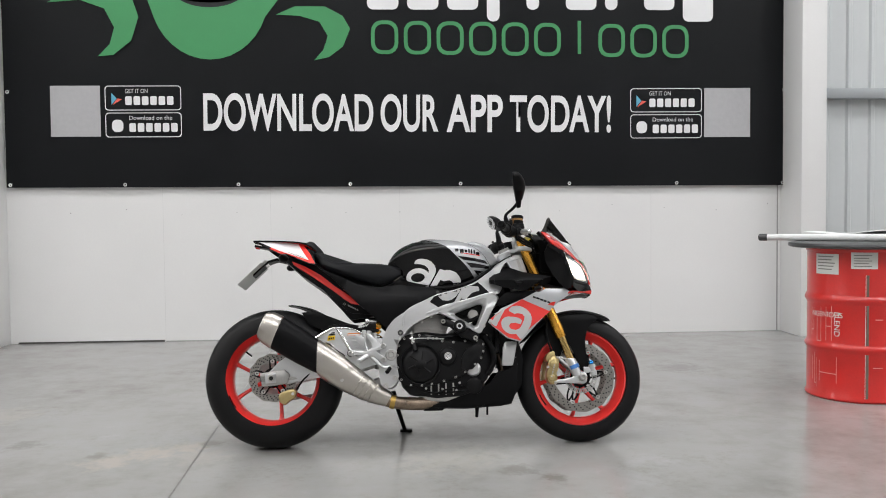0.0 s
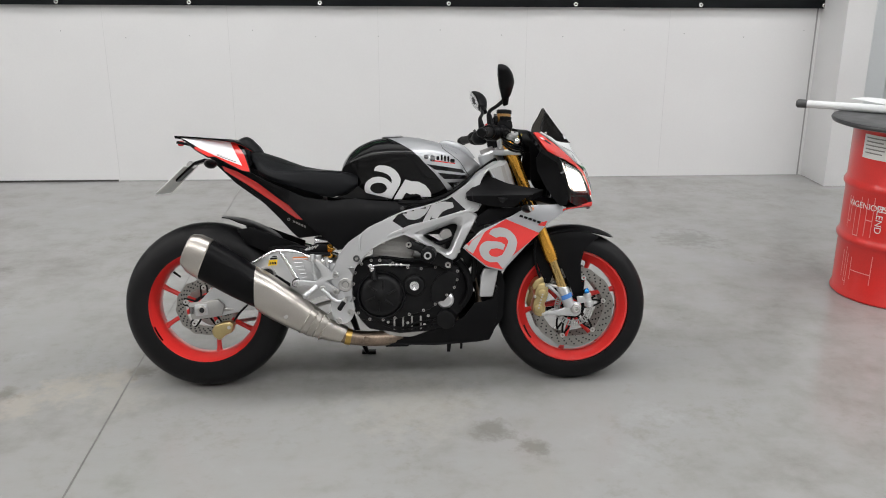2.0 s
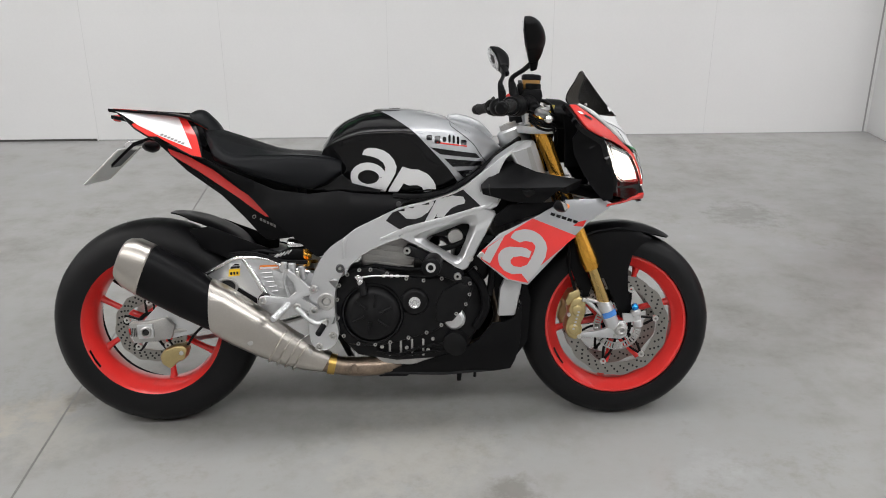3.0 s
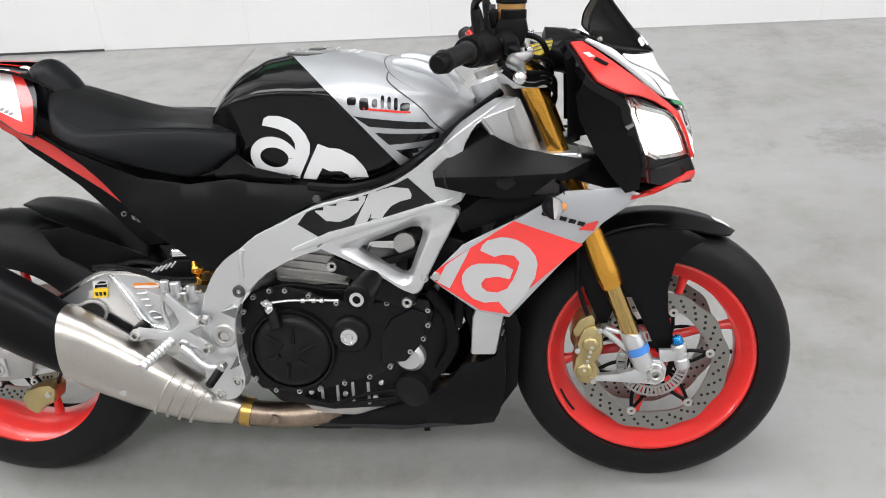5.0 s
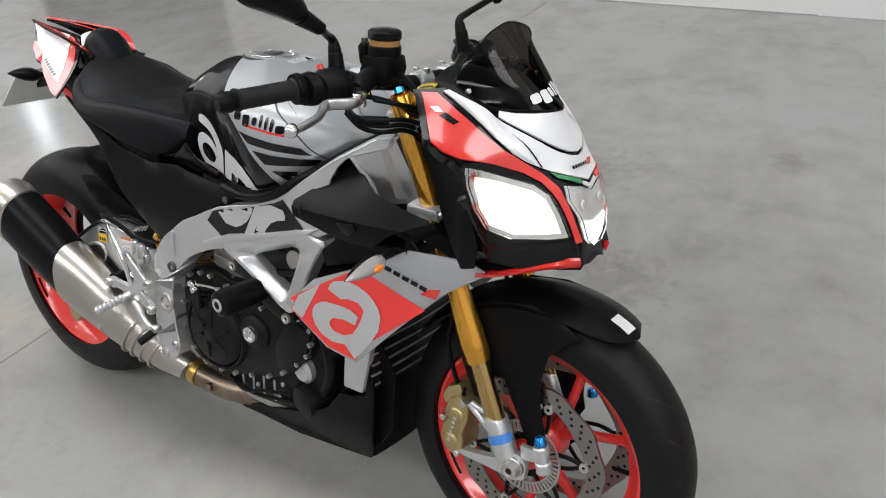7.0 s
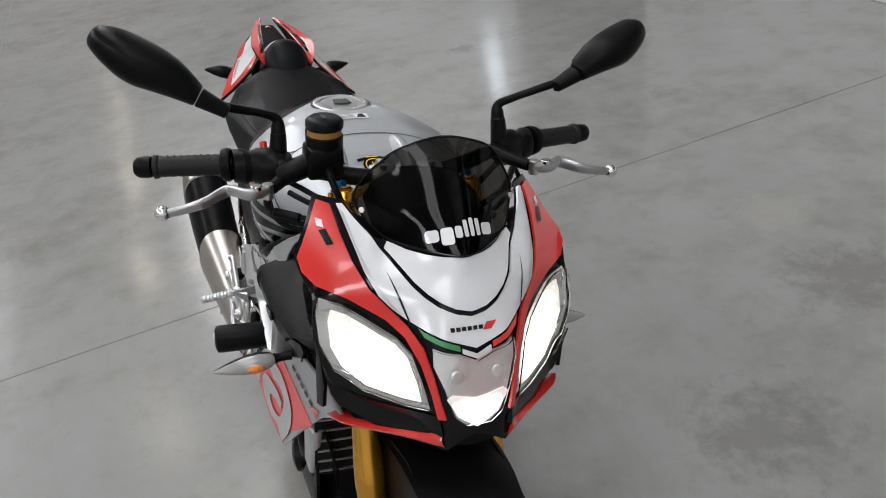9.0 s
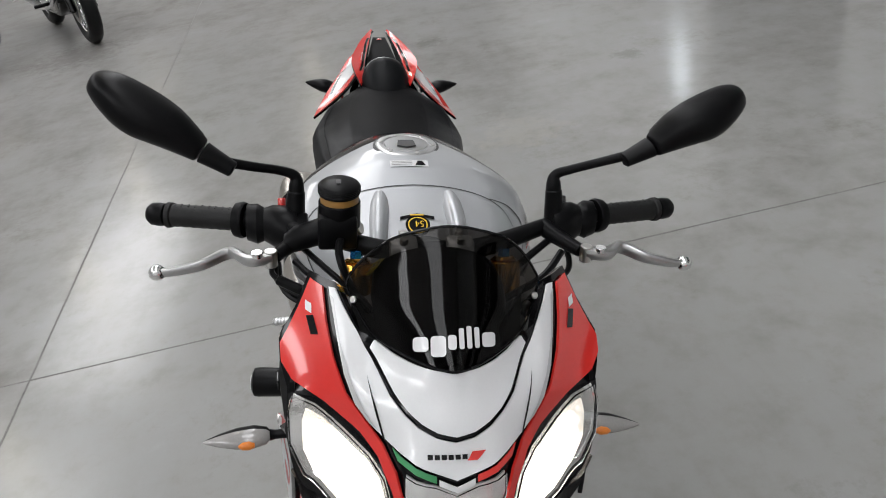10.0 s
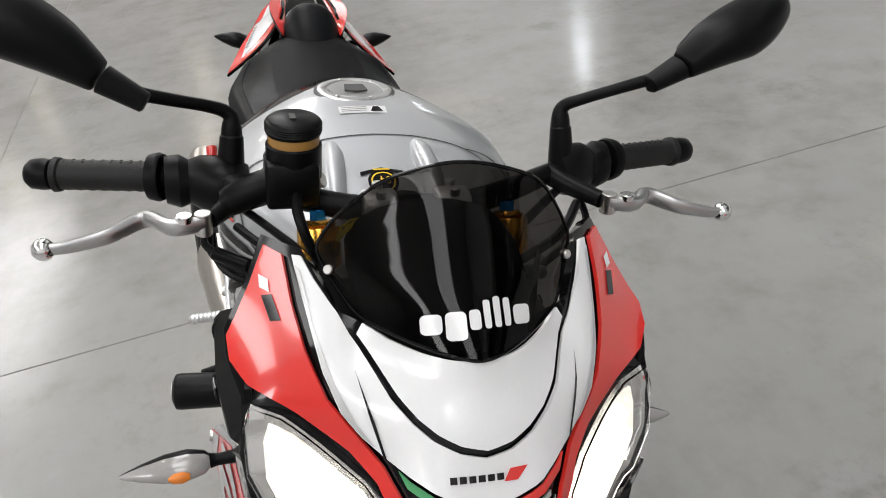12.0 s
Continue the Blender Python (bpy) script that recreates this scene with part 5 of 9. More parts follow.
def nose(y, z, lift=0.0):
    a = abs(y)
    ridge = float(np.interp(z, NZ, NX))
    low = ridge - (1.05 * max(0.0, a - 0.045) ** 1.1 if a < 0.165 else 0.1015 + 0.2 * (a - 0.165))
    core = ridge - float(np.interp(a, *SWEEP))
    q, u = (10 * a) ** 2, z - 0.93
    brow = 1.4409 - 1.0277 * u - 5.7309 * u * u + q * (-0.0370 + 0.1925 * u + 0.8968 * u * u) + q * q * (0.0010 - 0.0794 * u)
    brow += (core - brow) * step_up(z, 0.905, 0.945) * (1 - step_up(a, 0.08, 0.12))
    x = low + (brow - low) * step_up(z, 0.845, 0.895)
    return (x + lift, y + 0.3 * lift * (1 if y > 0 else -1) * min(1, abs(y) * 12), z + lift * 0.25)


def nose_panel(name, poly, m, parent, label="", lift=0.0, thick=0.004, both=True, step=0.012):
    made = []
    for s in ((-1, 1) if both else (-1,)):
        q = [(p[0] * (-s), p[1]) for p in poly]
        made.append(bp(name, sheet(q, lambda y, z: nose(y, z, lift), thick, step, 0.0, (1, 0, 0.3)), m, parent, label))
    return made


shell_half = [(0.0, 0.940), (-0.055, 0.944), (-0.0915, 0.951), (-0.109, 0.957), (-0.1285, 0.9795), (-0.137, 0.991), (-0.171, 0.989), (-0.1875, 0.955), (-0.2005, 0.934), (-0.2105, 0.919), (-0.209, 0.904), (-0.199, 0.884), (-0.200, 0.86), (-0.203, 0.835), (-0.197, 0.80), (-0.184, 0.742), (-0.172, 0.722), (-0.130, 0.705), (-0.046, 0.692), (-0.02, 0.705), (0.0, 0.712)]
nose_shell = bp("headlight_fairing", sheet(shell_half + [(-y, z) for y, z in shell_half[-2:0:-1]], lambda y, z: nose(y, z, -0.007), 0.016, 0.012, 0.0, (1, 0, 0.3)), M_GLOSS, None, "gloss black headlight fairing with red and white panels")
nose_panel("red_panel", [(-0.168, 0.985), (-0.153, 0.9845), (-0.149, 0.957), (-0.141, 0.929), (-0.1265, 0.900), (-0.1075, 0.882), (-0.085, 0.861), (-0.0705, 0.838), (-0.0605, 0.800), (-0.0545, 0.770), (-0.0475, 0.743), (-0.0575, 0.7414), (-0.064, 0.775), (-0.0745, 0.815), (-0.090, 0.847), (-0.110, 0.8635), (-0.152, 0.8825), (-0.191, 0.8935), (-0.205, 0.905), (-0.2068, 0.918), (-0.197, 0.932), (-0.184, 0.954)], M_RED, nose_shell, "glossy red side panel", step=0.008)
nose_panel("white_panel", [(-0.1445, 0.9865), (-0.1375, 0.957), (-0.128, 0.919), (-0.1155, 0.8935), (-0.100, 0.879), (-0.0815, 0.868), (-0.0645, 0.860), (-0.0229, 0.846), (0.0, 0.8385), (0.0, 0.8765), (-0.0224, 0.8805), (-0.0445, 0.8890), (-0.060, 0.8990), (-0.0745, 0.9120), (-0.102, 0.9445), (-0.1105, 0.9585), (-0.1285, 0.977), (-0.137, 0.988)], M_WHITE, nose_shell, "white front panel", step=0.008)
nose_panel("silver_stripe", [(-0.1435, 0.982), (-0.138, 0.979), (-0.131, 0.945), (-0.119, 0.914), (-0.104, 0.890), (-0.090, 0.875), (-0.099, 0.8795), (-0.1145, 0.894), (-0.127, 0.9195), (-0.1365, 0.957)], M_DECALGREY, nose_shell, "", 0.0012, 0.0, step=0.008)
nose_panel("panel_slit", [(-0.1005, 0.9245), (-0.0895, 0.8960), (-0.0815, 0.8690), (-0.0840, 0.8695), (-0.0925, 0.8960)], M_DECALBLACK, nose_shell, "", 0.0016, 0.0, step=0.008)
centre_half = [(0.0, 0.9465), (-0.0235, 0.947), (-0.05, 0.9475), (-0.0725, 0.949), (-0.0905, 0.9535), (-0.096, 0.9450), (-0.070, 0.9165), (-0.055, 0.9035), (-0.040, 0.8940), (-0.022, 0.8868), (0.0, 0.8828)]
bp("centre_panel", sheet(centre_half + [(-y, z) for y, z in centre_half[-2:0:-1]], lambda y, z: nose(y, z, 0.001), 0.004, 0.008, 0.0, (1, 0, 0.3)), M_WHITE, nose_shell, "white panel below the screen")
for s, m in ((-1, M_GREENPRINT), (1, M_RED)):
    q = [(-s * y, z) for y, z in ((-0.0735, 0.8625), (-0.0655, 0.8575), (-0.024, 0.8440), (-0.024, 0.8370), (-0.0675, 0.8520))]
    bp("flag_stripe", sheet(q, lambda y, z: nose(y, z, 0.001), 0.002, 0.012, 0, (1, 0, 0)), m, nose_shell, "green stripe" if s < 0 else "red stripe")
bp("flag_stripe", sheet([(-0.021, 0.8405), (0.0, 0.8315), (0.021, 0.8405), (0.021, 0.834), (0.0, 0.8245), (-0.021, 0.834)], lambda y, z: nose(y, z, 0.001), 0.002, 0.012, 0, (1, 0, 0)), M_WHITE, nose_shell, "white stripe")
# small lettering as plain bars
for k in range(6):
    bp("name_bar", sheet(rect(-0.034 + 0.008 * k, 0.8605, -0.028 + 0.008 * k, 0.8655), lambda y, z: nose(y, z, 0.0022), 0, 0.01, 0, (1, 0, 0)), M_DECALBLACK, nose_shell)
bp("name_bar", sheet([(0.012, 0.859), (0.024, 0.859), (0.034, 0.868), (0.018, 0.868)], lambda y, z: nose(y, z, 0.0022), 0, 0.01, 0, (1, 0, 0)), M_RED, nose_shell)
nose_panel("panel_mark", rect(-0.1740, 0.957, -0.1660, 0.965), M_DECALWHITE, nose_shell, "", 0.0015, 0)
nose_panel("panel_mark", [(-0.173, 0.9525), (-0.164, 0.9565), (-0.158, 0.9425), (-0.167, 0.939)], M_DECALBLACK, nose_shell, "", 0.0015, 0)
# headlights
M_REFLECT = mat("satin_reflector", (0.72, 0.72, 0.70), 0.38, 0.6, 0.12, 40, 260, 0.15)
hl_poly = [(-0.1905, 0.8800), (-0.164, 0.8725), (-0.1325, 0.8580), (-0.100, 0.8430), (-0.0835, 0.8252), (-0.0735, 0.7900), (-0.0655, 0.7535), (-0.0927, 0.7528), (-0.1440, 0.7590), (-0.178, 0.7815), (-0.1950, 0.8186), (-0.1965, 0.8600)]
for s in (-1, 1):
    hl = bp("headlight", sheet([(-s * y, z) for y, z in hl_poly], lambda y, z: nose(y, z, -0.005), 0.003, 0.012, 0, (1, 0, 0.3)), M_CHROME, None, "lit slanted headlight with clear lens")
    bp("lamp", sheet([(-s * y, z) for y, z in [(-0.118 + (y + 0.118) * 0.80, 0.796 + (z - 0.796) * 0.80) for y, z in hl_poly]], lambda y, z: nose(y, z, -0.0035), 0.001, 0.012, 0, (1, 0, 0.3)), M_HEADLAMP, hl, "glowing warm white lamp")
    lens = bp("lens", sheet([(-s * y, z) for y, z in hl_poly], lambda y, z: nose(y, z, 0.003), 0.0025, 0.012, 0, (1, 0, 0.3)), M_CLEAR, hl, "clear lens")
    lens.visible_shadow = False
cl_half = [(0.0, 0.821), (-0.025, 0.832), (-0.0595, 0.839), (-0.060, 0.815), (-0.0447, 0.777), (-0.034, 0.7445), (-0.0179, 0.7306), (0.0, 0.7295)]
cl = bp("centre_lamp", sheet(cl_half + [(-y, z) for y, z in cl_half[-2:0:-1]], lambda y, z: nose(y, z, -0.005), 0.003, 0.012, 0, (1, 0, 0)), M_REFLECT, None, "clear centre position lamp")
lo_half = [(0.0, 0.768), (-0.016, 0.772), (-0.038, 0.778), (-0.046, 0.772), (-0.030, 0.745), (0.0, 0.724)]
bp("lamp", sheet(lo_half + [(-y, z) for y, z in lo_half[-2:0:-1]], lambda y, z: nose(y, z, -0.0035), 0.001, 0.012, 0, (1, 0, 0)), M_POSITION, cl, "glowing lower half")
lens = bp("lens", sheet(cl_half + [(-y, z) for y, z in cl_half[-2:0:-1]], lambda y, z: nose(y, z, 0.002), 0.0025, 0.012, 0, (1, 0, 0)), M_CLEAR, cl)
lens.visible_shadow = False
for y in (-0.03, 0.03):
    bp("bulb", lathe([(0.010, 0), (0.008, 0.003), (0, 0.004)], nose(y, 0.803, -0.003), (1, 0, 0.2), 16), M_REFLECT, cl)
# chin strips
for s in (-1, 1):
    inner = glide([(1.372, 0.152, 0.686), (1.395, 0.138, 0.691), (1.4386, 0.105, 0.700), (1.480, 0.073, 0.709), (1.5195, 0.052, 0.7165)], 4)
    lip = glide([(1.398, 0.186, 0.698), (1.425, 0.170, 0.6995), (1.4512, 0.138, 0.7005), (1.4875, 0.094, 0.7035), (1.523, 0.051, 0.702)], 4)
    bm = loft([[(a[0], s * a[1], a[2] + 0.002), ((a[0] + b[0]) / 2 + 0.003, s * ((a[1] + b[1]) / 2 + 0.003), (a[2] + b[2]) / 2 + 0.003), (b[0], s * b[1], b[2] + 0.001), (b[0] - 0.002, s * (b[1] - 0.003), b[2] - 0.005), (a[0] - 0.004, s * a[1], a[2] - 0.010)] for a, b in zip(inner, lip)])
    bp("chin_strip", bm, M_RED, nose_shell, "red chin strip", 30)
    bp("chin_skirt", loft([[(a[0] + 0.004, s * a[1], a[2]), (a[0] - 0.012, s * (a[1] - 0.012), a[2]), (c[0] - 0.012, s * (c[1] - 0.010), c[2] + 0.012), (c[0], s * c[1], c[2] + 0.010)] for a, c in zip(inner, [nose(y, z, -0.004) for y, z in glide([(0.196, 0.775), (0.180, 0.745), (0.145, 0.735), (0.095, 0.735), (0.056, 0.735)], 4)])]), M_GLOSS, nose_shell, "gloss black lower edge")
# sides of the fairing


def side_y(x, z):
    return -0.202 + 0.42 * max(0, 1.38 - x) * min(1, max(0, (0.920 - z) / 0.07)) + 0.35 * max(0, x - 1.385)


side_poly = [(1.297, 0.916), (1.335, 0.906), (1.368, 0.890), (1.374, 0.86), (1.382, 0.83), (1.395, 0.785), (1.402, 0.750), (1.398, 0.712), (1.372, 0.706), (1.345, 0.738), (1.315, 0.785), (1.289, 0.84), (1.281, 0.885)]
twin("side_housing", lambda: sheet(side_poly, lambda x, z: (x, side_y(x, z) + 0.006, z), 0.006, 0.02, 0.0, (0, -1, 0)), M_MATTE, nose_shell, "matte black fairing side")
bp("chin", loft([[(x, y, z0 + 0.004 * math.cos(y * 20)) for y, z0 in ((-w, z), (-w * 0.5, z - 0.012), (0, z - 0.016), (w * 0.5, z - 0.012), (w, z), (w * 0.6, z + 0.02), (-w * 0.6, z + 0.02))] for x, w, z in ((1.27, 0.17, 0.735), (1.34, 0.175, 0.715), (1.42, 0.15, 0.703), (1.49, 0.08, 0.70), (1.515, 0.045, 0.70))]), M_MATTE, nose_shell, "matte black chin")
# dash behind the screen
M_INNER = mat("black_inner_plastic", (0.006, 0.006, 0.0065), 0.6, 0, 0.1, 10, 300, 0.02, spec=0.12)
dash = bp("instrument_dash", loft([[(x, w * math.cos(a), z + h * math.sin(a)) for a in np.linspace(0, 2 * math.pi, 20, endpoint=False)] for x, w, z, h in ((1.222, 0.06, 0.962, 0.028), (1.228, 0.085, 0.962, 0.042), (1.27, 0.09, 0.955, 0.045), (1.33, 0.085, 0.94, 0.03), (1.40, 0.05, 0.91, 0.02))]), M_MATTE, None, "black instrument pod behind the screen")
bp("dash_face", sheet(rect(-0.065, 0.938, 0.065, 0.988, 0.015), lambda y, z: (1.2205 + (z - 0.96) * 0.2, y, z), 0.002, 0, 0, (-1, 0, 0.3)), M_GLOSS, dash, "dark display glass")
twin("inner_panel", lambda: sheet([(1.27, 0.80), (1.38, 0.80), (1.385, 0.90), (1.34, 0.935), (1.29, 0.955), (1.262, 0.955), (1.27, 0.90)], lambda x, z: (x, -0.115 + 0.6 * max(0, x - 1.27), z), 0.004, 0.04, 0, (0, -1, 0)), M_INNER, nose_shell, "black inner fairing panel")

# ---- windscreen ----
rows = []
for xc, zc, w, xe, ze, bend in ((1.3315, 1.0833, 0.022, 1.3305, 1.081, 2), (1.337, 1.076, 0.062, 1.330, 1.070, 2), (1.347, 1.063, 0.085, 1.325, 1.053, 2), (1.362, 1.043, 0.104, 1.311, 1.028, 2.2),
                                (1.381, 1.017, 0.1145, 1.306, 1.011, 2.2), (1.402, 0.990, 0.1225, 1.307, 0.992, 2.1), (1.421, 0.968, 0.110, 1.333, 0.971, 1.8), (1.4395, 0.9475, 0.0925, 1.366, 0.9545, 1.5)):
    rows.append([(xc + (xe - xc) * abs(k / 24) ** bend, w * k / 24, zc + (ze - zc) * abs(k / 24) ** bend) for k in range(-24, 25)])
rows = list(zip(*[glide(col, 5) for col in zip(*rows)]))
bm = bmesh.new()
V = [[bm.verts.new(Vector(p) + Vector((0.003, 0, 0.0015))) for p in r] for r in rows]
for A, B in zip(V, V[1:]):
    for k in range(48):
        bm.faces.new((A[k], A[k + 1], B[k + 1], B[k]))
bmesh.ops.recalc_face_normals(bm, faces=bm.faces)
screen_tree = BVHTree.FromBMesh(bm)
screen = bp("windscreen", bm, M_SCREEN, None, "dark smoked plastic windscreen", 60)
rim = [Vector(p) + Vector((0.003, 0, 0.0015)) for p in list(rows[0]) + [r[-1] for r in rows[1:]] + list(rows[-1])[-2::-1] + [r[0] for r in rows[-2:0:-1]] + [rows[0][0]]]
bp("screen_edge", tube([tuple(p) for p in rim[::3] + rim[:1]], 0.0017, 6, 2), M_GLOSS, screen, "dark rounded screen edge")


def drape(name, poly, tree, origin_fn, way, m, parent, lift=0.0014, step=0.01, label=""):
    """A thin print laid on a surface: an outline in two coordinates, dropped along a direction."""
    bm = flat(poly, step)
    dead = []
    d = Vector(way)
    for v in bm.verts:
        hit = tree.ray_cast(Vector(origin_fn(v.co.x, v.co.y)), d)
        if hit[0] is None:
            dead.append(v)
        else:
            n = hit[1] if hit[1].dot(d) < 0 else -hit[1]
            v.co = hit[0] + n * lift
    bmesh.ops.delete(bm, geom=dead, context="VERTS")
    bm.normal_update()
    bad = [f for f in bm.faces if f.normal.dot(d) > 0]
    if bad:
        bmesh.ops.reverse_faces(bm, faces=bad)
    return bp(name, bm, m, parent, label)


FRONT = (lambda y, z: (1.405 + 0.43 - 0.5 * (z - 0.975), y, 0.975 + 0.25 + 0.87 * (z - 0.975)), (-0.87, 0, -0.5))
for k, (y0, w, h0, h1) in enumerate(((-0.046, 0.014, 0, 0.017), (-0.029, 0.014, -0.007, 0.017), (-0.012, 0.008, 0, 0.017), (-0.001, 0.005, 0, 0.024), (0.007, 0.005, 0, 0.026), (0.015, 0.005, 0, 0.024), (0.023, 0.014, 0, 0.017))):
    z0 = 0.9575 + 0.05 * (y0 + w / 2)
    y0, w = -0.046 + (y0 + 0.046) * 1.14, w * 1.22
    drape("maker_mark", rect(y0, z0 + h0, y0 + w, z0 + h1, min(w, 0.012) * 0.35, 3), screen_tree, FRONT[0], FRONT[1], M_DECALWHITE, screen, 0.003, 0.006, "plain white mark")
for y in (-0.112, 0.112):
    bp("screen_screw", rod((1.325, y, 0.982), (1.332, y * 1.03, 0.985), 0.0045, n=10), M_BOLT, screen)

# ---- fuel tank ----
TX = [0.535, 0.548, 0.575, 0.61, 0.66, 0.72, 0.78, 0.84, 0.90, 0.95, 1.00, 1.045, 1.085]
TT = [0.835, 0.880, 0.918, 0.943, 0.965, 0.975, 0.977, 0.972, 0.958, 0.943, 0.928, 0.897, 0.860]
TB = [0.815, 0.79, 0.762, 0.742, 0.735, 0.729, 0.727, 0.728, 0.742, 0.760, 0.792, 0.825, 0.850]
TW = [0.055, 0.078, 0.102, 0.120, 0.139, 0.161, 0.187, 0.205, 0.211, 0.203, 0.178, 0.130, 0.07]


def tank_ring(x):
    t, b, w = (float(np.interp(x, TX, q)) for q in (TT, TB, TW))
    h = t - b
    f = min(1, max(0, (x - 0.78) / 0.14))
    f = f * f * (3 - 2 * f)
    # knee recess under a firm shoulder at the rear, a rounded flank in front
    rear = [(0.80, 0.0), (0.87, 0.22), (0.935, 0.46), (0.99, 0.68), (0.985, 0.755), (0.84, 0.835), (0.58, 0.925), (0.28, 0.985), (0.0, 1.0)]
    fore = [(0.86, 0.0), (0.97, 0.22), (1.0, 0.42), (0.985, 0.60), (0.94, 0.74), (0.86, 0.84), (0.64, 0.94), (0.33, 0.988), (0.0, 1.0)]
    half = glide([((p[0] + (q[0] - p[0]) * f) * w, b + (p[1] + (q[1] - p[1]) * f) * h) for p, q in zip(rear, fore)], 4)
    return [(x, -y, z) for y, z in half] + [(x, y, z) for y, z in half[-2::-1]]


xs_t = sorted({round(0.535 + (1.085 - 0.535) * i / 44, 4) for i in range(45)})
bm = loft([tank_ring(x) for x in xs_t])
bmesh.ops.smooth_vert(bm, verts=[v for v in bm.verts if 0.55 < v.co.x < 1.07], factor=0.4, use_axis_x=False, use_axis_y=True, use_axis_z=True)
# the two colours meet along a slanted edge
EDGE = {}
for s in (-1, 1):
    A, B, C = Vector((0.700, 0, 0.975)), Vector((0.768, 0.12 * s, 0.944)), Vector((0.958, 0.20 * s, 0.762))
    n_ = (B - A).cross(C - A) * s
    n_ = n_ if n_.x > 0 else -n_
    EDGE[s] = (A, n_)
    near = [f for f in bm.faces if f.calc_center_median().y * s > -0.02]
    bmesh.ops.bisect_plane(bm, geom=list({v for f in near for v in f.verts}) + list({e for f in near for e in f.edges}) + near, plane_co=A, plane_no=n_)
for f in bm.faces:
    c = f.calc_center_median()
    co, n_ = EDGE[1 if c.y > 0 else -1]
    f.material_index = 0 if (c - co).dot(n_) > 0 else 1
tank_tree = BVHTree.FromBMesh(bm)
tank = bp("fuel_tank", bm, [M_SILVER, M_GLOSS], None, "silver and gloss black fuel tank", 60)
RIGHT, LEFT = (lambda x, z: (x, -1.0, z), (0, 1, 0)), (lambda x, z: (x, 1.0, z), (0, -1, 0))
ABOVE = (lambda x, y: (x, y, 1.5), (0, 0, -1))


def both_sides(name, poly, m, parent, lift=0.0014, step=0.01, tree=None, label=""):
    for o, w in (RIGHT, LEFT):
        drape(name, poly, tree or tank_tree, o, w, m, parent, lift, step, label)


# silver diagonal lines and black bars on the flanks
both_sides("tank_bar", [(0.868, 0.868), (1.000, 0.848), (1.014, 0.833), (0.897, 0.848)], M_DECALBLACK, tank, label="black slanted bar")
both_sides("tank_bar", [(0.908, 0.836), (1.020, 0.824), (1.030, 0.812), (0.932, 0.812)], M_DECALBLACK, tank, label="black slanted bar")
both_sides("tank_bar", [(0.944, 0.800), (1.022, 0.800), (1.005, 0.783), (0.965, 0.778)], M_DECALBLACK, tank, label="black slanted bar")
for k, w in enumerate((0.013, 0.013, 0.008, 0.005, 0.005, 0.005, 0.013)):
    u = 0.858 + (0, 0.017, 0.034, 0.046, 0.055, 0.064, 0.072)[k] * 1.36
    z0 = 0.888 - 0.016 * (k / 6)
    both_sides("maker_mark", rect(u, z0 + (-0.007 if k == 1 else 0), u + w * 1.3, z0 + 0.0145 + (0.008 if k in (3, 4, 5) else 0), 0.004, 2), M_DECALBLACK, tank, label="plain dark mark")
both_sides("maker_mark", [(0.888, 0.879), (0.974, 0.867), (0.974, 0.871), (0.888, 0.883)], M_RED, tank, label="thin red mark")


def ring_shape(cx, cz, rx, rz, t, a0, a1, n=26, shear=0.0):
    o = [(cx + rx * math.cos(radians(a)) + shear * rz * math.sin(radians(a)), cz + rz * math.sin(radians(a))) for a in np.linspace(a0, a1, n)]
    i = [(cx + (rx - t) * math.cos(radians(a)) + shear * (rz - t) * math.sin(radians(a)), cz + (rz - t) * math.sin(radians(a))) for a in np.linspace(a1, a0, n)]
    return o + i


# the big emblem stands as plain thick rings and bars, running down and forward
EMBLEM = [ring_shape(0.6855, 0.779, 0.0545, 0.0435, 0.0225, 0, 358),
          [(0.669, 0.845), (0.675, 0.859), (0.687, 0.865), (0.710, 0.865), (0.733, 0.859), (0.750, 0.848), (0.764, 0.831), (0.771, 0.811), (0.767, 0.791), (0.734, 0.735), (0.699, 0.735), (0.735, 0.793), (0.737, 0.810), (0.731, 0.823), (0.718, 0.833), (0.703, 0.839), (0.688, 0.842)],
          [(0.788, 0.812), (0.817, 0.803), (0.773, 0.736), (0.742, 0.736)],
          [(0.794, 0.796), (0.817, 0.805), (0.835, 0.804), (0.862, 0.791), (0.877, 0.773), (0.883, 0.761), (0.884, 0.744), (0.882, 0.722), (0.875, 0.700), (0.859, 0.679), (0.840, 0.666), (0.823, 0.660), (0.796, 0.662), (0.777, 0.680), (0.765, 0.701), (0.800, 0.700), (0.820, 0.697), (0.841, 0.713), (0.849, 0.738), (0.844, 0.752), (0.831, 0.758), (0.805, 0.756), (0.785, 0.765)],
          [(0.894, 0.733), (0.920, 0.733), (0.870, 0.647), (0.842, 0.637)],
          [(0.905, 0.722), (0.930, 0.728), (0.963, 0.724), (0.968, 0.712), (0.966, 0.704), (0.945, 0.699), (0.927, 0.690), (0.914, 0.676), (0.906, 0.664), (0.884, 0.666), (0.893, 0.695)]]


def bold_marks(tree, parent, m, sides, pick=range(6)):
    for k in pick:
        for o, w in sides:
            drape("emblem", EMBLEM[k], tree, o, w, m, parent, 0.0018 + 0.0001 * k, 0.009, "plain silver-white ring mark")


bold_marks(tank_tree, tank, M_DECALWHITE, (RIGHT, LEFT), range(4))
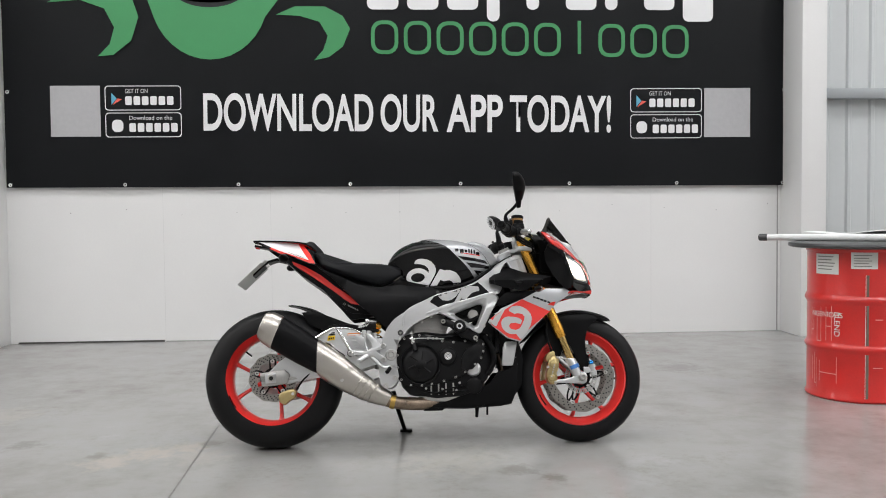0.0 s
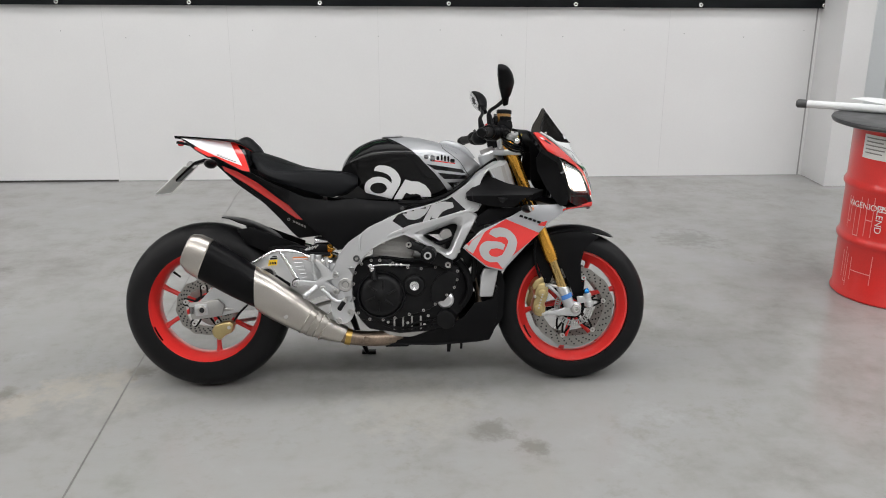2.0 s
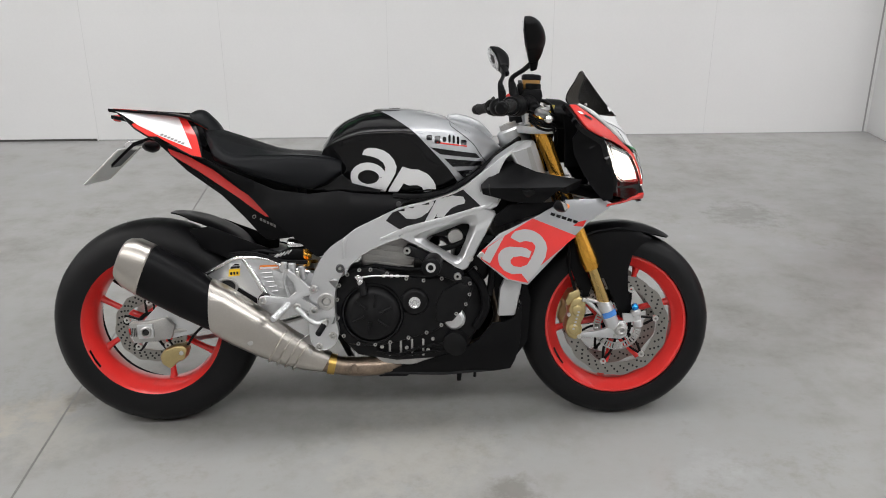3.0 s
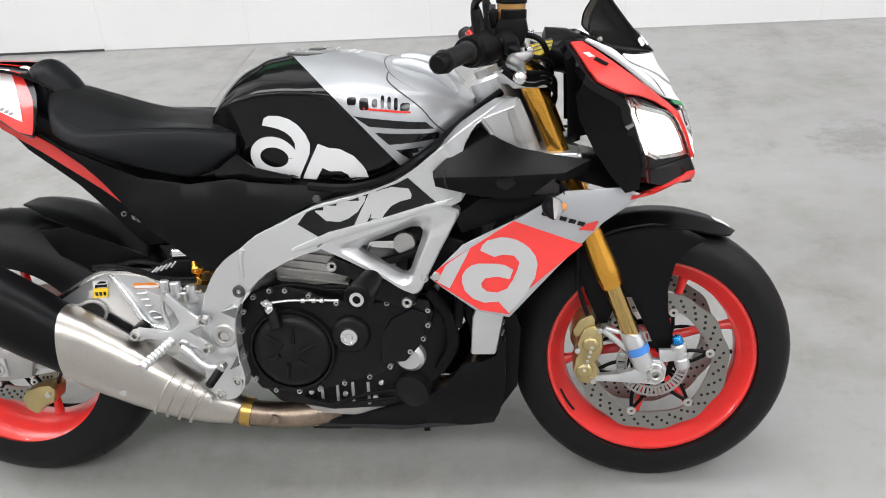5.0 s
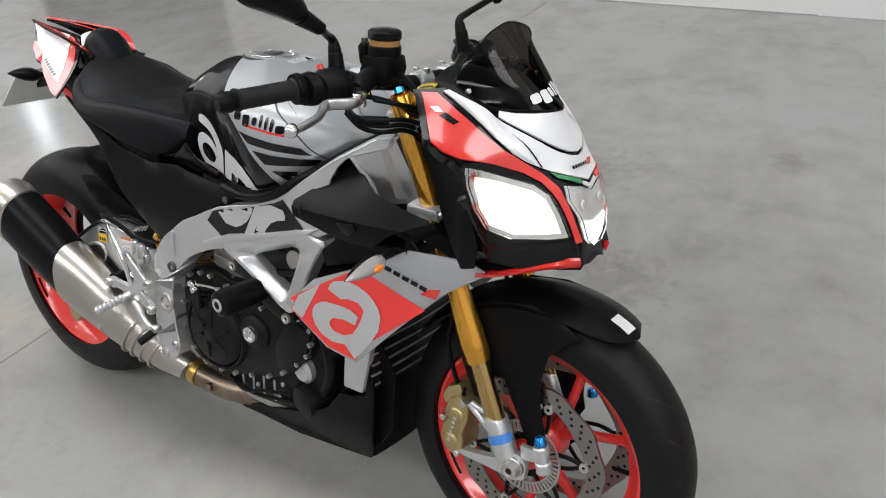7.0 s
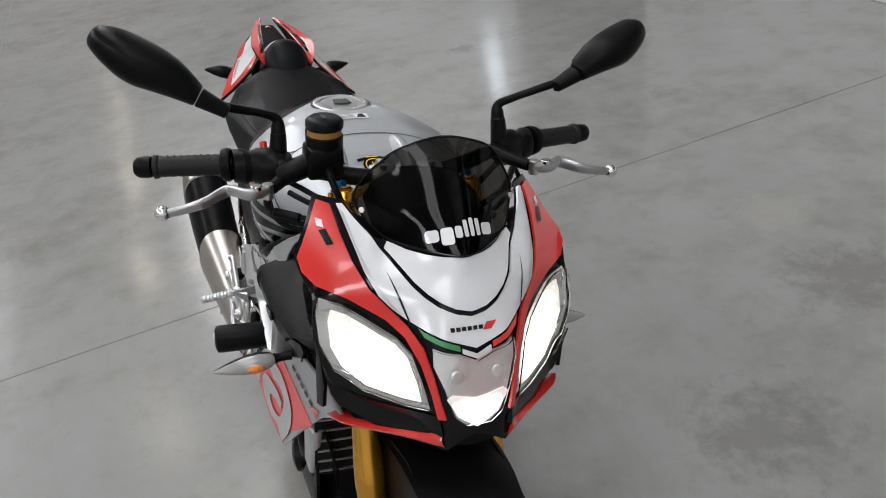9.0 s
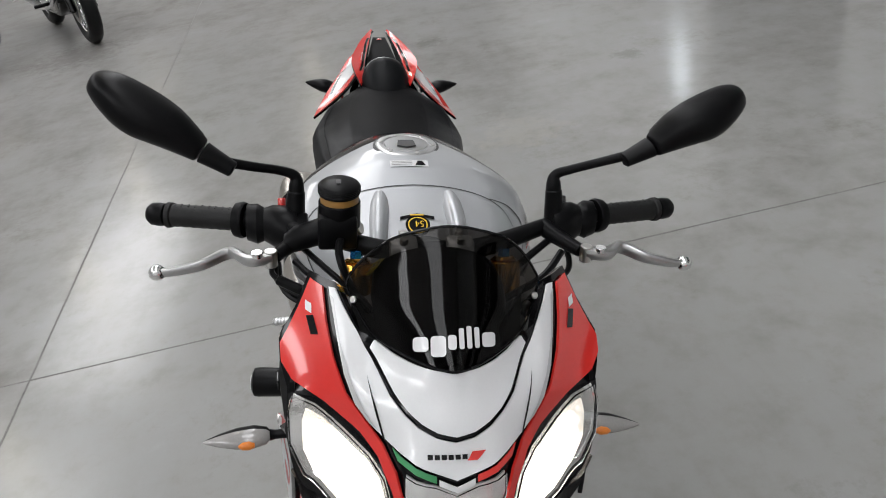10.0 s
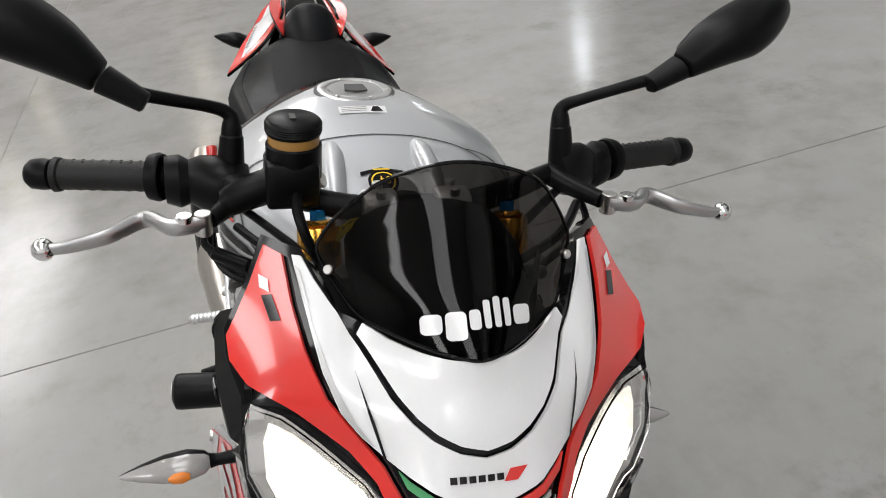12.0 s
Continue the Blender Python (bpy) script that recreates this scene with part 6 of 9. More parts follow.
# filler cap, label, ridge line, dished grooves, round badge
cap = bp("filler_cap", lathe([(0.056, -0.004), (0.056, 0.003), (0.052, 0.005), (0.044, 0.0045), (0.043, 0.0025), (0.040, 0.0025), (0.039, 0.005), (0.018, 0.006), (0, 0.006)], (0.757, 0.0, 0.9715), (0.02, 0, 1), 48), M_LEVER, None, "round alloy filler cap")
bp("cap_gap", lathe([(0.0565, 0.0), (0.0565, 0.0022), (0.0605, 0.0015), (0.0605, -0.002)], (0.757, 0.0, 0.9715), (0.02, 0, 1), 48), M_CARBON, cap, "dark gap ring")
bp("lock_flap", sheet([(-0.012, -0.014), (0.016, -0.017), (0.022, 0.0), (0.016, 0.017), (-0.012, 0.014)], lambda u, v: (0.757 + u, v, 0.9795), 0.002, 0, 0, (0, 0, 1)), M_CARBON, cap)
for k in range(6):
    a = radians(60 * k + 20)
    bp("cap_screw", rod((0.757 + 0.048 * math.cos(a), 0.048 * math.sin(a), 0.974), (0.757 + 0.048 * math.cos(a), 0.048 * math.sin(a), 0.978), 0.0035, n=8), M_BOLT, cap)
drape("warning_label", rect(0.832, -0.035, 0.852, 0.032), tank_tree, ABOVE[0], ABOVE[1], M_DECALWHITE, tank, 0.0012, 0.01, "white warning label")
for k in range(3):
    drape("label_line", rect(0.836 + 0.005 * k, -0.032, 0.8375 + 0.005 * k, 0.004), tank_tree, ABOVE[0], ABOVE[1], M_GREYTEXT, tank, 0.0018, 0.02)
drape("label_line", [(0.835, 0.014), (0.849, 0.009), (0.849, 0.027), (0.835, 0.022)], tank_tree, ABOVE[0], ABOVE[1], M_DECALBLACK, tank, 0.0018, 0.02)
ridge = [(0.985, -0.165), (0.94, -0.145), (0.915, -0.09), (0.905, 0.0), (0.915, 0.09), (0.94, 0.145), (0.985, 0.165)]
ridge = glide(ridge, 6)
drape("panel_gap", [(x - 0.0012, y) for x, y in ridge] + [(x + 0.0012, y) for x, y in ridge[::-1]], tank_tree, ABOVE[0], ABOVE[1], M_CARBON, tank, 0.0008, 0.02, "dark panel gap")
for s in (-1, 1):
    bm = tube([(0.925, 0.058 * s, 0.948), (0.96, 0.060 * s, 0.944), (1.01, 0.064 * s, 0.925), (1.05, 0.066 * s, 0.885)], [0.009, 0.015, 0.015, 0.012], 14)
    bp("tank_rib", bm, M_SILVER, tank, "raised silver rib", 80)
badge = drape("round_badge", [(1.0 + 0.019 * math.cos(a), 0.020 * math.sin(a)) for a in np.linspace(0, 2 * math.pi, 24, endpoint=False)], tank_tree, ABOVE[0], ABOVE[1], M_DECALBLACK, tank, 0.0015, 0.01, "round black and gold badge")
drape("badge_ring", ring_shape(1.0, 0.0, 0.0150, 0.0160, 0.0022, 0, 355, 30), tank_tree, ABOVE[0], ABOVE[1], M_YELLOW, tank, 0.0022, 0.01)
drape("badge_band", [(0.983, -0.028), (0.976, 0.0), (0.983, 0.028), (0.990, 0.028), (0.983, 0.0), (0.990, -0.028)], tank_tree, ABOVE[0], ABOVE[1], M_DECALBLACK, tank, 0.0018, 0.01)
drape("badge_bar", rect(0.9785, -0.011, 0.9815, 0.011), tank_tree, ABOVE[0], ABOVE[1], M_YELLOW, tank, 0.0024, 0.02)
num = text_mesh("54", 0.0155)
for v in num.verts:
    u_, w_ = v.co.x - 0.0099, v.co.y - 0.0048
    hit = tank_tree.ray_cast(Vector((1.0 + w_, -u_, 1.3)), Vector((0, 0, -1)))
    v.co = hit[0] + Vector((0, 0, 0.003)) if hit[0] else Vector((1.0 + w_, -u_, 0.94))
bp("badge_number", num, M_YELLOW, tank, "gold number")
# scoop panel joint on each flank
joint = glide([(0.927, 0.939), (0.929, 0.927), (0.946, 0.913), (0.966, 0.898), (0.994, 0.8735), (1.013, 0.845), (1.034, 0.819)], 3)
both_sides("panel_gap", [(x - 0.0011, z - 0.0006) for x, z in joint] + [(x + 0.0011, z + 0.0006) for x, z in joint[::-1]], M_CARBON, tank, 0.0008, 0.012, label="dark panel gap")
# gloss trim piece between seat and tank
for s in (-1, 1):
    bp("tank_skirt", (lambda b: b if s < 0 else flip_y(b))(sheet([(0.515, 0.743), (0.560, 0.758), (0.608, 0.788), (0.640, 0.760), (0.72, 0.742), (0.72, 0.728), (0.60, 0.735)], lambda x, z: (x, -0.124 - 0.12 * max(0, x - 0.56), z), 0.006, 0.02, 0.002, (0, -1, 0))), M_GLOSS, tank, "gloss black trim piece")
# black trim along the lower edge of the tank
for s in (-1, 1):
    bp("tank_trim", tube([(1.14, 0.06 * s, 0.885), (1.08, 0.105 * s, 0.848), (1.0, 0.182 * s, 0.790), (0.93, 0.193 * s, 0.748), (0.85, 0.184 * s, 0.726), (0.76, 0.165 * s, 0.726)], 0.008, 8), M_MATTE, tank, "black rubber trim")

# ---- seat and tail ----
SX = [0.190, 0.205, 0.235, 0.27, 0.30, 0.34, 0.39, 0.45, 0.51, 0.56, 0.605]
ST = [0.934, 0.928, 0.918, 0.907, 0.897, 0.882, 0.864, 0.852, 0.846, 0.844, 0.842]
SE = [0.915, 0.905, 0.884, 0.858, 0.848, 0.846, 0.846, 0.845, 0.8425, 0.836, 0.826]
SB = [0.905, 0.885, 0.834, 0.818, 0.806, 0.791, 0.774, 0.756, 0.744, 0.758, 0.784]
SW = [0.064, 0.096, 0.148, 0.170, 0.177, 0.176, 0.171, 0.165, 0.156, 0.144, 0.122]
rings = []
for i in range(46):
    x = 0.190 + (0.605 - 0.190) * i / 45
    t, e, b, w = (float(np.interp(x, SX, q)) for q in (ST, SE, SB, SW))
    half = glide([(0.90 * w, b), (0.985 * w, b + 0.010), (1.0 * w, b + 0.40 * (e - b)), (0.945 * w, e - 0.010), (0.875 * w, e - 0.0015), (0.83 * w, e + 0.002)], 3)[:-1]
    half += glide([(0.83 * w, e + 0.002), (0.58 * w, e + 0.52 * (t - e)), (0.30 * w, e + 0.88 * (t - e)), (0, t)], 4)
    rings.append([(x, -y, z) for y, z in half] + [(x, y, z) for y, z in half[-2::-1]])
bm = loft(rings)
for f in bm.faces:
    c = f.calc_center_median()
    if abs(c.y) < 0.085 and f.normal.z > 0.6:
        f.material_index = 1
seat = bp("seat", bm, [M_SEAT, M_SEATGRIP], None, "black stitched rider's seat", 50)
for s in (-1, 1):
    bp("seam_piping", tube([(x, s * 0.845 * float(np.interp(x, SX, SW)), float(np.interp(x, SX, SE)) + 0.0012) for x in (0.245, 0.27, 0.30, 0.34, 0.39, 0.45, 0.51, 0.56, 0.595)], 0.0014, 6), M_SEAT, seat)
pad = []
for t in np.linspace(0, 1, 12):
    x = 0.136 + 0.102 * t
    w = 0.062 * (1 - (2 * t - 0.9) ** 2 * 0.42) if t < 1 else 0.034
    top = 0.967 + 0.014 * math.sin(min(1, t * 1.5) * 3.1) - 0.056 * t ** 4
    pad.append([(x, w * math.copysign(abs(math.cos(a)) ** 0.8, math.cos(a)), 0.895 - 0.02 * t + (top - 0.895 + 0.02 * t) * max(0, math.sin(a)) ** 0.8 if math.sin(a) > 0 else 0.885 - 0.03 * t) for a in np.linspace(0, 2 * math.pi, 32, endpoint=False)])
bp("seat_hump", loft(pad), M_SEAT, None, "black padded seat hump", 60)


def tail_y(x, z):
    top = 0.9765 - 0.07 * x
    low = float(np.interp(x, [-0.098, -0.062, -0.011, 0.041, 0.066, 0.174, 0.212], [0.975, 0.960, 0.930, 0.902, 0.898, 0.852, 0.842]))
    hi = float(np.interp(x, [-0.098, 0.0, 0.15, 0.22], [-0.020, -0.042, -0.056, -0.060]))
    lo = float(np.interp(x, [-0.098, 0.0, 0.06, 0.12, 0.21], [-0.022, -0.092, -0.120, -0.146, -0.176]))
    return hi + (lo - hi) * min(1, max(0, (top - z) / (top - low))) ** 1.6


tailp = [(-0.098, 0.983), (-0.041, 0.980), (0.118, 0.970), (0.150, 0.966), (0.180, 0.915), (0.212, 0.842), (0.174, 0.852), (0.066, 0.902), (0.041, 0.902), (-0.011, 0.930), (-0.062, 0.966)]
whitep = [(-0.085, 0.979), (-0.040, 0.9755), (0.112, 0.9655), (0.140, 0.918), (0.174, 0.868), (0.120, 0.888), (0.059, 0.911), (0.002, 0.936), (-0.056, 0.9675)]
redp = [(-0.020, 0.940), (0.108, 0.9645), (0.136, 0.9585), (0.175, 0.907), (0.208, 0.845), (0.177, 0.851), (0.066, 0.904), (0.041, 0.904), (-0.011, 0.932)]
for s in (-1, 1):
    pick = (lambda b: b) if s < 0 else flip_y
    tp = bp("tail_panel", pick(sheet(tailp, lambda x, z: (x, tail_y(x, z), z), 0.005, 0.012, 0.0, (0, -1, 0.2))), M_GLOSS, None, "white and red tail panel with black edge")
    bp("red_border", pick(sheet(redp, lambda x, z: (x, tail_y(x, z) - 0.0015, z), 0.001, 0.012, 0.0, (0, -1, 0.2))), M_RED, tp, "red border")
    bp("white_field", pick(sheet(whitep, lambda x, z: (x, tail_y(x, z) - 0.003, z), 0.001, 0.012, 0.0, (0, -1, 0.2))), M_WHITE, tp, "white field")
    for k in range(7):
        u = 0.075 + 0.011 * k
        bp("name_bar", pick(sheet(rect(u, 0.906 - 0.0042 * k, u + 0.008, 0.911 - 0.0042 * k), lambda x, z: (x, tail_y(x, z) - 0.0042, z), 0, 0, 0, (0, -1, 0))), M_GREYTEXT, tp, smooth=0)
    t_out = glide([(-0.105, -0.022, 0.985), (-0.05, -0.040, 0.981), (0.0, -0.055, 0.977), (0.08, -0.073, 0.970), (0.135, -0.081, 0.962), (0.175, -0.074, 0.945), (0.205, -0.062, 0.925)], 4)
    t_in = glide([(-0.103, -0.018, 0.985), (-0.05, -0.026, 0.982), (-0.01, -0.031, 0.978), (0.06, -0.040, 0.969), (0.12, -0.047, 0.957), (0.17, -0.053, 0.940), (0.203, -0.058, 0.924)], 4)
    t_low = [(p[0], p[1], p[2] - 0.010 - 0.17 * max(0, p[0] + 0.09)) for p in t_in]
    bm = bmesh.new()
    edge = [[bm.verts.new(Vector(p) + Vector((0, 0, dz))) for p in row] for row, dz in ((t_out, -0.006), (t_out, 0.001), ([tuple((Vector(a) + Vector(b)) / 2) for a, b in zip(t_out, t_in)], 0.000), (t_in, -0.003), (t_low, 0.0))]
    for A, B in zip(edge, edge[1:]):
        for k in range(len(A) - 1):
            bm.faces.new((A[k], A[k + 1], B[k + 1], B[k])).material_index = 0 if A is edge[1] or A is edge[2] else 1
    bmesh.ops.recalc_face_normals(bm, faces=bm.faces)
    bmesh.ops.solidify(bm, geom=bm.faces[:], thickness=0.003)
    bp("tail_top", pick(bm), [M_RED, M_GLOSS], None, "red upper tail spar", 40)
    bp("tail_strip", pick(sheet([(0.092, 0.868), (0.150, 0.845), (0.225, 0.802), (0.30, 0.743), (0.372, 0.694), (0.428, 0.659), (0.428, 0.654), (0.372, 0.662), (0.339, 0.684), (0.296, 0.718), (0.236, 0.760), (0.182, 0.798), (0.101, 0.849)], lambda x, z: (x, -0.106, z), 0.006, 0.04, 0.001, (0, -1, 0))), M_RED, None, "red strip along the subframe")
    bp("side_cover", pick(sheet([(0.205, 0.842), (0.257, 0.812), (0.33, 0.780), (0.406, 0.747), (0.51, 0.733), (0.60, 0.742), (0.64, 0.735), (0.768, 0.726), (0.825, 0.722), (0.74, 0.682), (0.653, 0.632), (0.60, 0.590), (0.545, 0.548), (0.528, 0.545), (0.465, 0.605), (0.413, 0.648), (0.35, 0.715), (0.29, 0.775)], lambda x, z: (x, -0.148 - 0.04 * max(0, x - 0.45) - 0.02 * math.sin(min(1, max(0, (z - 0.54) / 0.2)) * 3.1), z), 0.008, 0.035, 0.003, (0, -1, 0))), M_MATTE, None, "matte black side cover")
    bp("cover_screw", pick(rod((0.775, -0.176, 0.702), (0.775, -0.168, 0.702), 0.008, n=12)), M_CARBON)
    bp("cover_screw", pick(rod((0.553, -0.158, 0.575), (0.553, -0.145, 0.575), 0.008, n=12)), M_CARBON)
    sg = bp("subframe_guard", pick(sheet([(0.09, 0.862), (0.12, 0.846), (0.21, 0.785), (0.30, 0.715), (0.345, 0.665), (0.43, 0.65), (0.50, 0.62), (0.473, 0.602), (0.44, 0.595), (0.375, 0.588), (0.348, 0.612), (0.306, 0.661), (0.243, 0.726), (0.176, 0.796), (0.12, 0.835)], lambda x, z: (x, -0.096, z), 0.01, 0.05, 0.002, (0, -1, 0))), M_MATTE, None, "matte black subframe guard")
    bp("maker_mark", pick(lathe([(0.0035, -0.109), (0.0055, -0.1095), (0.0055, -0.104)], (0.339, 0, 0.662), (0, 1, 0), 20)), M_GREYTEXT, sg, "plain pale ring")
    for k in range(5):
        u, v = 0.3558 + 0.0100 * k, 0.6549 - 0.0049 * k
        bp("maker_mark", pick(sheet([(u, v - 0.004), (u + 0.0070, v - 0.004 - 0.0034), (u + 0.0070, v + 0.004 - 0.0034), (u, v + 0.004)], lambda x, z: (x, -0.109, z), 0.001, 0, 0, (0, -1, 0))), M_GREYTEXT, sg, "plain pale bar")
bp("tail_tray", sheet([(-0.098, -0.017), (0.0, -0.032), (0.06, -0.042), (0.13, -0.052), (0.19, -0.060), (0.19, 0.060), (0.13, 0.052), (0.06, 0.042), (0.0, 0.032), (-0.098, 0.017)], lambda x, y: (x, y, 0.966 - 0.20 * max(0, x + 0.1)), 0.010, 0.03, 0, (0, 0, 1)), M_MATTE, None, "black tail tray")
bp("hump_cowl", loft([[(0.112 + 0.016 * k, (0.058 + 0.003 * k) * math.cos(a), 0.90 + (0.068 - 0.012 * k) * max(0, math.sin(a)) - 0.02 * (math.sin(a) < 0)) for a in np.linspace(0, 2 * math.pi, 24, endpoint=False)] for k in range(3)]), M_WHITE, None, "white cowl behind the hump", 60)
bp("tail_light", lathe([(0.0, 0.0), (0.008, 0.001), (0.010, 0.006), (0.010, 0.02)], (-0.097, 0, 0.957), (1, 0, -0.1), 18), M_RED, None, "red tail light")
bp("undertail", loft([[(x, -w, z), (x, w, z), (x, w, z + h), (x, -w, z + h)] for x, w, z, h in ((0.035, 0.04, 0.888, 0.014), (0.06, 0.06, 0.872, 0.045), (0.14, 0.085, 0.80, 0.09), (0.28, 0.10, 0.70, 0.12), (0.36, 0.10, 0.62, 0.16), (0.47, 0.10, 0.61, 0.16))]), M_MATTE, None, "black undertail", 25)
hang = bp("plate_hanger", loft([[(x, -w, z), (x, w, z), (x, w, z + 0.012), (x, -w, z + 0.012)] for x, w, z in ((0.05, 0.03, 0.875), (0.01, 0.032, 0.885), (-0.03, 0.036, 0.872), (-0.10, 0.04, 0.808))]), M_MATTE, None, "black number plate hanger", 25)
plate = bp("number_plate", sheet(rect(-0.112, -0.076, 0.112, 0.076, 0.01), lambda y, v: (-0.108 + v * 0.72, y, 0.815 + v * 0.69), 0.003, 0, 0, (-1, 0, 0.5)), M_PLATE, None, "pale number plate with plain bars")
for r_ in range(2):
    for k in range(3):
        bp("plate_bar", sheet(rect(-0.085 + 0.06 * k, -0.058 + 0.06 * r_, -0.045 + 0.06 * k, -0.012 + 0.06 * r_), lambda y, v: (-0.1095 + v * 0.72 - 0.0012, y, 0.815 + v * 0.69 + 0.001), 0, 0, 0, (-1, 0, 0.5)), M_GREYTEXT, plate, smooth=0)
bp("plate_lamp", rod((-0.045, -0.032, 0.873), (-0.045, 0.032, 0.873), 0.014, n=14), M_CHROME, hang, "small plate lamp")


def indicator(name, base, tip, m_shell, m_lens, label):
    for s in (-1, 1):
        b, t = Vector((base[0], base[1] * -s, base[2])), Vector((tip[0], tip[1] * -s, tip[2]))
        d = (t - b).normalized()
        st = b + (t - b) * 0.22
        ind = bp(name, tube([b, b + (t - b) * 0.15, st], [0.008, 0.007, 0.009], 10), M_MATTE, None, label)
        u = Vector((0, 0, 1))
        f = Vector((1, 0, 0))
        rr = [[st + (t - st) * q + u * (w * (0.62 if m_lens else 0.72) * math.cos(a)) + f * (w * (0.85 if m_lens else 1.0) * math.sin(a)) for a in np.linspace(0, 2 * math.pi, 18, endpoint=False)] for q, w in ((0, 0.010), (0.06, 0.018), (0.25, 0.024), (0.5, 0.022), (0.75, 0.014), (0.93, 0.006), (1.0, 0.002))]
        bm = loft(rr)
        for face in bm.faces:
            face.material_index = 1 if m_lens and face.normal.dot(f) < 0.1 else 0
        bp("shell", bm, [m_shell, M_MATTE], ind)
        if m_lens:
            bp("bulb", loft([[st + (t - st) * q + f * 0.0185 + u * (w * math.cos(a)) + f * (w * math.sin(a)) for a in np.linspace(0, 2 * math.pi, 12, endpoint=False)] for q, w in ((0.22, 0.004), (0.3, 0.007), (0.4, 0.006), (0.46, 0.002))]), m_lens, ind, "orange bulb")


M_PALELENS = mat("pale_clear_lens", (0.34, 0.33, 0.32), 0.12, 0.0, 0.1, 30, 300, 0.02, coat=0.6)
indicator("front_indicator", (1.235, -0.205, 0.705), (1.237, -0.328, 0.695), M_PALELENS, M_ORANGE, "clear front indicator on a short stalk")
indicator("rear_indicator", (0.06, -0.10, 0.868), (0.055, -0.196, 0.884), M_MATTE, None, "dark slim rear indicator")

# ---- frame ----
def spar_y(x, z):
    return -0.192 + 0.52 * max(0, x - 1.04) + 0.10 * max(0, 0.62 - x)


def spar(poly, lift=0.0, thick=0.045, step=0.035, bevel=0.006):
    return sheet(poly, lambda x, z: (x, spar_y(x, z) - lift, z), thick, step, bevel, (0, -1, 0))


main = [(1.172, 0.880), (1.150, 0.878), (1.128, 0.866), (1.073, 0.832), (1.01, 0.785), (0.94, 0.738), (0.85, 0.708), (0.775, 0.690), (0.70, 0.655), (0.650, 0.632), (0.615, 0.605), (0.575, 0.578), (0.540, 0.535), (0.512, 0.470), (0.505, 0.400), (0.503, 0.315), (0.515, 0.280), (0.545, 0.268), (0.575, 0.285), (0.588, 0.320), (0.580, 0.36), (0.578, 0.400), (0.580, 0.44), (0.592, 0.480), (0.615, 0.512), (0.66, 0.555), (0.735, 0.592), (0.83, 0.620), (0.92, 0.650), (1.00, 0.674), (1.06, 0.695), (1.074, 0.735), (1.062, 0.778), (1.083, 0.826), (1.108, 0.848), (1.165, 0.864)]
# cast triangle below the spar: outline, edge of the chamfer, opening
TRI_OUT = [(0.764, 0.612), (0.87, 0.646), (1.002, 0.693), (1.033, 0.688), (1.062, 0.676), (1.048, 0.651), (1.02, 0.601), (0.999, 0.561), (0.975, 0.514), (0.962, 0.506), (0.938, 0.517), (0.902, 0.542), (0.822, 0.585), (0.800, 0.595)]
TRI_MID = [(0.818, 0.607), (0.837, 0.617), (0.979, 0.669), (1.000, 0.668), (1.004, 0.655), (1.0, 0.634), (0.976, 0.578), (0.957, 0.536), (0.943, 0.527), (0.929, 0.532), (0.826, 0.595)]
TRI_HOLE = [(0.852, 0.599), (0.860, 0.605), (0.960, 0.642), (0.978, 0.642), (0.983, 0.634), (0.98, 0.62), (0.953, 0.551), (0.945, 0.543), (0.934, 0.546), (0.862, 0.589)]


def star(poly, c, n=96):
    """Points where rays from c meet the outline."""
    out = []
    for k in range(n):
        a = 2 * math.pi * k / n
        d, far = Vector((math.cos(a), math.sin(a))), 0.0
        for p, q in zip(poly, poly[1:] + poly[:1]):
            e, w = Vector(q) - Vector(p), Vector(p) - c
            den = d.x * e.y - d.y * e.x
            if abs(den) > 1e-9:
                r, u = (w.x * e.y - w.y * e.x) / den, (w.x * d.y - w.y * d.x) / den
                if r > 0 and -1e-6 <= u <= 1 + 1e-6:
                    far = max(far, r)
        out.append(c + d * far)
    return out


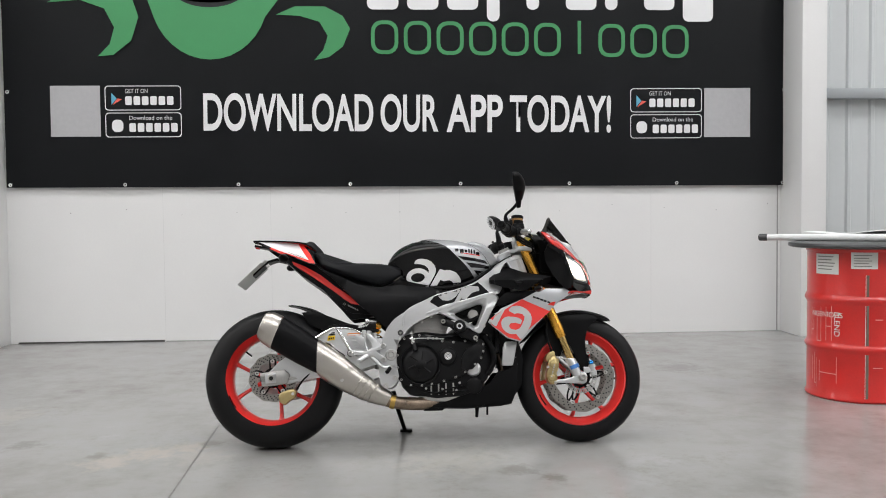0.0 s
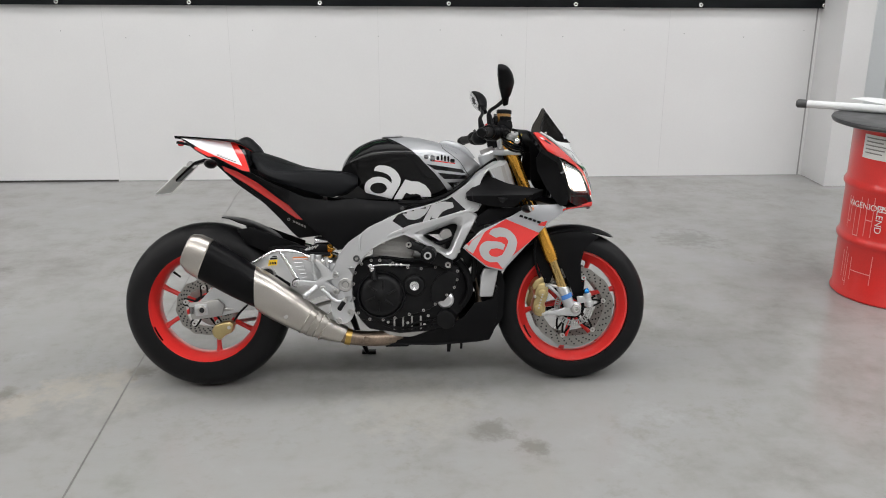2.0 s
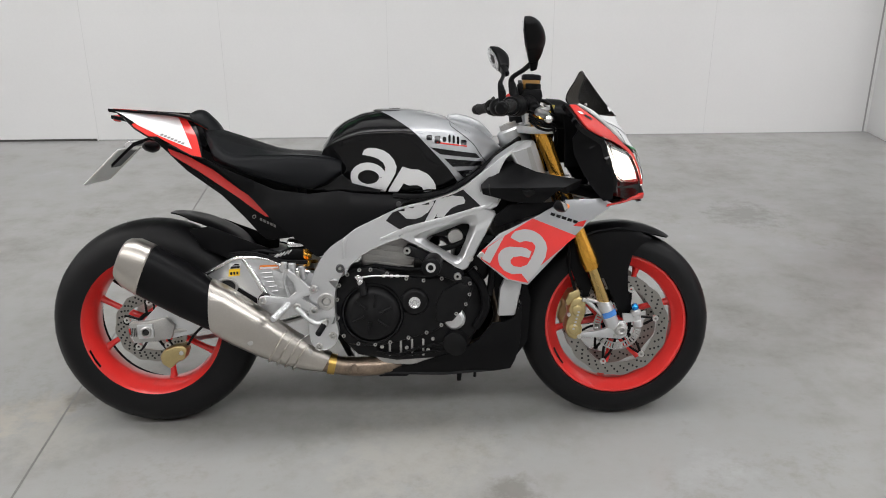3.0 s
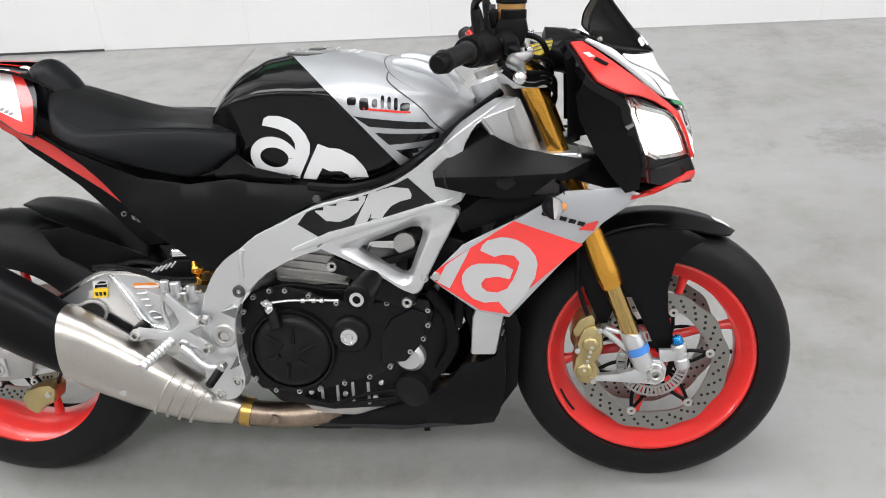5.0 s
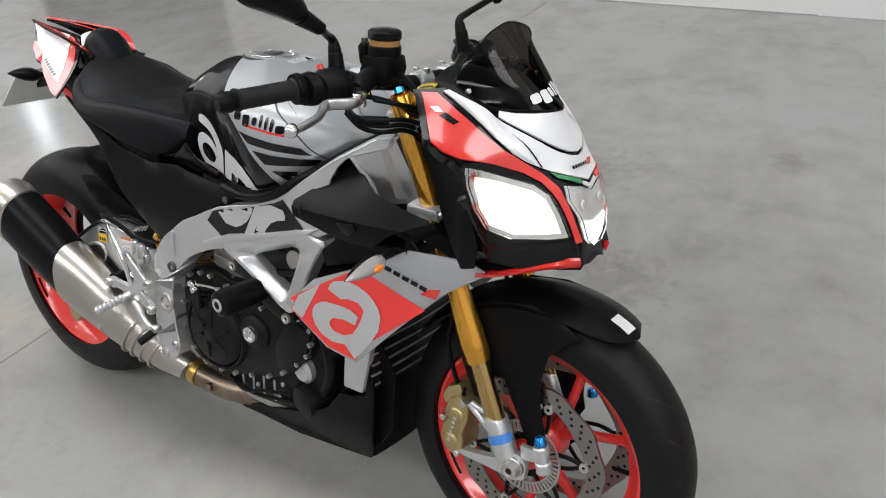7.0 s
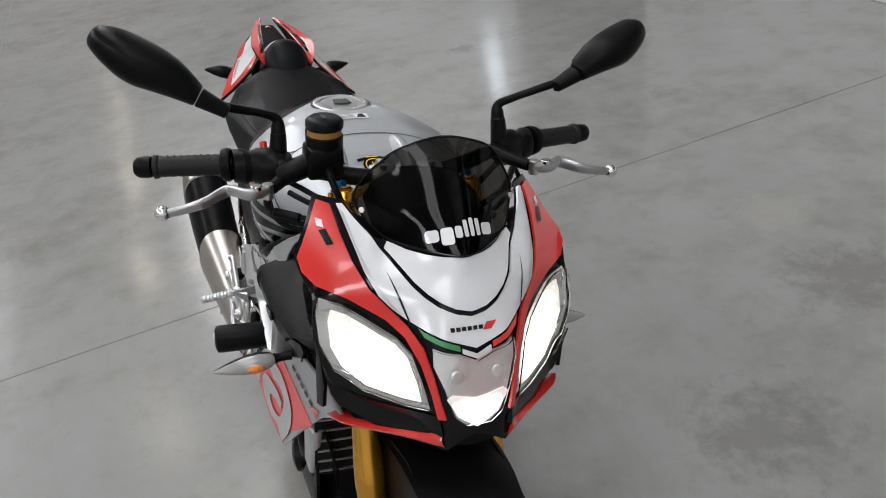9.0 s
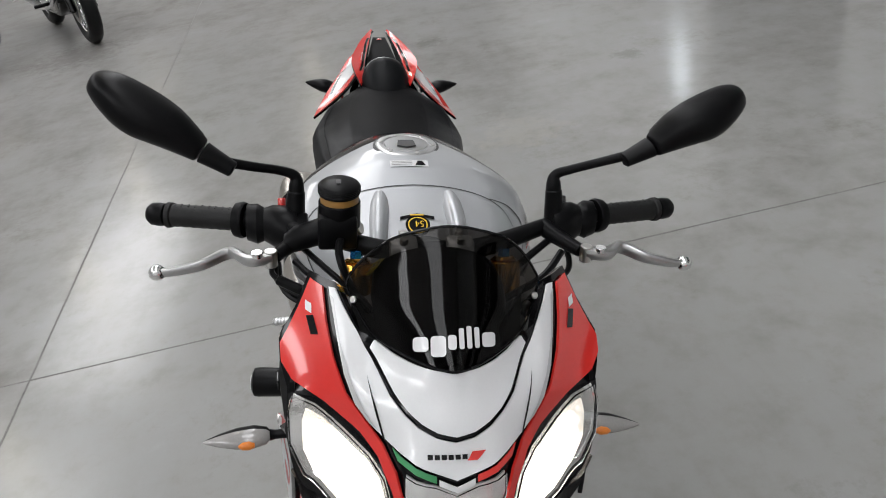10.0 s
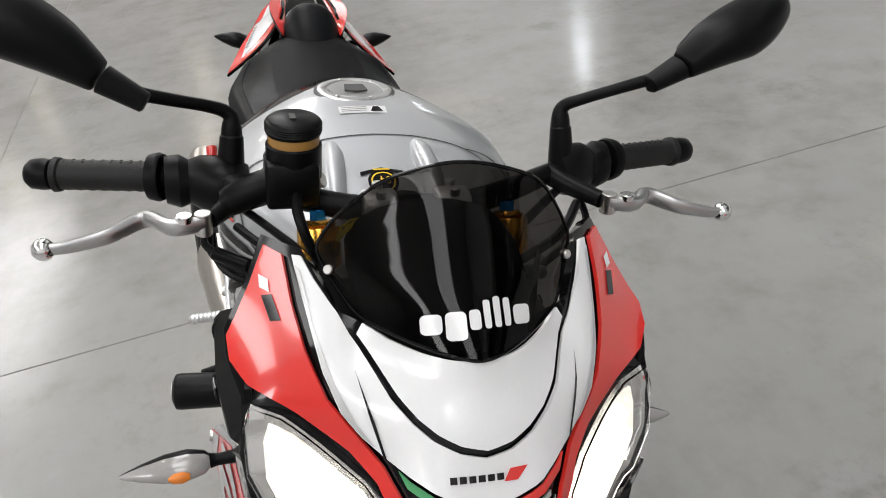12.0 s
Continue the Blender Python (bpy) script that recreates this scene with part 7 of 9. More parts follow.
for s in (-1, 1):
    pick = (lambda b: b) if s < 0 else flip_y
    fr = bp("frame_spar", pick(spar(main, bevel=0)), M_ALU, None, "satin silver cast alloy frame spar", 30)
    bp("spar_edge", pick(tube([(x, spar_y(x, z) + 0.0025, z) for x, z in main + main[:1]], 0.0028, 8, 2)), M_ALU, fr)
    mid = Vector((0.935, 0.598))
    loops = [star(q, mid) for q in (TRI_OUT, TRI_MID, TRI_HOLE)]
    rings = [[(v.x, spar_y(v.x, v.y) + dy, v.y) for v in (a.lerp(b, k) for a, b in zip(loops[i], loops[j]))] for i, j, k, dy in ((0, 0, 0, 0.030), (0, 0, 0, -0.001), (0, 1, 0.10, -0.0045), (0, 1, 0.9, -0.0045), (1, 2, 0.08, -0.002), (1, 2, 0.92, 0.016), (2, 2, 0, 0.020), (2, 2, 0, 0.038))]
    bp("frame_triangle", pick(loft(rings, False)), M_ALU, fr, "cast triangular frame opening", 28)
    bp("spar_seam", pick(tube([(0.612, -0.1935, 0.545), (0.612, -0.1935, 0.585), (0.618, -0.1925, 0.605)], [0.004, 0.005, 0.004], 8)), M_ALU, fr)
    bp("spar_rib", pick(spar([(0.80, 0.640), (0.90, 0.664), (0.99, 0.690), (1.05, 0.705), (1.03, 0.690), (0.95, 0.666), (0.85, 0.636), (0.72, 0.598), (0.72, 0.606)], 0.006, 0.008, 0.05, 0.002)), M_ALU, fr)
    # black emblem field carried over from the tank, with pale rings
    bm_f = spar(main)
    tree_f = BVHTree.FromBMesh(bm_f)
    bm_f.free()
    o, w = RIGHT if s < 0 else LEFT
    drape("emblem_field", [(0.757, 0.680), (0.737, 0.656), (0.786, 0.624), (0.835, 0.637), (0.889, 0.664), (0.939, 0.663), (0.995, 0.693), (1.018, 0.692), (0.962, 0.745), (0.94, 0.734), (0.85, 0.704), (0.775, 0.687)], tree_f, o, w, M_DECALBLACK, fr, 0.0012, 0.012, "black printed field")
    bold_marks(tree_f, fr, M_DECALGREY, ((o, w),), range(3, 6))
    for cx, cz, r, m in ((0.556, 0.416, 0.026, M_CAST), (0.600, 0.516, 0.013, M_CARBON), (0.530, 0.278, 0.012, M_BOLT), (0.573, 0.312, 0.012, M_BOLT), (0.983, 0.541, 0.009, M_BOLT)):
        yb = spar_y(cx, cz)
        d = bp("pivot_boss" if r > 0.02 else "frame_bolt", pick(lathe([(r * 0.45, -0.002), (r * 0.55, -0.006), (r * 0.9, -0.006), (r, -0.003), (r, 0.004)], (cx, yb, cz), (0, 1, 0), 24)), m, fr)
        bp("bolt_core", pick(rod((cx, yb - 0.004, cz), (cx, yb + 0.01, cz), r * 0.42, n=6)), M_BOLT, fr)
    # polished head of the spar
    hp = bp("head_plate", pick(spar([(1.102, 0.848), (1.128, 0.862), (1.150, 0.874), (1.178, 0.878), (1.200, 0.822), (1.220, 0.764), (1.150, 0.757), (1.137, 0.795)], -0.004, 0.03, 0.012, 0.0)), M_LEVER, fr, "grey alloy head plate")
    bp("plate_edge", pick(tube([(x, spar_y(x, z) + 0.003, z) for x, z in ((1.104, 0.848), (1.120, 0.822), (1.137, 0.795), (1.150, 0.760))], 0.0045, 8)), M_ALU, hp, "rounded casting edge")
    bp("plate_recess", pick(spar([(1.152, 0.862), (1.164, 0.866), (1.180, 0.820), (1.196, 0.772), (1.178, 0.770), (1.165, 0.815)], -0.0025, 0.0, 0.03, 0)), M_CAST, hp, "dull grey recess in the casting")
bp("head_tube", rod((1.118, 0, 0.915), (1.185, 0, 0.735), 0.048, n=28, round_=0.006), M_ALU, None, "silver steering head")
bp("airbox", loft([[(x, -w, z0), (x, w, z0), (x, w, z1), (x, -w, z1)] for x, w, z0, z1 in ((0.62, 0.10, 0.62, 0.74), (0.80, 0.13, 0.60, 0.74), (1.0, 0.13, 0.60, 0.78), (1.10, 0.07, 0.68, 0.82))]), M_VOID, None, "dark airbox under the tank", 25)

# ---- engine ----
bp("engine_block", prism([(0.60, 0.28), (0.64, 0.235), (0.76, 0.215), (0.92, 0.225), (1.00, 0.30), (1.04, 0.40), (1.02, 0.48), (0.93, 0.50), (0.80, 0.51), (0.64, 0.50), (0.60, 0.42)], -0.135, 0.135, 0.012), M_DARK, None, "black four-cylinder engine block")
cyl = bp("rear_cylinder_bank", prism([(0.66, 0.50), (0.80, 0.485), (0.83, 0.56), (0.80, 0.605), (0.70, 0.615), (0.655, 0.58)], -0.125, 0.125, 0.01), M_CAST, None, "grey cast cylinder bank")
for k in range(5):
    bp("cooling_fin", prism([(0.665 + 0.005 * k, 0.505 + 0.018 * k), (0.815, 0.488 + 0.018 * k), (0.815, 0.493 + 0.018 * k), (0.665 + 0.005 * k, 0.51 + 0.018 * k)], -0.131, 0.131, 0), M_CAST, cyl, smooth=0)
bp("head_cover", prism([(0.70, 0.600), (0.80, 0.590), (0.80, 0.628), (0.72, 0.636)], -0.112, 0.112, 0.008), M_CAST, cyl)
bp("front_cylinder_bank", prism([(0.93, 0.485), (1.03, 0.46), (1.085, 0.55), (1.06, 0.60), (0.99, 0.62), (0.94, 0.57)], -0.125, 0.125, 0.01), M_DARK, None, "black front cylinder bank")
cov_poly = [(0.590, 0.486), (0.632, 0.510), (0.665, 0.515), (0.701, 0.511), (0.766, 0.488), (0.82, 0.478), (0.872, 0.475), (0.933, 0.488), (0.985, 0.480), (0.994, 0.449), (0.982, 0.41), (0.971, 0.386), (0.922, 0.348), (0.878, 0.312), (0.829, 0.299), (0.764, 0.280), (0.715, 0.270), (0.67, 0.268), (0.61, 0.276), (0.580, 0.321), (0.576, 0.395), (0.580, 0.44)]
cov = bp("clutch_side_cover", prism(cov_poly, -0.155, -0.05, 0.008), M_DARK, None, "black clutch side engine cover")
bp("clutch_cover", lathe([(0.0, -0.181), (0.020, -0.181), (0.024, -0.178), (0.060, -0.176), (0.074, -0.172), (0.083, -0.163), (0.087, -0.15)], (0.690, 0, 0.372), (0, 1, 0), 56), M_DARK, cov, "round black clutch cover")
bp("cover_rim", lathe([(0.086, -0.165), (0.090, -0.166), (0.094, -0.160), (0.095, -0.15)], (0.690, 0, 0.372), (0, 1, 0), 56), M_DARK, cov)
for k in range(6):
    a = radians(60 * k + 12)
    bp("cover_rib", tube([(0.690 + 0.024 * math.cos(a), -0.179, 0.372 + 0.024 * math.sin(a)), (0.690 + 0.062 * math.cos(a + 0.15), -0.176, 0.372 + 0.062 * math.sin(a + 0.15))], [0.005, 0.003], 8), M_DARK, cov)
bp("pickup_cover", lathe([(0.0, -0.170), (0.030, -0.170), (0.038, -0.166), (0.042, -0.158), (0.043, -0.15)], (0.817, 0, 0.407), (0, 1, 0), 36), M_DARK, cov, "round black pickup cover")
bp("filler_plug", lathe([(0.0, -0.177), (0.006, -0.177), (0.008, -0.174), (0.012, -0.174), (0.013, -0.178), (0.0175, -0.178), (0.019, -0.174), (0.019, -0.165)], (0.817, 0, 0.407), (0, 1, 0), 30), M_POLISH, cov, "bright alloy plug")
bp("cover_crescent", prism([(0.88, 0.34), (0.93, 0.345), (0.965, 0.385), (0.985, 0.45), (0.95, 0.465), (0.905, 0.44), (0.88, 0.40)], -0.162, -0.15, 0.004), M_DARK, cov)
n = len(cov_poly)
for k in range(n):
    (x0, z0), (x1, z1) = cov_poly[k], cov_poly[(k + 1) % n]
    cx, cz = (x0 + x1) / 2, (z0 + z1) / 2
    cx, cz = cx + (0.79 - cx) * 0.035, cz + (0.385 - cz) * 0.06
    bp("cover_bolt", lathe([(0.0022, -0.161), (0.0028, -0.164), (0.0052, -0.164), (0.0058, -0.162), (0.0058, -0.152)], (cx, 0, cz), (0, 1, 0), 12), M_BOLT if k % 3 else M_CAST, cov)
bp("crash_bobbin", lathe([(0, 0), (0.020, 0), (0.027, 0.004), (0.028, 0.012), (0.027, 0.085), (0.022, 0.115), (0.018, 0.14)], (0.866, -0.291, 0.534), (0.10, 1, 0.02), 30), M_MATTE, None, "black plastic crash bobbin")
bp("bobbin_mark", lathe([(0.008, -0.001), (0.014, -0.001), (0.014, 0.001)], (0.8658, -0.2925, 0.534), (0.10, 1, 0.02), 24), M_DECALGREY, None, "small grey oval mark")
bp("left_bobbin", lathe([(0, 0), (0.020, 0), (0.027, 0.004), (0.028, 0.012), (0.027, 0.085), (0.022, 0.115), (0.018, 0.14)], (0.866, 0.291, 0.534), (0.10, -1, 0.02), 24), M_MATTE, None, "black plastic crash bobbin")
bp("left_cover", lathe([(0.0, 0.17), (0.06, 0.168), (0.078, 0.158), (0.085, 0.13)], (0.80, 0, 0.385), (0, 1, 0), 40), M_DARK, None, "black alternator cover")
# bits round the engine
act = bp("clutch_actuator", rod((0.668, -0.186, 0.432), (0.660, -0.180, 0.474), 0.0115, 0.010, 16, 0.002), M_DARK, None, "black and bright clutch actuator")
bp("actuator_head", lathe([(0, 0), (0.010, 0), (0.0115, 0.004), (0.0115, 0.012), (0.0085, 0.014), (0.0085, 0.024), (0.006, 0.026), (0, 0.026)], (0.659, -0.180, 0.466), (-0.25, -0.1, 1), 16), M_POLISH, act, "bright actuator head")
bp("actuator_arm", prism([(0.640, 0.490), (0.652, 0.496), (0.668, 0.488), (0.664, 0.479), (0.646, 0.481)], -0.190, -0.180, 0.002), M_POLISH, act)
bp("clutch_rod", tube([(0.664, -0.184, 0.488), (0.70, -0.178, 0.490), (0.75, -0.172, 0.488), (0.80, -0.168, 0.486)], 0.0026, 8), M_BOLT, act)
for cx in (0.722, 0.745, 0.762):
    bp("rod_nut", rod((cx, -0.175, 0.4885), (cx + 0.009, -0.174, 0.4885), 0.0055, n=8), M_BOLT, act)
bp("water_pump_cap", lathe([(0, -0.150), (0.026, -0.150), (0.034, -0.143), (0.036, -0.12)], (0.962, 0, 0.360), (0.2, 1, 0.1), 28), M_ALU, None, "pale round pump cap")
bp("oil_filter", lathe([(0, 0), (0.025, 0), (0.037, 0.006), (0.039, 0.02), (0.039, 0.075)], (0.935, -0.155, 0.268), (0.25, 1, 0.15), 28), M_DARK, None, "black oil filter")
sump = bp("sump", prism([(0.68, 0.235), (0.72, 0.205), (0.86, 0.195), (0.92, 0.215), (0.92, 0.30), (0.70, 0.285)], -0.128, 0.128, 0.008), M_CAST, None, "grey alloy sump")
for k in range(4):
    bp("sump_rib", prism([(0.735 + 0.034 * k, 0.232), (0.742 + 0.034 * k, 0.232), (0.742 + 0.034 * k, 0.285), (0.735 + 0.034 * k, 0.285)], -0.136, -0.12, 0.001), M_CAST, sump)
for cx, cz in ((0.715, 0.262), (0.79, 0.258), (0.855, 0.25), (0.87, 0.285)):
    bp("sump_bolt", rod((cx, -0.140, cz), (cx, -0.125, cz), 0.006, n=10), M_BOLT, sump)
for k, pts in enumerate(([(0.70, -0.14, 0.252), (0.76, -0.15, 0.240), (0.83, -0.15, 0.262), (0.90, -0.14, 0.27)], [(0.70, -0.135, 0.25), (0.78, -0.145, 0.238), (0.86, -0.14, 0.246), (0.92, -0.13, 0.25)], [(0.985, -0.15, 0.50), (1.02, -0.155, 0.45), (1.03, -0.15, 0.38), (1.0, -0.14, 0.32)],
                         [(1.04, -0.14, 0.58), (1.05, -0.15, 0.50), (1.04, -0.15, 0.42)], [(0.99, -0.165, 0.60), (0.94, -0.155, 0.575), (0.88, -0.15, 0.56), (0.83, -0.145, 0.545)], [(0.63, -0.15, 0.50), (0.70, -0.15, 0.515), (0.80, -0.16, 0.505), (0.90, -0.155, 0.515)])):
    bp("coolant_hose" if k > 1 else "wiring_lead", tube(pts, (0.004, 0.004, 0.013, 0.011, 0.009, 0.006)[k], 10), M_MATTE, None, "black rubber hose")
for cx, cz in ((0.70, 0.57), (0.745, 0.595), (0.91, 0.545), (0.95, 0.505), (1.0, 0.50), (0.93, 0.60)):
    bp("engine_bolt", rod((cx, -0.138, cz), (cx, -0.122, cz), 0.007, n=10), M_BOLT)
lug = bp("bobbin_bracket", prism([(0.784, 0.569), (0.802, 0.583), (0.84, 0.568), (0.874, 0.549), (0.883, 0.539), (0.93, 0.528), (0.964, 0.505), (0.962, 0.482), (0.939, 0.470), (0.905, 0.484), (0.879, 0.492), (0.855, 0.515), (0.830, 0.540), (0.792, 0.550)], -0.184, -0.150, 0.005), M_DARK, None, "black bobbin bracket")
for cx, cz in ((0.797, 0.566), (0.945, 0.487)):
    bp("bracket_bolt", lathe([(0.004, -0.188), (0.006, -0.191), (0.010, -0.191), (0.0115, -0.187), (0.0115, -0.18)], (cx, 0, cz), (0, 1, 0), 16), M_BOLT, lug)
bp("throttle_body", lathe([(0, -0.15), (0.022, -0.15), (0.024, -0.10)], (0.94, 0, 0.60), (0, 1, 0), 20), M_CAST)

# ---- radiator, belly pan, shrouds ----
rad = bp("radiator", sheet(rect(-0.15, 0.36, 0.15, 0.62), lambda y, z: (1.135 + 0.10 * (z - 0.36) - 0.4 * y * y, y, z), 0.035, 0.05, 0, (1, 0, 0)), M_DARK, None, "black curved radiator core")
for k in range(10):
    bp("radiator_fin", sheet(rect(-0.145, 0.37 + 0.025 * k, 0.145, 0.374 + 0.025 * k), lambda y, z: (1.138 + 0.10 * (z - 0.36) - 0.4 * y * y, y, z), 0.003, 0.05, 0, (1, 0, 0)), M_CAST, rad, smooth=0)
twin("radiator_tank", lambda: prism([(1.072, 0.440), (1.085, 0.47), (1.14, 0.47), (1.136, 0.44), (1.118, 0.358), (1.066, 0.358)], -0.158, -0.135, 0.006), M_ALU, rad, "silver radiator end tank")
belly = [(0.715, 0.178), (0.76, 0.170), (0.889, 0.168), (0.979, 0.182), (1.06, 0.176), (1.108, 0.184), (1.122, 0.215), (1.135, 0.28), (1.140, 0.36), (1.138, 0.40), (1.118, 0.352), (1.085, 0.338), (1.05, 0.335), (1.012, 0.285), (0.955, 0.250), (0.90, 0.232), (0.82, 0.205)]
for s in (-1, 1):
    pick = (lambda b: b) if s < 0 else flip_y
    bp("belly_pan", pick(sheet(belly, lambda x, z: (x, -0.150 + 0.35 * max(0, 0.26 - z) - 0.0 * x, z), 0.006, 0.03, 0.002, (0, -1, 0))), M_MATTE, None, "matte black belly pan side")
    sp = bp("radiator_shroud", pick(sheet([(1.000, 0.556), (1.065, 0.618), (1.176, 0.666), (1.262, 0.711), (1.373, 0.712), (1.410, 0.694), (1.334, 0.645), (1.24, 0.555), (1.150, 0.463), (1.087, 0.481), (1.022, 0.535)], lambda x, z: (x, -0.236 + 0.17 * (x - 1.0), z), 0.006, 0.04, 0.002, (0, -1, 0))), M_SILVER, None, "silver and red radiator shroud")
    sy = lambda x, z, l=0.0: (x, -0.236 + 0.17 * (x - 1.0) - l, z)
    bp("red_field", pick(sheet([(1.012, 0.546), (1.013, 0.571), (1.032, 0.584), (1.163, 0.660), (1.295, 0.604), (1.181, 0.514), (1.150, 0.470), (1.093, 0.484)], lambda x, z: sy(x, z, 0.0012), 0.0006, 0.05, 0, (0, -1, 0))), M_RIMRED, sp, "red printed field")
    bp("pale_band", pick(sheet([(1.014, 0.548), (1.032, 0.581), (1.080, 0.612), (1.037, 0.533)], lambda x, z: sy(x, z, 0.0022), 0.0, 0.05, 0, (0, -1, 0))), M_DECALGREY, sp)
    for q in ([(1.098, 0.606), (1.103, 0.617), (1.112, 0.625), (1.137, 0.630), (1.152, 0.628), (1.167, 0.623), (1.182, 0.614), (1.193, 0.603), (1.203, 0.588), (1.207, 0.571), (1.202, 0.544), (1.181, 0.508), (1.150, 0.473), (1.130, 0.499), (1.158, 0.541), (1.168, 0.562), (1.172, 0.576), (1.169, 0.585), (1.162, 0.591), (1.141, 0.595), (1.125, 0.591)],
              [(1.160, 0.563), (1.145, 0.573), (1.130, 0.577), (1.094, 0.580), (1.080, 0.577), (1.069, 0.569), (1.062, 0.558), (1.061, 0.544), (1.066, 0.526), (1.081, 0.509), (1.102, 0.499), (1.133, 0.499), (1.147, 0.525), (1.128, 0.518), (1.108, 0.522), (1.099, 0.531), (1.098, 0.540), (1.106, 0.549), (1.129, 0.551), (1.153, 0.544)]):
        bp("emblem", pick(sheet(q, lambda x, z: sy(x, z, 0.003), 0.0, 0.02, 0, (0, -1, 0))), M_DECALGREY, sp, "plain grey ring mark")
    for k in range(5):
        u = 1.215 + 0.017 * k
        bp("name_bar", pick(sheet([(u, 0.668 - 0.006 * k), (u + 0.013, 0.664 - 0.006 * k), (u + 0.016, 0.672 - 0.006 * k), (u + 0.003, 0.676 - 0.006 * k)], lambda x, z: sy(x, z, 0.0014), 0, 0, 0, (0, -1, 0))), M_DECALBLACK, sp, smooth=0)
    bp("name_bar", pick(sheet([(1.285, 0.634), (1.315, 0.630), (1.325, 0.650), (1.30, 0.645)], lambda x, z: sy(x, z, 0.0014), 0, 0, 0, (0, -1, 0))), M_RED, sp, smooth=0)
    bp("shroud_screw", pick(rod((1.013, -0.238, 0.560), (1.013, -0.228, 0.560), 0.008, n=14)), M_BOLT, sp)
    bp("shroud_inner", pick(sheet([(1.05, 0.50), (1.15, 0.47), (1.17, 0.40), (1.16, 0.27), (1.125, 0.22), (1.08, 0.33), (1.06, 0.42)], lambda x, z: (x, -0.118 - 0.25 * max(0, z - 0.4), z), 0.004, 0.05, 0, (0, -1, 0))), M_MATTE, None, "black air guide")
    duct_y = lambda x, z: -0.222 + 1.15 * max(0, z - 0.752) + 0.35 * max(0, 0.735 - z) + 0.12 * max(0, x - 1.15)
    duct = bp("intake_duct", pick(sheet([(1.013, 0.760), (1.05, 0.790), (1.092, 0.822), (1.112, 0.822), (1.14, 0.808), (1.176, 0.793), (1.24, 0.780), (1.309, 0.769), (1.27, 0.755), (1.235, 0.738), (1.192, 0.704), (1.15, 0.704), (1.096, 0.711), (1.018, 0.733)], lambda x, z: (x, duct_y(x, z), z), 0.035, 0.010, 0.0, (0, -1, 0.4))), M_MATTE, None, "matte black air intake duct", 32)
    bp("duct_tab", pick(sheet([(1.13, 0.744), (1.165, 0.748), (1.17, 0.735), (1.15, 0.722), (1.135, 0.730)], lambda x, z: (x, duct_y(x, z) - 0.004, z), 0.004, 0.01, 0.001, (0, -1, 0))), M_GLOSS, duct, "gloss black tab")
    bp("duct_groove", pick(tube([(1.036, -0.2175, 0.762), (1.036, -0.2235, 0.748), (1.040, -0.2195, 0.728)], 0.0016, 6)), M_VOID, duct)
    bp("shroud_bracket", pick(sheet([(1.10, 0.70), (1.26, 0.705), (1.25, 0.735), (1.28, 0.70), (1.24, 0.68), (1.15, 0.66), (1.06, 0.63), (1.05, 0.66)], lambda x, z: (x, -0.185, z), 0.012, 0.05, 0.003, (0, -1, 0))), M_MATTE, None, "black shroud bracket")
bp("belly_floor", loft([[(x, -w, z), (x, w, z), (x, w * 0.95, z + 0.01), (x, -w * 0.95, z + 0.01)] for x, w, z in ((0.72, 0.125, 0.172), (0.90, 0.125, 0.166), (1.06, 0.12, 0.176), (1.11, 0.115, 0.185))]), M_MATTE, None, "matte black belly pan floor", 25)
bp("belly_front", sheet(rect(-0.115, 0.185, 0.115, 0.40), lambda y, z: (1.118 + 0.09 * (z - 0.185) - 0.6 * y * y, y, z), 0.006, 0.04, 0, (1, 0, 0)), M_MATTE, None, "black belly pan front")
bp("belly_lip", prism([(0.70, 0.160), (0.79, 0.160), (0.83, 0.195), (0.76, 0.215), (0.72, 0.19)], -0.118, -0.05, 0.006), M_MATTE)
bp("drain_tab", prism([(0.945, 0.125), (0.958, 0.125), (0.965, 0.18), (0.945, 0.18)], -0.06, -0.04, 0.002), M_MATTE)
bp("drain_hose", rod((1.002, -0.05, 0.135), (1.004, -0.05, 0.185), 0.005, n=8), M_MATTE)

# ---- exhaust ----
def oval_ring(c, along, h, w, n=28, sq=0.85):
    d = Vector(along).normalized()
    v = Vector((0, 1, 0))
    u = d.cross(v).normalized()
    return [Vector(c) + u * (h * math.copysign(abs(math.cos(a)) ** sq, math.cos(a))) + v * (w * math.copysign(abs(math.sin(a)) ** sq, math.sin(a))) for a in np.linspace(0, 2 * math.pi, n, endpoint=False)]


AX = Vector((-0.195, 0, 0.125))
ex = bp("exhaust", tube([(0.96, -0.04, 0.225), (0.86, -0.06, 0.205), (0.76, -0.092, 0.196), (0.66, -0.113, 0.194), (0.585, -0.118, 0.200), (0.535, -0.122, 0.212)], [0.024, 0.027, 0.029, 0.030, 0.029, 0.029], 20), M_PIPE, None, "steel exhaust with black silencer and bright heat shield")
bp("header_pipe", tube([(1.06, -0.05, 0.42), (1.08, -0.05, 0.33), (1.03, -0.05, 0.25), (0.95, -0.04, 0.225)], 0.02, 14), M_PIPE, ex)
bp("pipe_clamp", lathe([(0.029, -0.011), (0.0325, -0.011), (0.0325, 0.011), (0.029, 0.011)], (0.560, -0.120, 0.205), (0.95, 0.06, -0.22), 28), M_BRASS, ex, "brass-coloured pipe clamp")
bp("sensor_boss", rod((0.628, -0.140, 0.200), (0.630, -0.156, 0.202), 0.010, n=14), M_PIPE, ex)
SLANT = (-0.34, -0.06, 0.2)
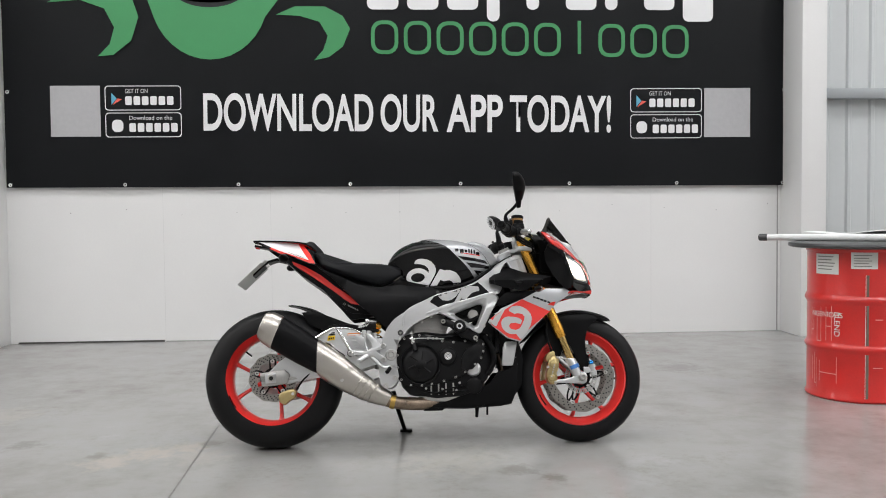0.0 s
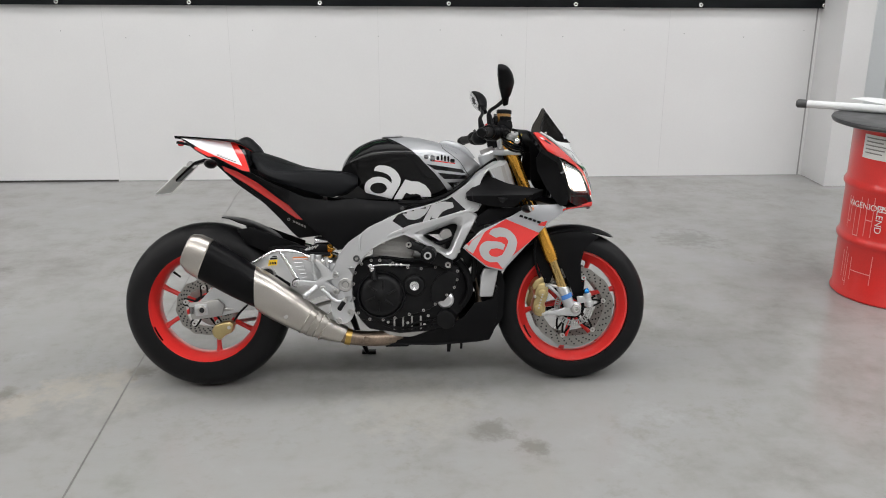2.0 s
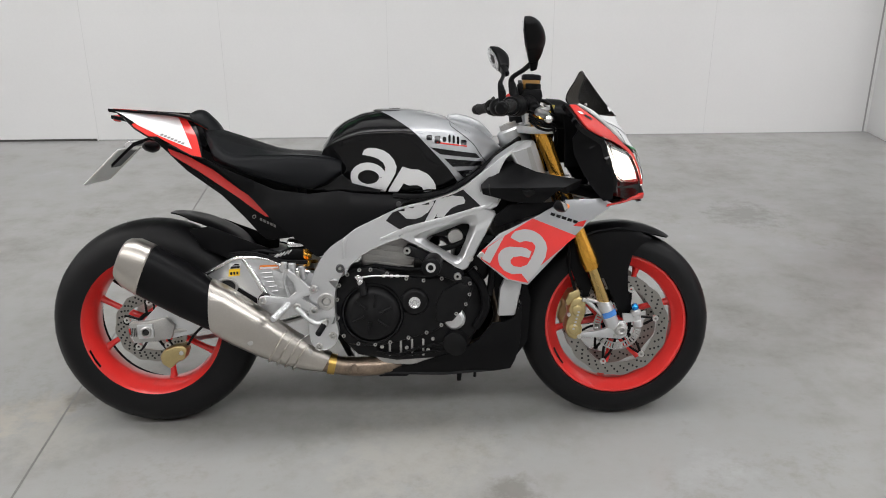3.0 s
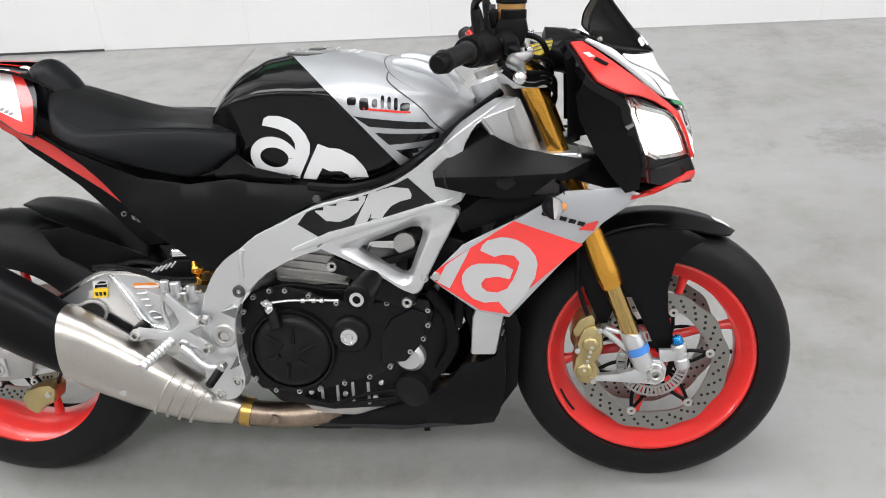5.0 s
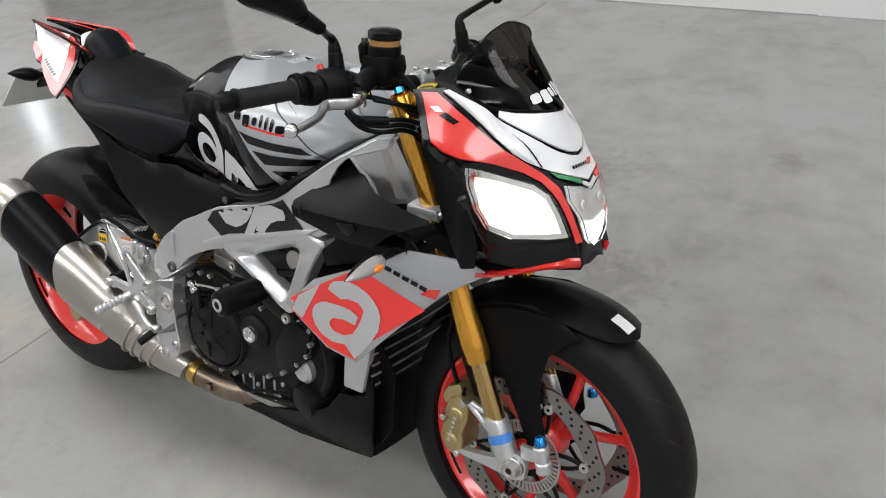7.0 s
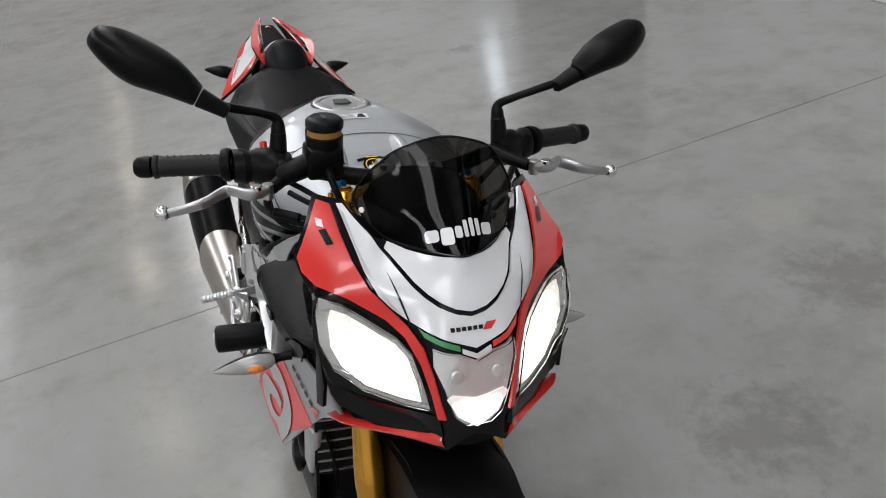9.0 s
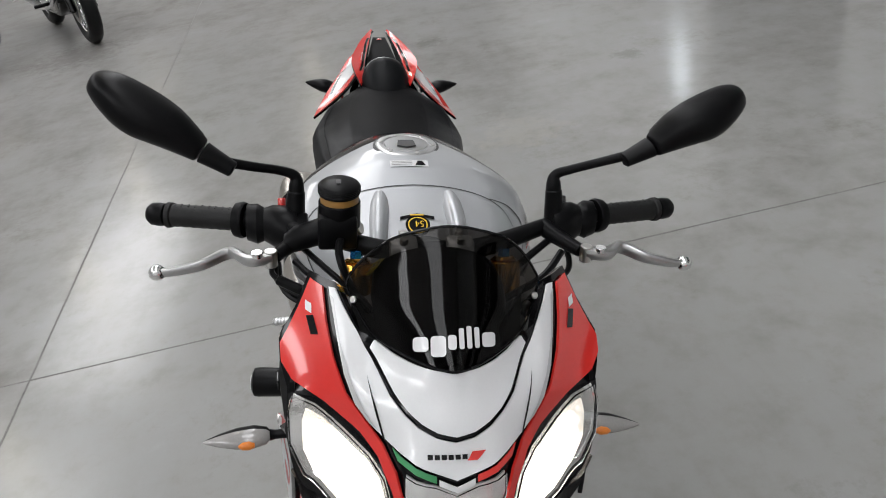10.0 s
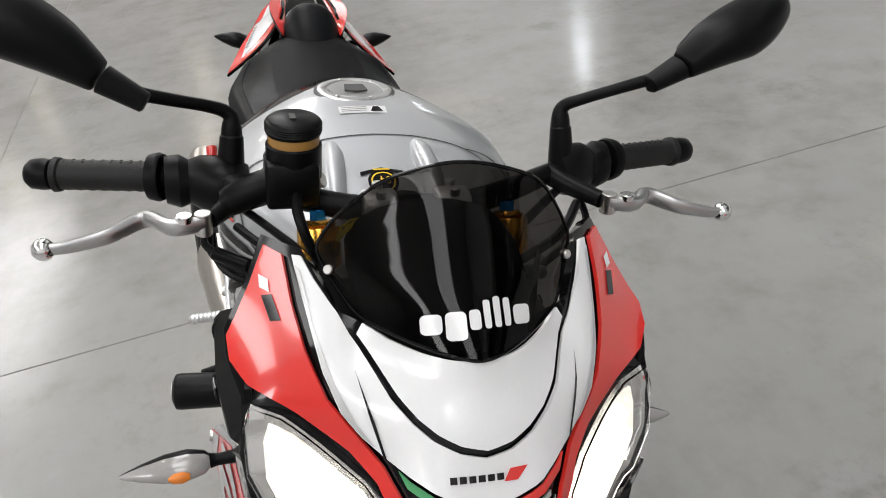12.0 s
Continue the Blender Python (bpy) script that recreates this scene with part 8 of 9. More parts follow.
mid_ = [((0.545, -0.128, 0.214), 0.034, 0.034, SLANT), ((0.50, -0.140, 0.233), 0.043, 0.040, SLANT), ((0.44, -0.155, 0.265), 0.054, 0.047, SLANT), ((0.37, -0.172, 0.310), 0.064, 0.052, SLANT), ((0.305, -0.187, 0.356), 0.071, 0.056, (-0.34, -0.06, 0.16)), ((0.26, -0.196, 0.389), 0.0755, 0.058, (-0.34, -0.05, 0.09)), ((0.226, -0.203, 0.413), 0.0795, 0.060, (-0.34, -0.05, 0.01)), ((0.224, -0.203, 0.414), 0.074, 0.0555, (-0.34, -0.05, 0.01))]
shield = bp("heat_shield", loft([oval_ring(c, v, h, w) for c, h, w, v in mid_]), M_STEEL, ex, "brushed steel mid section")
for k in range(4):
    t = k * 0.021
    c = Vector((0.472 - t, -0.147 - t * 0.25, 0.246 + t * 0.62))
    ring = [p for p in oval_ring(c, (-0.34, -0.06, 0.2), 0.051 + t * 0.16, 0.0465 + t * 0.1, 40)]
    keep = [p for p in ring if p.y < c.y - 0.004]
    keep.sort(key=lambda p: p.z)
    bp("louvre", tube(keep[2:-2], 0.0036, 8, 1), M_STEEL, shield, "raised louvre")
for p in ((0.292, -0.199, 0.430), (0.335, -0.226, 0.305), (0.50, -0.176, 0.262)):
    bp("shield_screw", rod((p[0], p[1] - 0.004, p[2]), (p[0], p[1] + 0.012, p[2]), 0.0085, n=12), M_BOLT, shield)
can = [((0.236, -0.202, 0.406), 0.071, 0.054, (-0.34, -0.05, 0.01)), ((0.215, -0.204, 0.419), 0.075, 0.056, (-0.34, -0.04, 0.03)), ((0.15, -0.209, 0.459), 0.077, 0.058, (-0.32, 0, 0.09)), ((0.08, -0.213, 0.501), 0.077, 0.060, (-0.31, 0, 0.12)), ((0.030, -0.216, 0.531), 0.076, 0.060, (-0.31, 0, 0.13))]
bp("silencer_sleeve", loft([oval_ring(c, v, h, w) for c, h, w, v in can]), M_MATTE, ex, "matte black silencer sleeve")
CUT = (-0.31, 0, 0.13)
bp("end_cap", loft([oval_ring(c, CUT, h, w) for c, h, w in (((0.046, -0.215, 0.521), 0.075, 0.0595), ((0.042, -0.216, 0.524), 0.0785, 0.0622), ((0.004, -0.217, 0.546), 0.075, 0.060), ((-0.020, -0.218, 0.559), 0.062, 0.054), ((-0.025, -0.218, 0.5615), 0.055, 0.049), ((-0.025, -0.218, 0.5615), 0.050, 0.044), ((-0.016, -0.218, 0.5565), 0.047, 0.042), ((0.008, -0.217, 0.543), 0.034, 0.031))]), M_STEEL, ex, "brushed steel end cap", 30)
bp("outlet", loft([oval_ring(c, AX, h, w) for c, h, w in (((0.006, -0.217, 0.545), 0.036, 0.033), ((0.0065, -0.217, 0.5445), 0.001, 0.001))]), M_VOID, ex)

# ---- swingarm, footrests, shock, hugger, stand ----
arm_p = [(-0.012, 0.345), (-0.008, 0.300), (0.077, 0.295), (0.169, 0.316), (0.36, 0.335), (0.50, 0.380), (0.565, 0.40), (0.562, 0.45), (0.516, 0.494), (0.46, 0.515), (0.424, 0.520), (0.382, 0.541), (0.322, 0.547), (0.273, 0.541), (0.16, 0.472), (0.09, 0.43), (0.039, 0.397)]
for s in (-1, 1):
    pick = (lambda b: b) if s < 0 else flip_y
    arm = bp("swingarm", pick(sheet(arm_p, lambda x, z: (x, -0.118 - 0.03 * min(1, max(0, x / 0.3)), z), 0.035, 0.05, 0.007, (0, -1, 0))), M_ALU, None, "polished alloy swingarm")
    hole = glide([(0.212, 0.462), (0.251, 0.480), (0.276, 0.476), (0.287, 0.456), (0.272, 0.431), (0.244, 0.425), (0.222, 0.440)], 4, True)
    bp("swingarm_recess", pick(sheet([(p[0], p[1]) for p in hole], lambda x, z: (x, -0.1497, z), 0.001, 0, 0, (0, -1, 0))), M_VOID, arm)
    bp("recess_rim", pick(tube([(p[0], -0.150, p[1]) for p in hole] + [(hole[0][0], -0.150, hole[0][1])], 0.0045, 8, 1)), M_CAST, arm)
    bp("swingarm_rib", pick(tube([(0.308, -0.150, 0.541), (0.34, -0.152, 0.492), (0.377, -0.152, 0.432), (0.42, -0.150, 0.415)], [0.005, 0.0075, 0.009, 0.006], 10, 6)), M_POLISH, arm)
    bp("swingarm_edge", pick(tube([(0.165, -0.142, 0.476), (0.273, -0.149, 0.539), (0.322, -0.150, 0.546), (0.382, -0.150, 0.540), (0.43, -0.150, 0.517), (0.505, -0.150, 0.50)], 0.006, 8, 5)), M_POLISH, arm)
    for k in range(5):
        bp("swingarm_rib", pick(tube([(0.362 + 0.007 * k, -0.1495, 0.497 - 0.014 * k), (0.392 + 0.004 * k, -0.1495, 0.499 - 0.014 * k)], 0.0024, 6)), M_ALU, arm)
    # added black sheet: stands in for shade on the lower part of the arm
    bp("swingarm_shade_plate", pick(sheet([(0.235, 0.415), (0.268, 0.426), (0.292, 0.455), (0.345, 0.421), (0.345, 0.385), (0.28, 0.36), (0.24, 0.38)], lambda x, z: (x, -0.1525, z), 0.002, 0, 0.0, (0, -1, 0))), M_MATTE, arm, "black sheet painting the shade on the lower swingarm", 0)
    bp("axle_block", pick(prism([(-0.046, 0.346), (0.01, 0.352), (0.066, 0.362), (0.092, 0.338), (0.080, 0.297), (0.02, 0.288), (-0.034, 0.284)], -0.142, -0.112, 0.004)), M_CAST, arm, "grey axle adjuster block")
    bp("axle_washer", pick(prism([(-0.020, 0.342), (0.027, 0.345), (0.030, 0.302), (-0.017, 0.298)], -0.148, -0.138, 0.002)), M_ALU, arm)
    bp("axle_plate", pick(lathe([(0.0, -0.150), (0.010, -0.150), (0.011, -0.156), (0.014, -0.156), (0.0165, -0.153), (0.0165, -0.145)], (RX, 0, RZ - 0.004), (0, 1, 0), 24)), M_BOLT, arm)
    bp("axle_bore", pick(rod((RX, -0.1512, RZ - 0.004), (RX, -0.148, RZ - 0.004), 0.0098, n=18)), M_VOID, arm)
    for k in range(4):
        bp("adjuster_mark", pick(box((-0.041 + 0.005 * k, -0.1432, 0.306), (-0.0385 + 0.005 * k, -0.1415, 0.332))), M_CARBON, arm, smooth=0)
    bp("adjuster_bolt", pick(rod((0.045, -0.136, 0.331), (0.078, -0.134, 0.327), 0.0055, n=10)), M_BOLT, arm)
    rs = bp("footrest_hanger", pick(prism([(0.437, 0.515), (0.453, 0.519), (0.484, 0.489), (0.512, 0.463), (0.533, 0.467), (0.536, 0.449), (0.488, 0.433), (0.534, 0.399), (0.527, 0.385), (0.506, 0.390), (0.464, 0.409), (0.444, 0.397), (0.432, 0.412), (0.399, 0.417), (0.378, 0.411), (0.363, 0.425), (0.376, 0.441), (0.410, 0.437), (0.446, 0.433), (0.470, 0.450), (0.462, 0.478), (0.444, 0.500)], -0.206, -0.194, 0.0035)), M_ALU, None, "forged alloy footrest hanger")
    bp("hanger_strut", pick(tube([(0.442, -0.200, 0.512), (0.437, -0.200, 0.48), (0.448, -0.200, 0.436)], 0.0052, 8)), M_ALU, rs)
    for c in ((0.521, 0.457), (0.522, 0.394), (0.372, 0.426), (0.473, 0.405), (0.446, 0.512)):
        bp("hanger_boss", pick(lathe([(0.004, -0.209), (0.0055, -0.213), (0.0095, -0.213), (0.0115, -0.209), (0.0125, -0.200)] if c[0] != 0.446 else [(0.0, -0.210), (0.006, -0.210), (0.007, -0.2)], (c[0], 0, c[1]), (0, 1, 0), 18)), M_BOLT, rs)
    bp("bracket_bush", pick(lathe([(0.010, -0.198), (0.015, -0.198), (0.016, -0.190), (0.016, -0.165)], (0.372, 0, 0.426), (0, 1, 0), 20)), M_MATTE, rs, "black rubber bush")
    peg = bp("footpeg", pick(lathe([(0, 0), (0.008, 0)] + [(0.0085 + 0.0022 * (i % 2), 0.003 + 0.0048 * i) for i in range(17)] + [(0.010, 0.086), (0, 0.092)], (0.412, -0.278, 0.386), (0.037, 0.078, 0.028), 16)), M_ALU, rs, "ribbed alloy footpeg")
    bp("heel_guard", pick(sheet([(0.395, 0.515), (0.43, 0.50), (0.455, 0.47), (0.43, 0.455), (0.405, 0.47)], lambda x, z: (x, -0.178, z), 0.003, 0, 0.001, (0, -1, 0))), M_ALU, rs)
    pedal = bp("foot_lever", pick(tube([(0.470, -0.210, 0.402), (0.490, -0.213, 0.386), (0.505, -0.215, 0.370), (0.530, -0.217, 0.357), (0.556, -0.22, 0.362)], [0.009, 0.008, 0.0075, 0.0075, 0.009], 10)), M_ALU, None, "alloy foot lever")
    bp("lever_boss", pick(lathe([(0, -0.232), (0.007, -0.232), (0.009, -0.229), (0.009, -0.212)], (0.556, 0, 0.362), (0, 1, 0), 16)), M_BOLT, pedal)
    bp("toe_peg", pick(rod((0.552, -0.222, 0.356), (0.537, -0.258, 0.335), 0.009, n=14, round_=0.002)), M_MATTE, pedal, "black rubber toe peg")
bp("round_label", sheet([(0.2625, 0.488), (0.296, 0.491), (0.299, 0.512), (0.266, 0.510)], lambda x, z: (x, -0.1505, z), 0.0006, 0, 0, (0, -1, 0)), M_YELLOW, None, "small yellow label", 0)
bp("label_block", sheet([(0.266, 0.511), (0.299, 0.513), (0.302, 0.529), (0.268, 0.528)], lambda x, z: (x, -0.1505, z), 0.0006, 0, 0, (0, -1, 0)), M_DECALWHITE, None, "small white label", 0)
for q in ([(0.270, 0.512), (0.297, 0.514), (0.299, 0.520), (0.272, 0.519)], [(0.275, 0.521), (0.285, 0.527), (0.298, 0.526), (0.296, 0.522)]):
    bp("label_block", sheet(q, lambda x, z: (x, -0.1513, z), 0.0004, 0, 0, (0, -1, 0)), M_DECALBLACK, None, "small black mark", 0)
for k in range(3):
    bp("label_block", sheet(rect(0.269 + 0.009 * k, 0.4935 + 0.0006 * k, 0.275 + 0.009 * k, 0.502 + 0.0006 * k), lambda x, z: (x, -0.1513, z), 0.0004, 0, 0, (0, -1, 0)), M_DECALBLACK, None, "small black mark", 0)
bp("warning_label", sheet([(0.356, 0.509), (0.413, 0.510), (0.416, 0.523), (0.357, 0.521)], lambda x, z: (x, -0.1507, z), 0.0006, 0, 0, (0, -1, 0)), M_ORANGE, None, "small orange and white label", 0)
bp("warning_text", sheet([(0.358, 0.510), (0.411, 0.5115), (0.413, 0.517), (0.359, 0.516)], lambda x, z: (x, -0.1513, z), 0.0004, 0, 0, (0, -1, 0)), M_DECALWHITE, None, "small white label", 0)
rc = bp("rear_caliper", prism([(0.037, 0.238), (0.050, 0.258), (0.085, 0.270), (0.108, 0.272), (0.123, 0.262), (0.114, 0.229), (0.092, 0.220), (0.067, 0.198), (0.044, 0.214)], -0.132, -0.075, 0.007), M_CALIPER, None, "gold rear brake caliper")
bp("caliper_bolt", rod((0.105, -0.137, 0.250), (0.105, -0.125, 0.250), 0.007, n=12), M_BOLT, rc)
bp("rear_hose", tube([(0.12, -0.11, 0.27), (0.16, -0.135, 0.32), (0.24, -0.12, 0.38), (0.36, -0.12, 0.42)], 0.004, 8), M_MATTE, rc)
bp("caliper_hanger", tube([(0.04, -0.12, 0.31), (0.08, -0.122, 0.32), (0.15, -0.122, 0.318)], [0.012, 0.010, 0.008], 10), M_CAST, rc)
sh = bp("rear_shock", rod((0.46, -0.02, 0.60), (0.50, -0.02, 0.36), 0.022, n=20), M_CAST, None, "rear shock absorber with gold spring")
coil = [(0.465 + 0.03 * t + 0.033 * math.cos(t * 2 * math.pi * 6), -0.02 + 0.033 * math.sin(t * 2 * math.pi * 6), 0.565 - 0.17 * t) for t in np.linspace(0, 1, 73)]
bp("spring", tube(coil, 0.006, 8, 1), M_GOLD, sh, "gold coil spring")
bp("gas_reservoir", rod((0.436, -0.118, 0.580), (0.490, -0.110, 0.577), 0.0165, n=22, round_=0.005), M_POLISH, sh, "polished reservoir cylinder")
bp("shock_body", prism([(0.378, 0.536), (0.405, 0.552), (0.437, 0.566), (0.491, 0.567), (0.492, 0.528), (0.402, 0.526)], -0.138, -0.09, 0.012), M_MATTE, sh, "black ribbed shock body")
for k in range(5):
    bp("body_fin", tube([(0.392 + 0.012 * k, -0.139, 0.538 + 0.0035 * k), (0.412 + 0.010 * k, -0.139, 0.553 + 0.003 * k)], 0.0022, 6), M_DECALGREY, sh)
for cx, cz, r_, L_ in ((0.432, 0.518, 0.010, 0.03), (0.455, 0.512, 0.012, 0.035), (0.470, 0.497, 0.009, 0.02)):
    bp("cylinder_fitting", rod((cx, -0.165, cz - L_ / 2), (cx, -0.165, cz + L_ / 2), r_, n=16, round_=0.002), M_ALU if r_ > 0.0095 else M_BOLT, sh)
bp("shock_valve", rod((0.480, -0.15, 0.520), (0.484, -0.148, 0.475), 0.012, n=18, round_=0.003), M_ALU, sh)
bp("shock_adjuster", rod((0.497, -0.135, 0.560), (0.500, -0.150, 0.545), 0.013, n=16), M_GOLD, sh)
bp("shock_adjuster", rod((0.497, -0.135, 0.528), (0.497, -0.150, 0.524), 0.010, n=16), M_GOLD, sh)
for dz in (0.0, 0.006):
    bp("brake_pipe", tube([(0.265, -0.135, 0.548 + dz), (0.32, -0.150, 0.556 + dz), (0.38, -0.155, 0.545 + dz), (0.43, -0.158, 0.530 + dz), (0.50, -0.160, 0.528 + dz)], 0.0036, 8), M_MATTE, None, "black brake pipe")
bp("rear_guard_stay", tube([(0.30, -0.115, 0.545), (0.36, -0.12, 0.560), (0.44, -0.12, 0.545)], 0.006, 8), M_MATTE)
# rear hugger
bm = bmesh.new()
rows = []
for i in range(22):
    u = radians(17 + (80 - 17) * i / 21)
    wd = float(np.interp(i, [0, 3, 10, 17, 21], [0.075, 0.092, 0.096, 0.080, 0.03]))
    rr = float(np.interp(math.degrees(u), [17, 45, 56, 80], [0.372, 0.384, 0.373, 0.349]))
    rows.append([bm.verts.new((RX + (rr - 3.2 * max(0, abs(wd * k / 8) - 0.03) ** 2) * math.cos(u), wd * k / 8, RZ + (rr - 3.2 * max(0, abs(wd * k / 8) - 0.03) ** 2) * math.sin(u))) for k in range(-8, 9)])
for A, B in zip(rows, rows[1:]):
    for k in range(16):
        bm.faces.new((A[k], A[k + 1], B[k + 1], B[k]))
bmesh.ops.recalc_face_normals(bm, faces=bm.faces)
bmesh.ops.solidify(bm, geom=bm.faces[:], thickness=0.004)
hug = bp("rear_hugger", bm, M_MATTE, None, "matte black rear wheel hugger")
twin("hugger_side", lambda: sheet([(0.138, 0.625), (0.20, 0.632), (0.245, 0.614), (0.378, 0.563), (0.374, 0.535), (0.33, 0.53), (0.25, 0.536), (0.174, 0.568)], lambda x, z: (x, -0.098, z), 0.004, 0.04, 0.001, (0, -1, 0)), M_MATTE, hug)
stand = bp("side_stand", tube([(0.56, 0.10, 0.25), (0.585, 0.17, 0.16), (0.615, 0.245, 0.066)], [0.014, 0.011, 0.010], 12), M_MATTE, None, "black side stand")
bp("stand_foot", moved(box((-0.03, -0.016, -0.006), (0.03, 0.016, 0.006), 0.003), Matrix.Translation((0.622, 0.258, 0.0635)) @ Matrix.Rotation(radians(12.35), 4, "X")), M_MATTE, stand)
bp("chain", tube([(0.02, 0.102, 0.428), (0.30, 0.102, 0.44), (0.55, 0.102, 0.40)], 0.008, 6, 3), M_CAST, None, "drive chain")
bp("chain", tube([(0.02, 0.102, 0.222), (0.30, 0.102, 0.265), (0.55, 0.102, 0.33)], 0.008, 6, 3), M_CAST, None, "drive chain")

# ---- the cruisers parked further down the hall ----
M_CREAM = mat("cream_yellow_paint", (0.62, 0.44, 0.14), 0.25, 0, 0.05, 8, 200, 0.01, coat=0.7)
M_CHROMEBIKE = mat("chrome_plate", (0.75, 0.75, 0.76), 0.08, 1.0, 0.05, 12, 200, 0.01)


def cruiser(m, paint, label):
    """A parked cruiser, front axle at the origin's x, heading along +x."""
    c = thing("cruiser_motorcycle", label, "motorcycle", "parked cruisers", m=m)
    for nm, cx, R, half in (("front_wheel", 0.0, 0.325, 0.062), ("rear_wheel", -1.53, 0.325, 0.075)):
        w = part(nm, lathe([(0, -0.06), (0.04, -0.06), (0.045, -0.03), (0.03, 0.0), (0.045, 0.03), (0.04, 0.06), (0, 0.06)], (cx, 0, R), (0, 1, 0), 20), M_CHROMEBIKE, c, "spoked wheel")
        part("tyre", lathe([(R - 0.125, -half * 0.6)] + [(R - half + half * math.cos(radians(a)), half * math.sin(radians(a))) for a in range(-105, 106, 15)] + [(R - 0.125, half * 0.6)], (cx, 0, R), (0, 1, 0), 56), M_TYRE, w, "black tyre")
        part("rim", lathe([(R - 0.118, -half * 0.7), (R - 0.126, -half * 0.65), (R - 0.138, 0), (R - 0.126, half * 0.65), (R - 0.118, half * 0.7)], (cx, 0, R), (0, 1, 0), 48), M_CHROMEBIKE, w, "chrome rim")
        for k in range(20):
            a = 2 * math.pi * k / 20
            s = 1 if k % 2 else -1
            part("spoke", rod((cx + 0.04 * math.cos(a), 0.04 * s, R + 0.04 * math.sin(a)), (cx + (R - 0.128) * math.cos(a + 0.25 * s), 0.0, R + (R - 0.128) * math.sin(a + 0.25 * s)), 0.0025, n=6, round_=0), M_CHROMEBIKE, w)
        part("brake_disc", lathe([(0.088, -0.072), (0.130, -0.072), (0.132, -0.069), (0.130, -0.066), (0.088, -0.066)], (cx, 0, R), (0, 1, 0), 40), M_DISC, w, "steel brake disc")
    for s in (-1, 1):
        part("fork_leg", rod((0.02, 0.095 * s, 0.30), (-0.16, 0.095 * s, 0.62), 0.027, n=18), M_GLOSS, c, "black fork slider")
        part("fork_tube", rod((-0.16, 0.095 * s, 0.62), (-0.33, 0.095 * s, 0.95), 0.02, n=16), M_CHROMEBIKE, c, "chrome fork tube")
        part("reflector", box((-0.10, 0.124 * s - 0.004, 0.44), (-0.08, 0.124 * s + 0.004, 0.52), 0.002), M_ORANGE, c, "orange reflector")
        part("fender_stay", tube([(0.0, 0.09 * s, 0.32), (-0.12, 0.085 * s, 0.48), (-0.17, 0.08 * s, 0.60)], 0.008, 8), M_CREAM if paint is M_CREAM else M_CHROMEBIKE, c)
        part("foot_peg", rod((-0.62, 0.16 * s, 0.33), (-0.62, 0.29 * s, 0.33), 0.016, n=12), M_MATTE, c)
        part("exhaust_pipe", tube([(-0.55, 0.10 * s, 0.45), (-0.62, 0.14 * s, 0.32), (-0.95, 0.17 * s, 0.28), (-1.65, 0.18 * s, 0.30)], [0.024, 0.024, 0.035, 0.042], 14), M_CHROMEBIKE, c, "chrome exhaust")
    for cx, a0, a1 in ((0.0, 62, 165), (-1.53, 40, 170)):
        part("fender", lathe([(0.335, -0.085), (0.36, -0.07), (0.368, 0.0), (0.36, 0.07), (0.335, 0.085), (0.331, 0.083), (0.364, 0.0), (0.331, -0.083)], (cx, 0, 0.325), (0, -1, 0), 30, a0=a0, a1=a1, closed=True, ref=(1, 0, 0)), paint, c, "painted fender")
    part("frame", tube([(-0.36, 0, 0.90), (-0.46, 0, 0.55), (-0.58, 0, 0.24), (-1.0, 0, 0.24), (-1.25, 0, 0.45), (-1.4, 0, 0.62)], 0.028, 12), M_GLOSS, c, "black frame tube")
    part("engine", prism([(-0.60, 0.25), (-1.05, 0.25), (-1.08, 0.42), (-0.98, 0.62), (-0.82, 0.50), (-0.64, 0.64), (-0.55, 0.45)], -0.13, 0.13, 0.02), M_CAST, c, "black and chrome engine")
    part("frame_cover", prism([(-0.40, 0.34), (-0.60, 0.20), (-1.12, 0.20), (-1.36, 0.40), (-1.30, 0.62), (-0.95, 0.70), (-0.55, 0.78), (-0.42, 0.70)], -0.105, 0.105, 0.02), M_GLOSS, c, "black frame and battery covers")
    part("radiator", box((-0.47, -0.12, 0.34), (-0.40, 0.12, 0.74), 0.01), M_DARK, c, "black radiator")
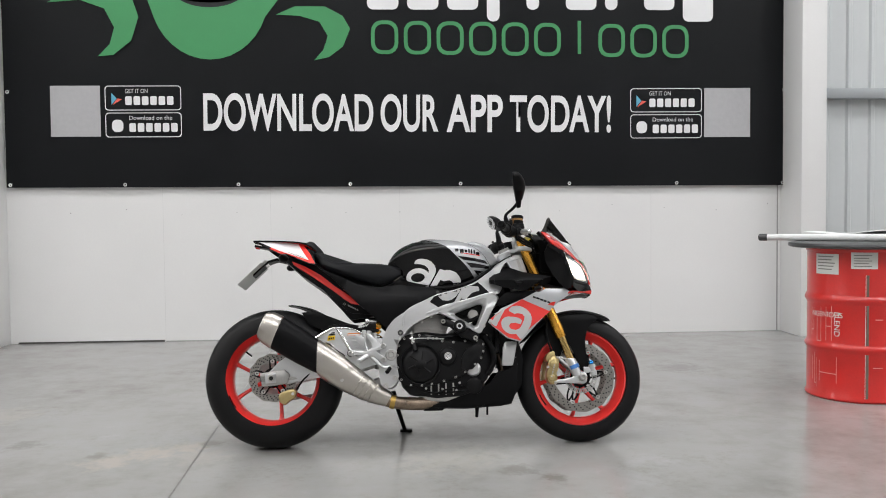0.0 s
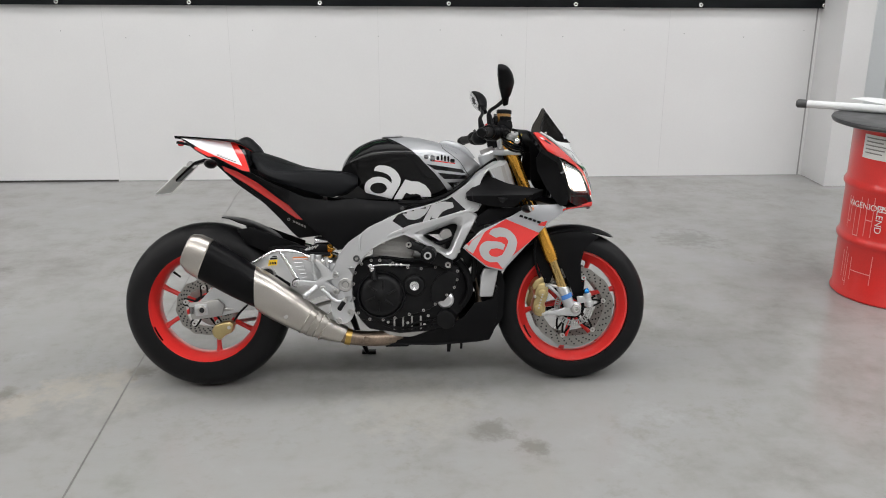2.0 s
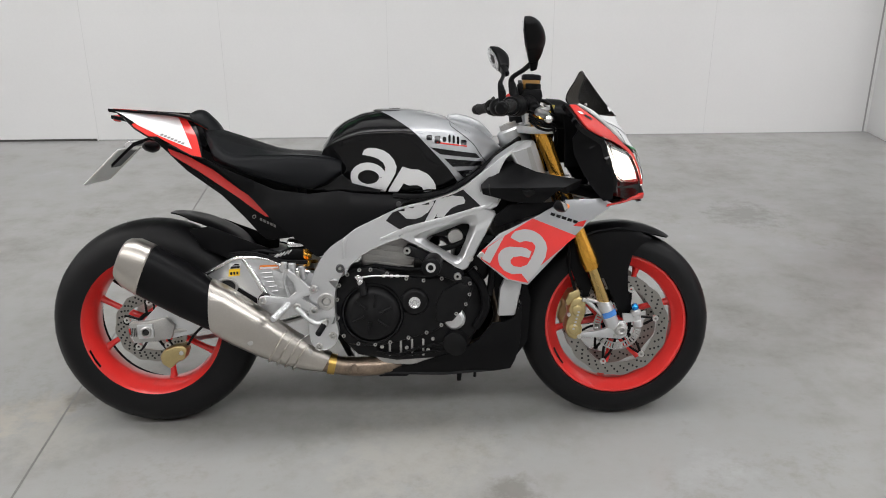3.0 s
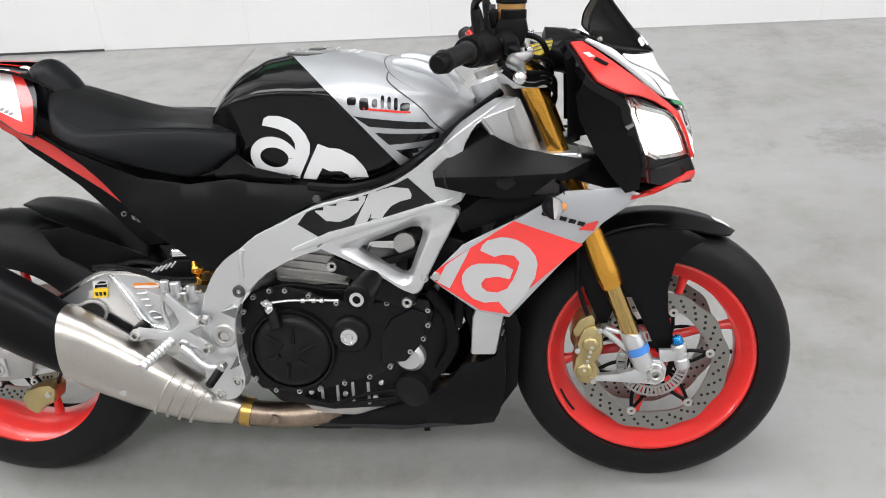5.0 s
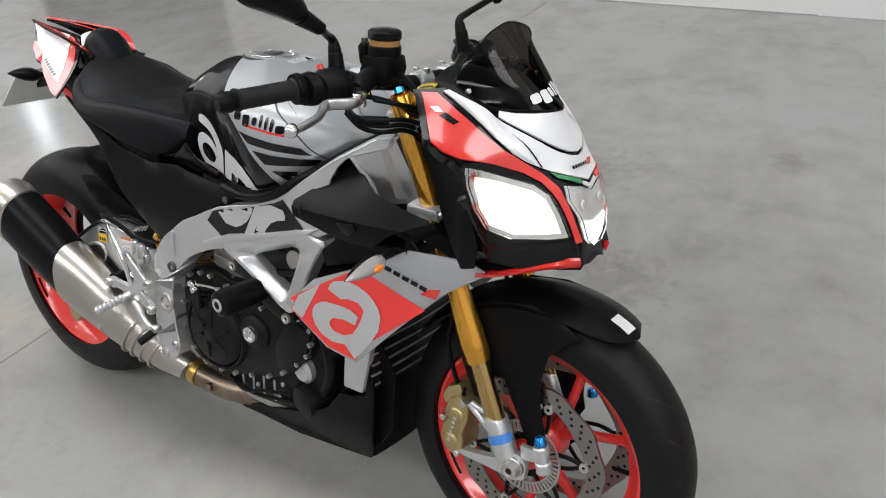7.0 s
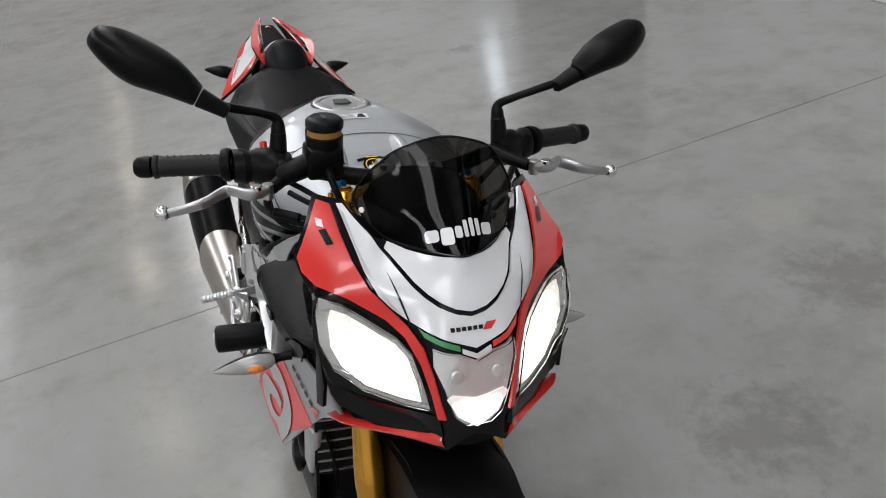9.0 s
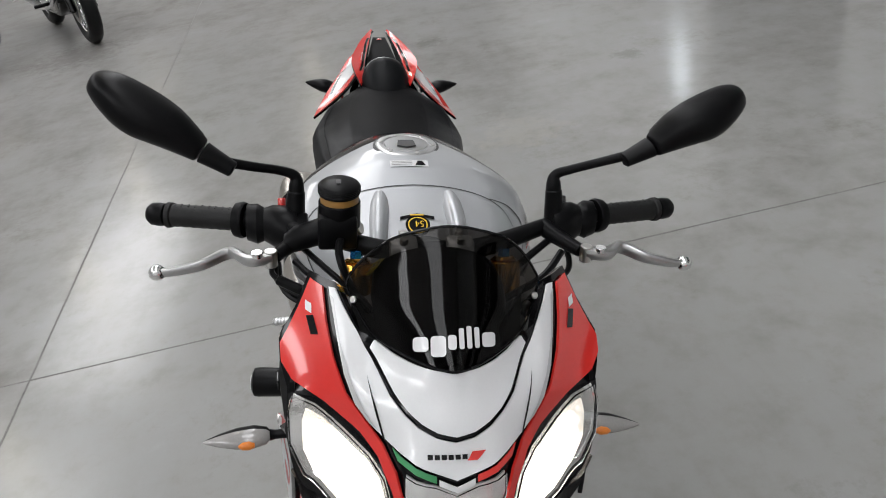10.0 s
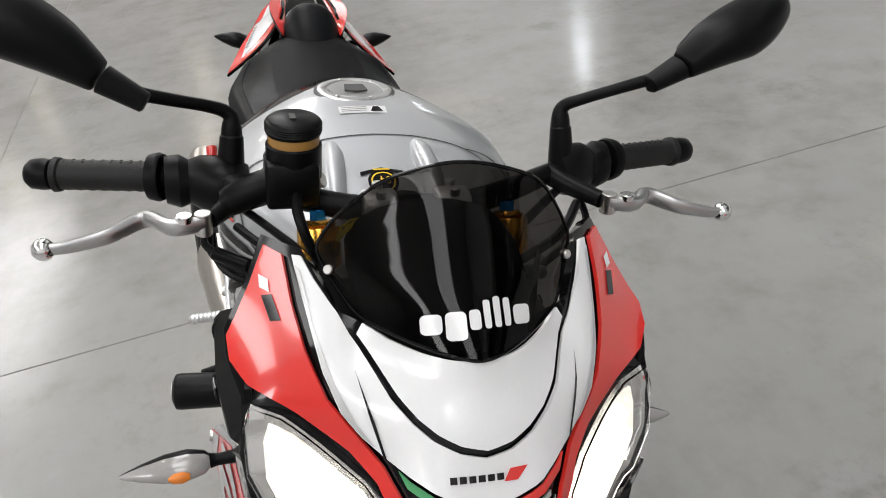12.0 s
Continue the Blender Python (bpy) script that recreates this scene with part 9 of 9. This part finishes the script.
    part("hub_plate", lathe([(0.03, -0.068), (0.085, -0.066), (0.09, -0.06), (0.03, -0.058)], (0, 0, 0.325), (0, 1, 0), 28, closed=True), M_DARK, c, "black disc carrier")
    part("engine_cover", lathe([(0, -0.19), (0.09, -0.185), (0.11, -0.16), (0.11, -0.10)], (-0.80, 0, 0.38), (0, 1, 0), 30), M_CHROMEBIKE, c, "chrome engine cover")
    part("tank", loft([[(x, w * math.cos(a), z + h * math.sin(a)) for a in np.linspace(0, 2 * math.pi, 20, endpoint=False)] for x, w, z, h in ((-0.42, 0.05, 0.90, 0.05), (-0.50, 0.12, 0.87, 0.10), (-0.70, 0.15, 0.84, 0.11), (-0.92, 0.10, 0.78, 0.07), (-0.98, 0.05, 0.76, 0.04))]), paint, c, "painted fuel tank", 60)
    part("seat", loft([[(x, w * math.cos(a), z + h * math.sin(a)) for a in np.linspace(0, 2 * math.pi, 18, endpoint=False)] for x, w, z, h in ((-0.95, 0.08, 0.75, 0.03), (-1.10, 0.16, 0.70, 0.05), (-1.30, 0.16, 0.73, 0.05), (-1.55, 0.10, 0.76, 0.04))]), M_SEAT, c, "black seat", 60)
    part("headlamp", lathe([(0, 0.10), (0.05, 0.09), (0.085, 0.03), (0.09, 0.0), (0, -0.01)], (-0.20, 0, 0.93), (-1, 0, 0), 28), M_CHROMEBIKE, c, "round headlamp")
    part("handlebar", tube([(-0.52, -0.40, 1.03), (-0.42, -0.30, 1.06), (-0.34, -0.10, 0.99), (-0.34, 0.10, 0.99), (-0.42, 0.30, 1.06), (-0.52, 0.40, 1.03)], 0.013, 10), M_CHROMEBIKE, c, "chrome handlebar")
    part("side_stand", tube([(-0.75, 0.12, 0.24), (-0.78, 0.22, 0.012)], 0.014, 8), M_GLOSS, c)
    return c


cruiser(pose(-5.52, -3.05, 0.0, 0, 0, 118), M_CREAM, "cream-yellow parked cruiser with spoked wheels")
cruiser(pose(-5.72, -2.04, 0.0, 0, 0, 27), M_GLOSS, "black and chrome parked cruiser with spoked wheels")
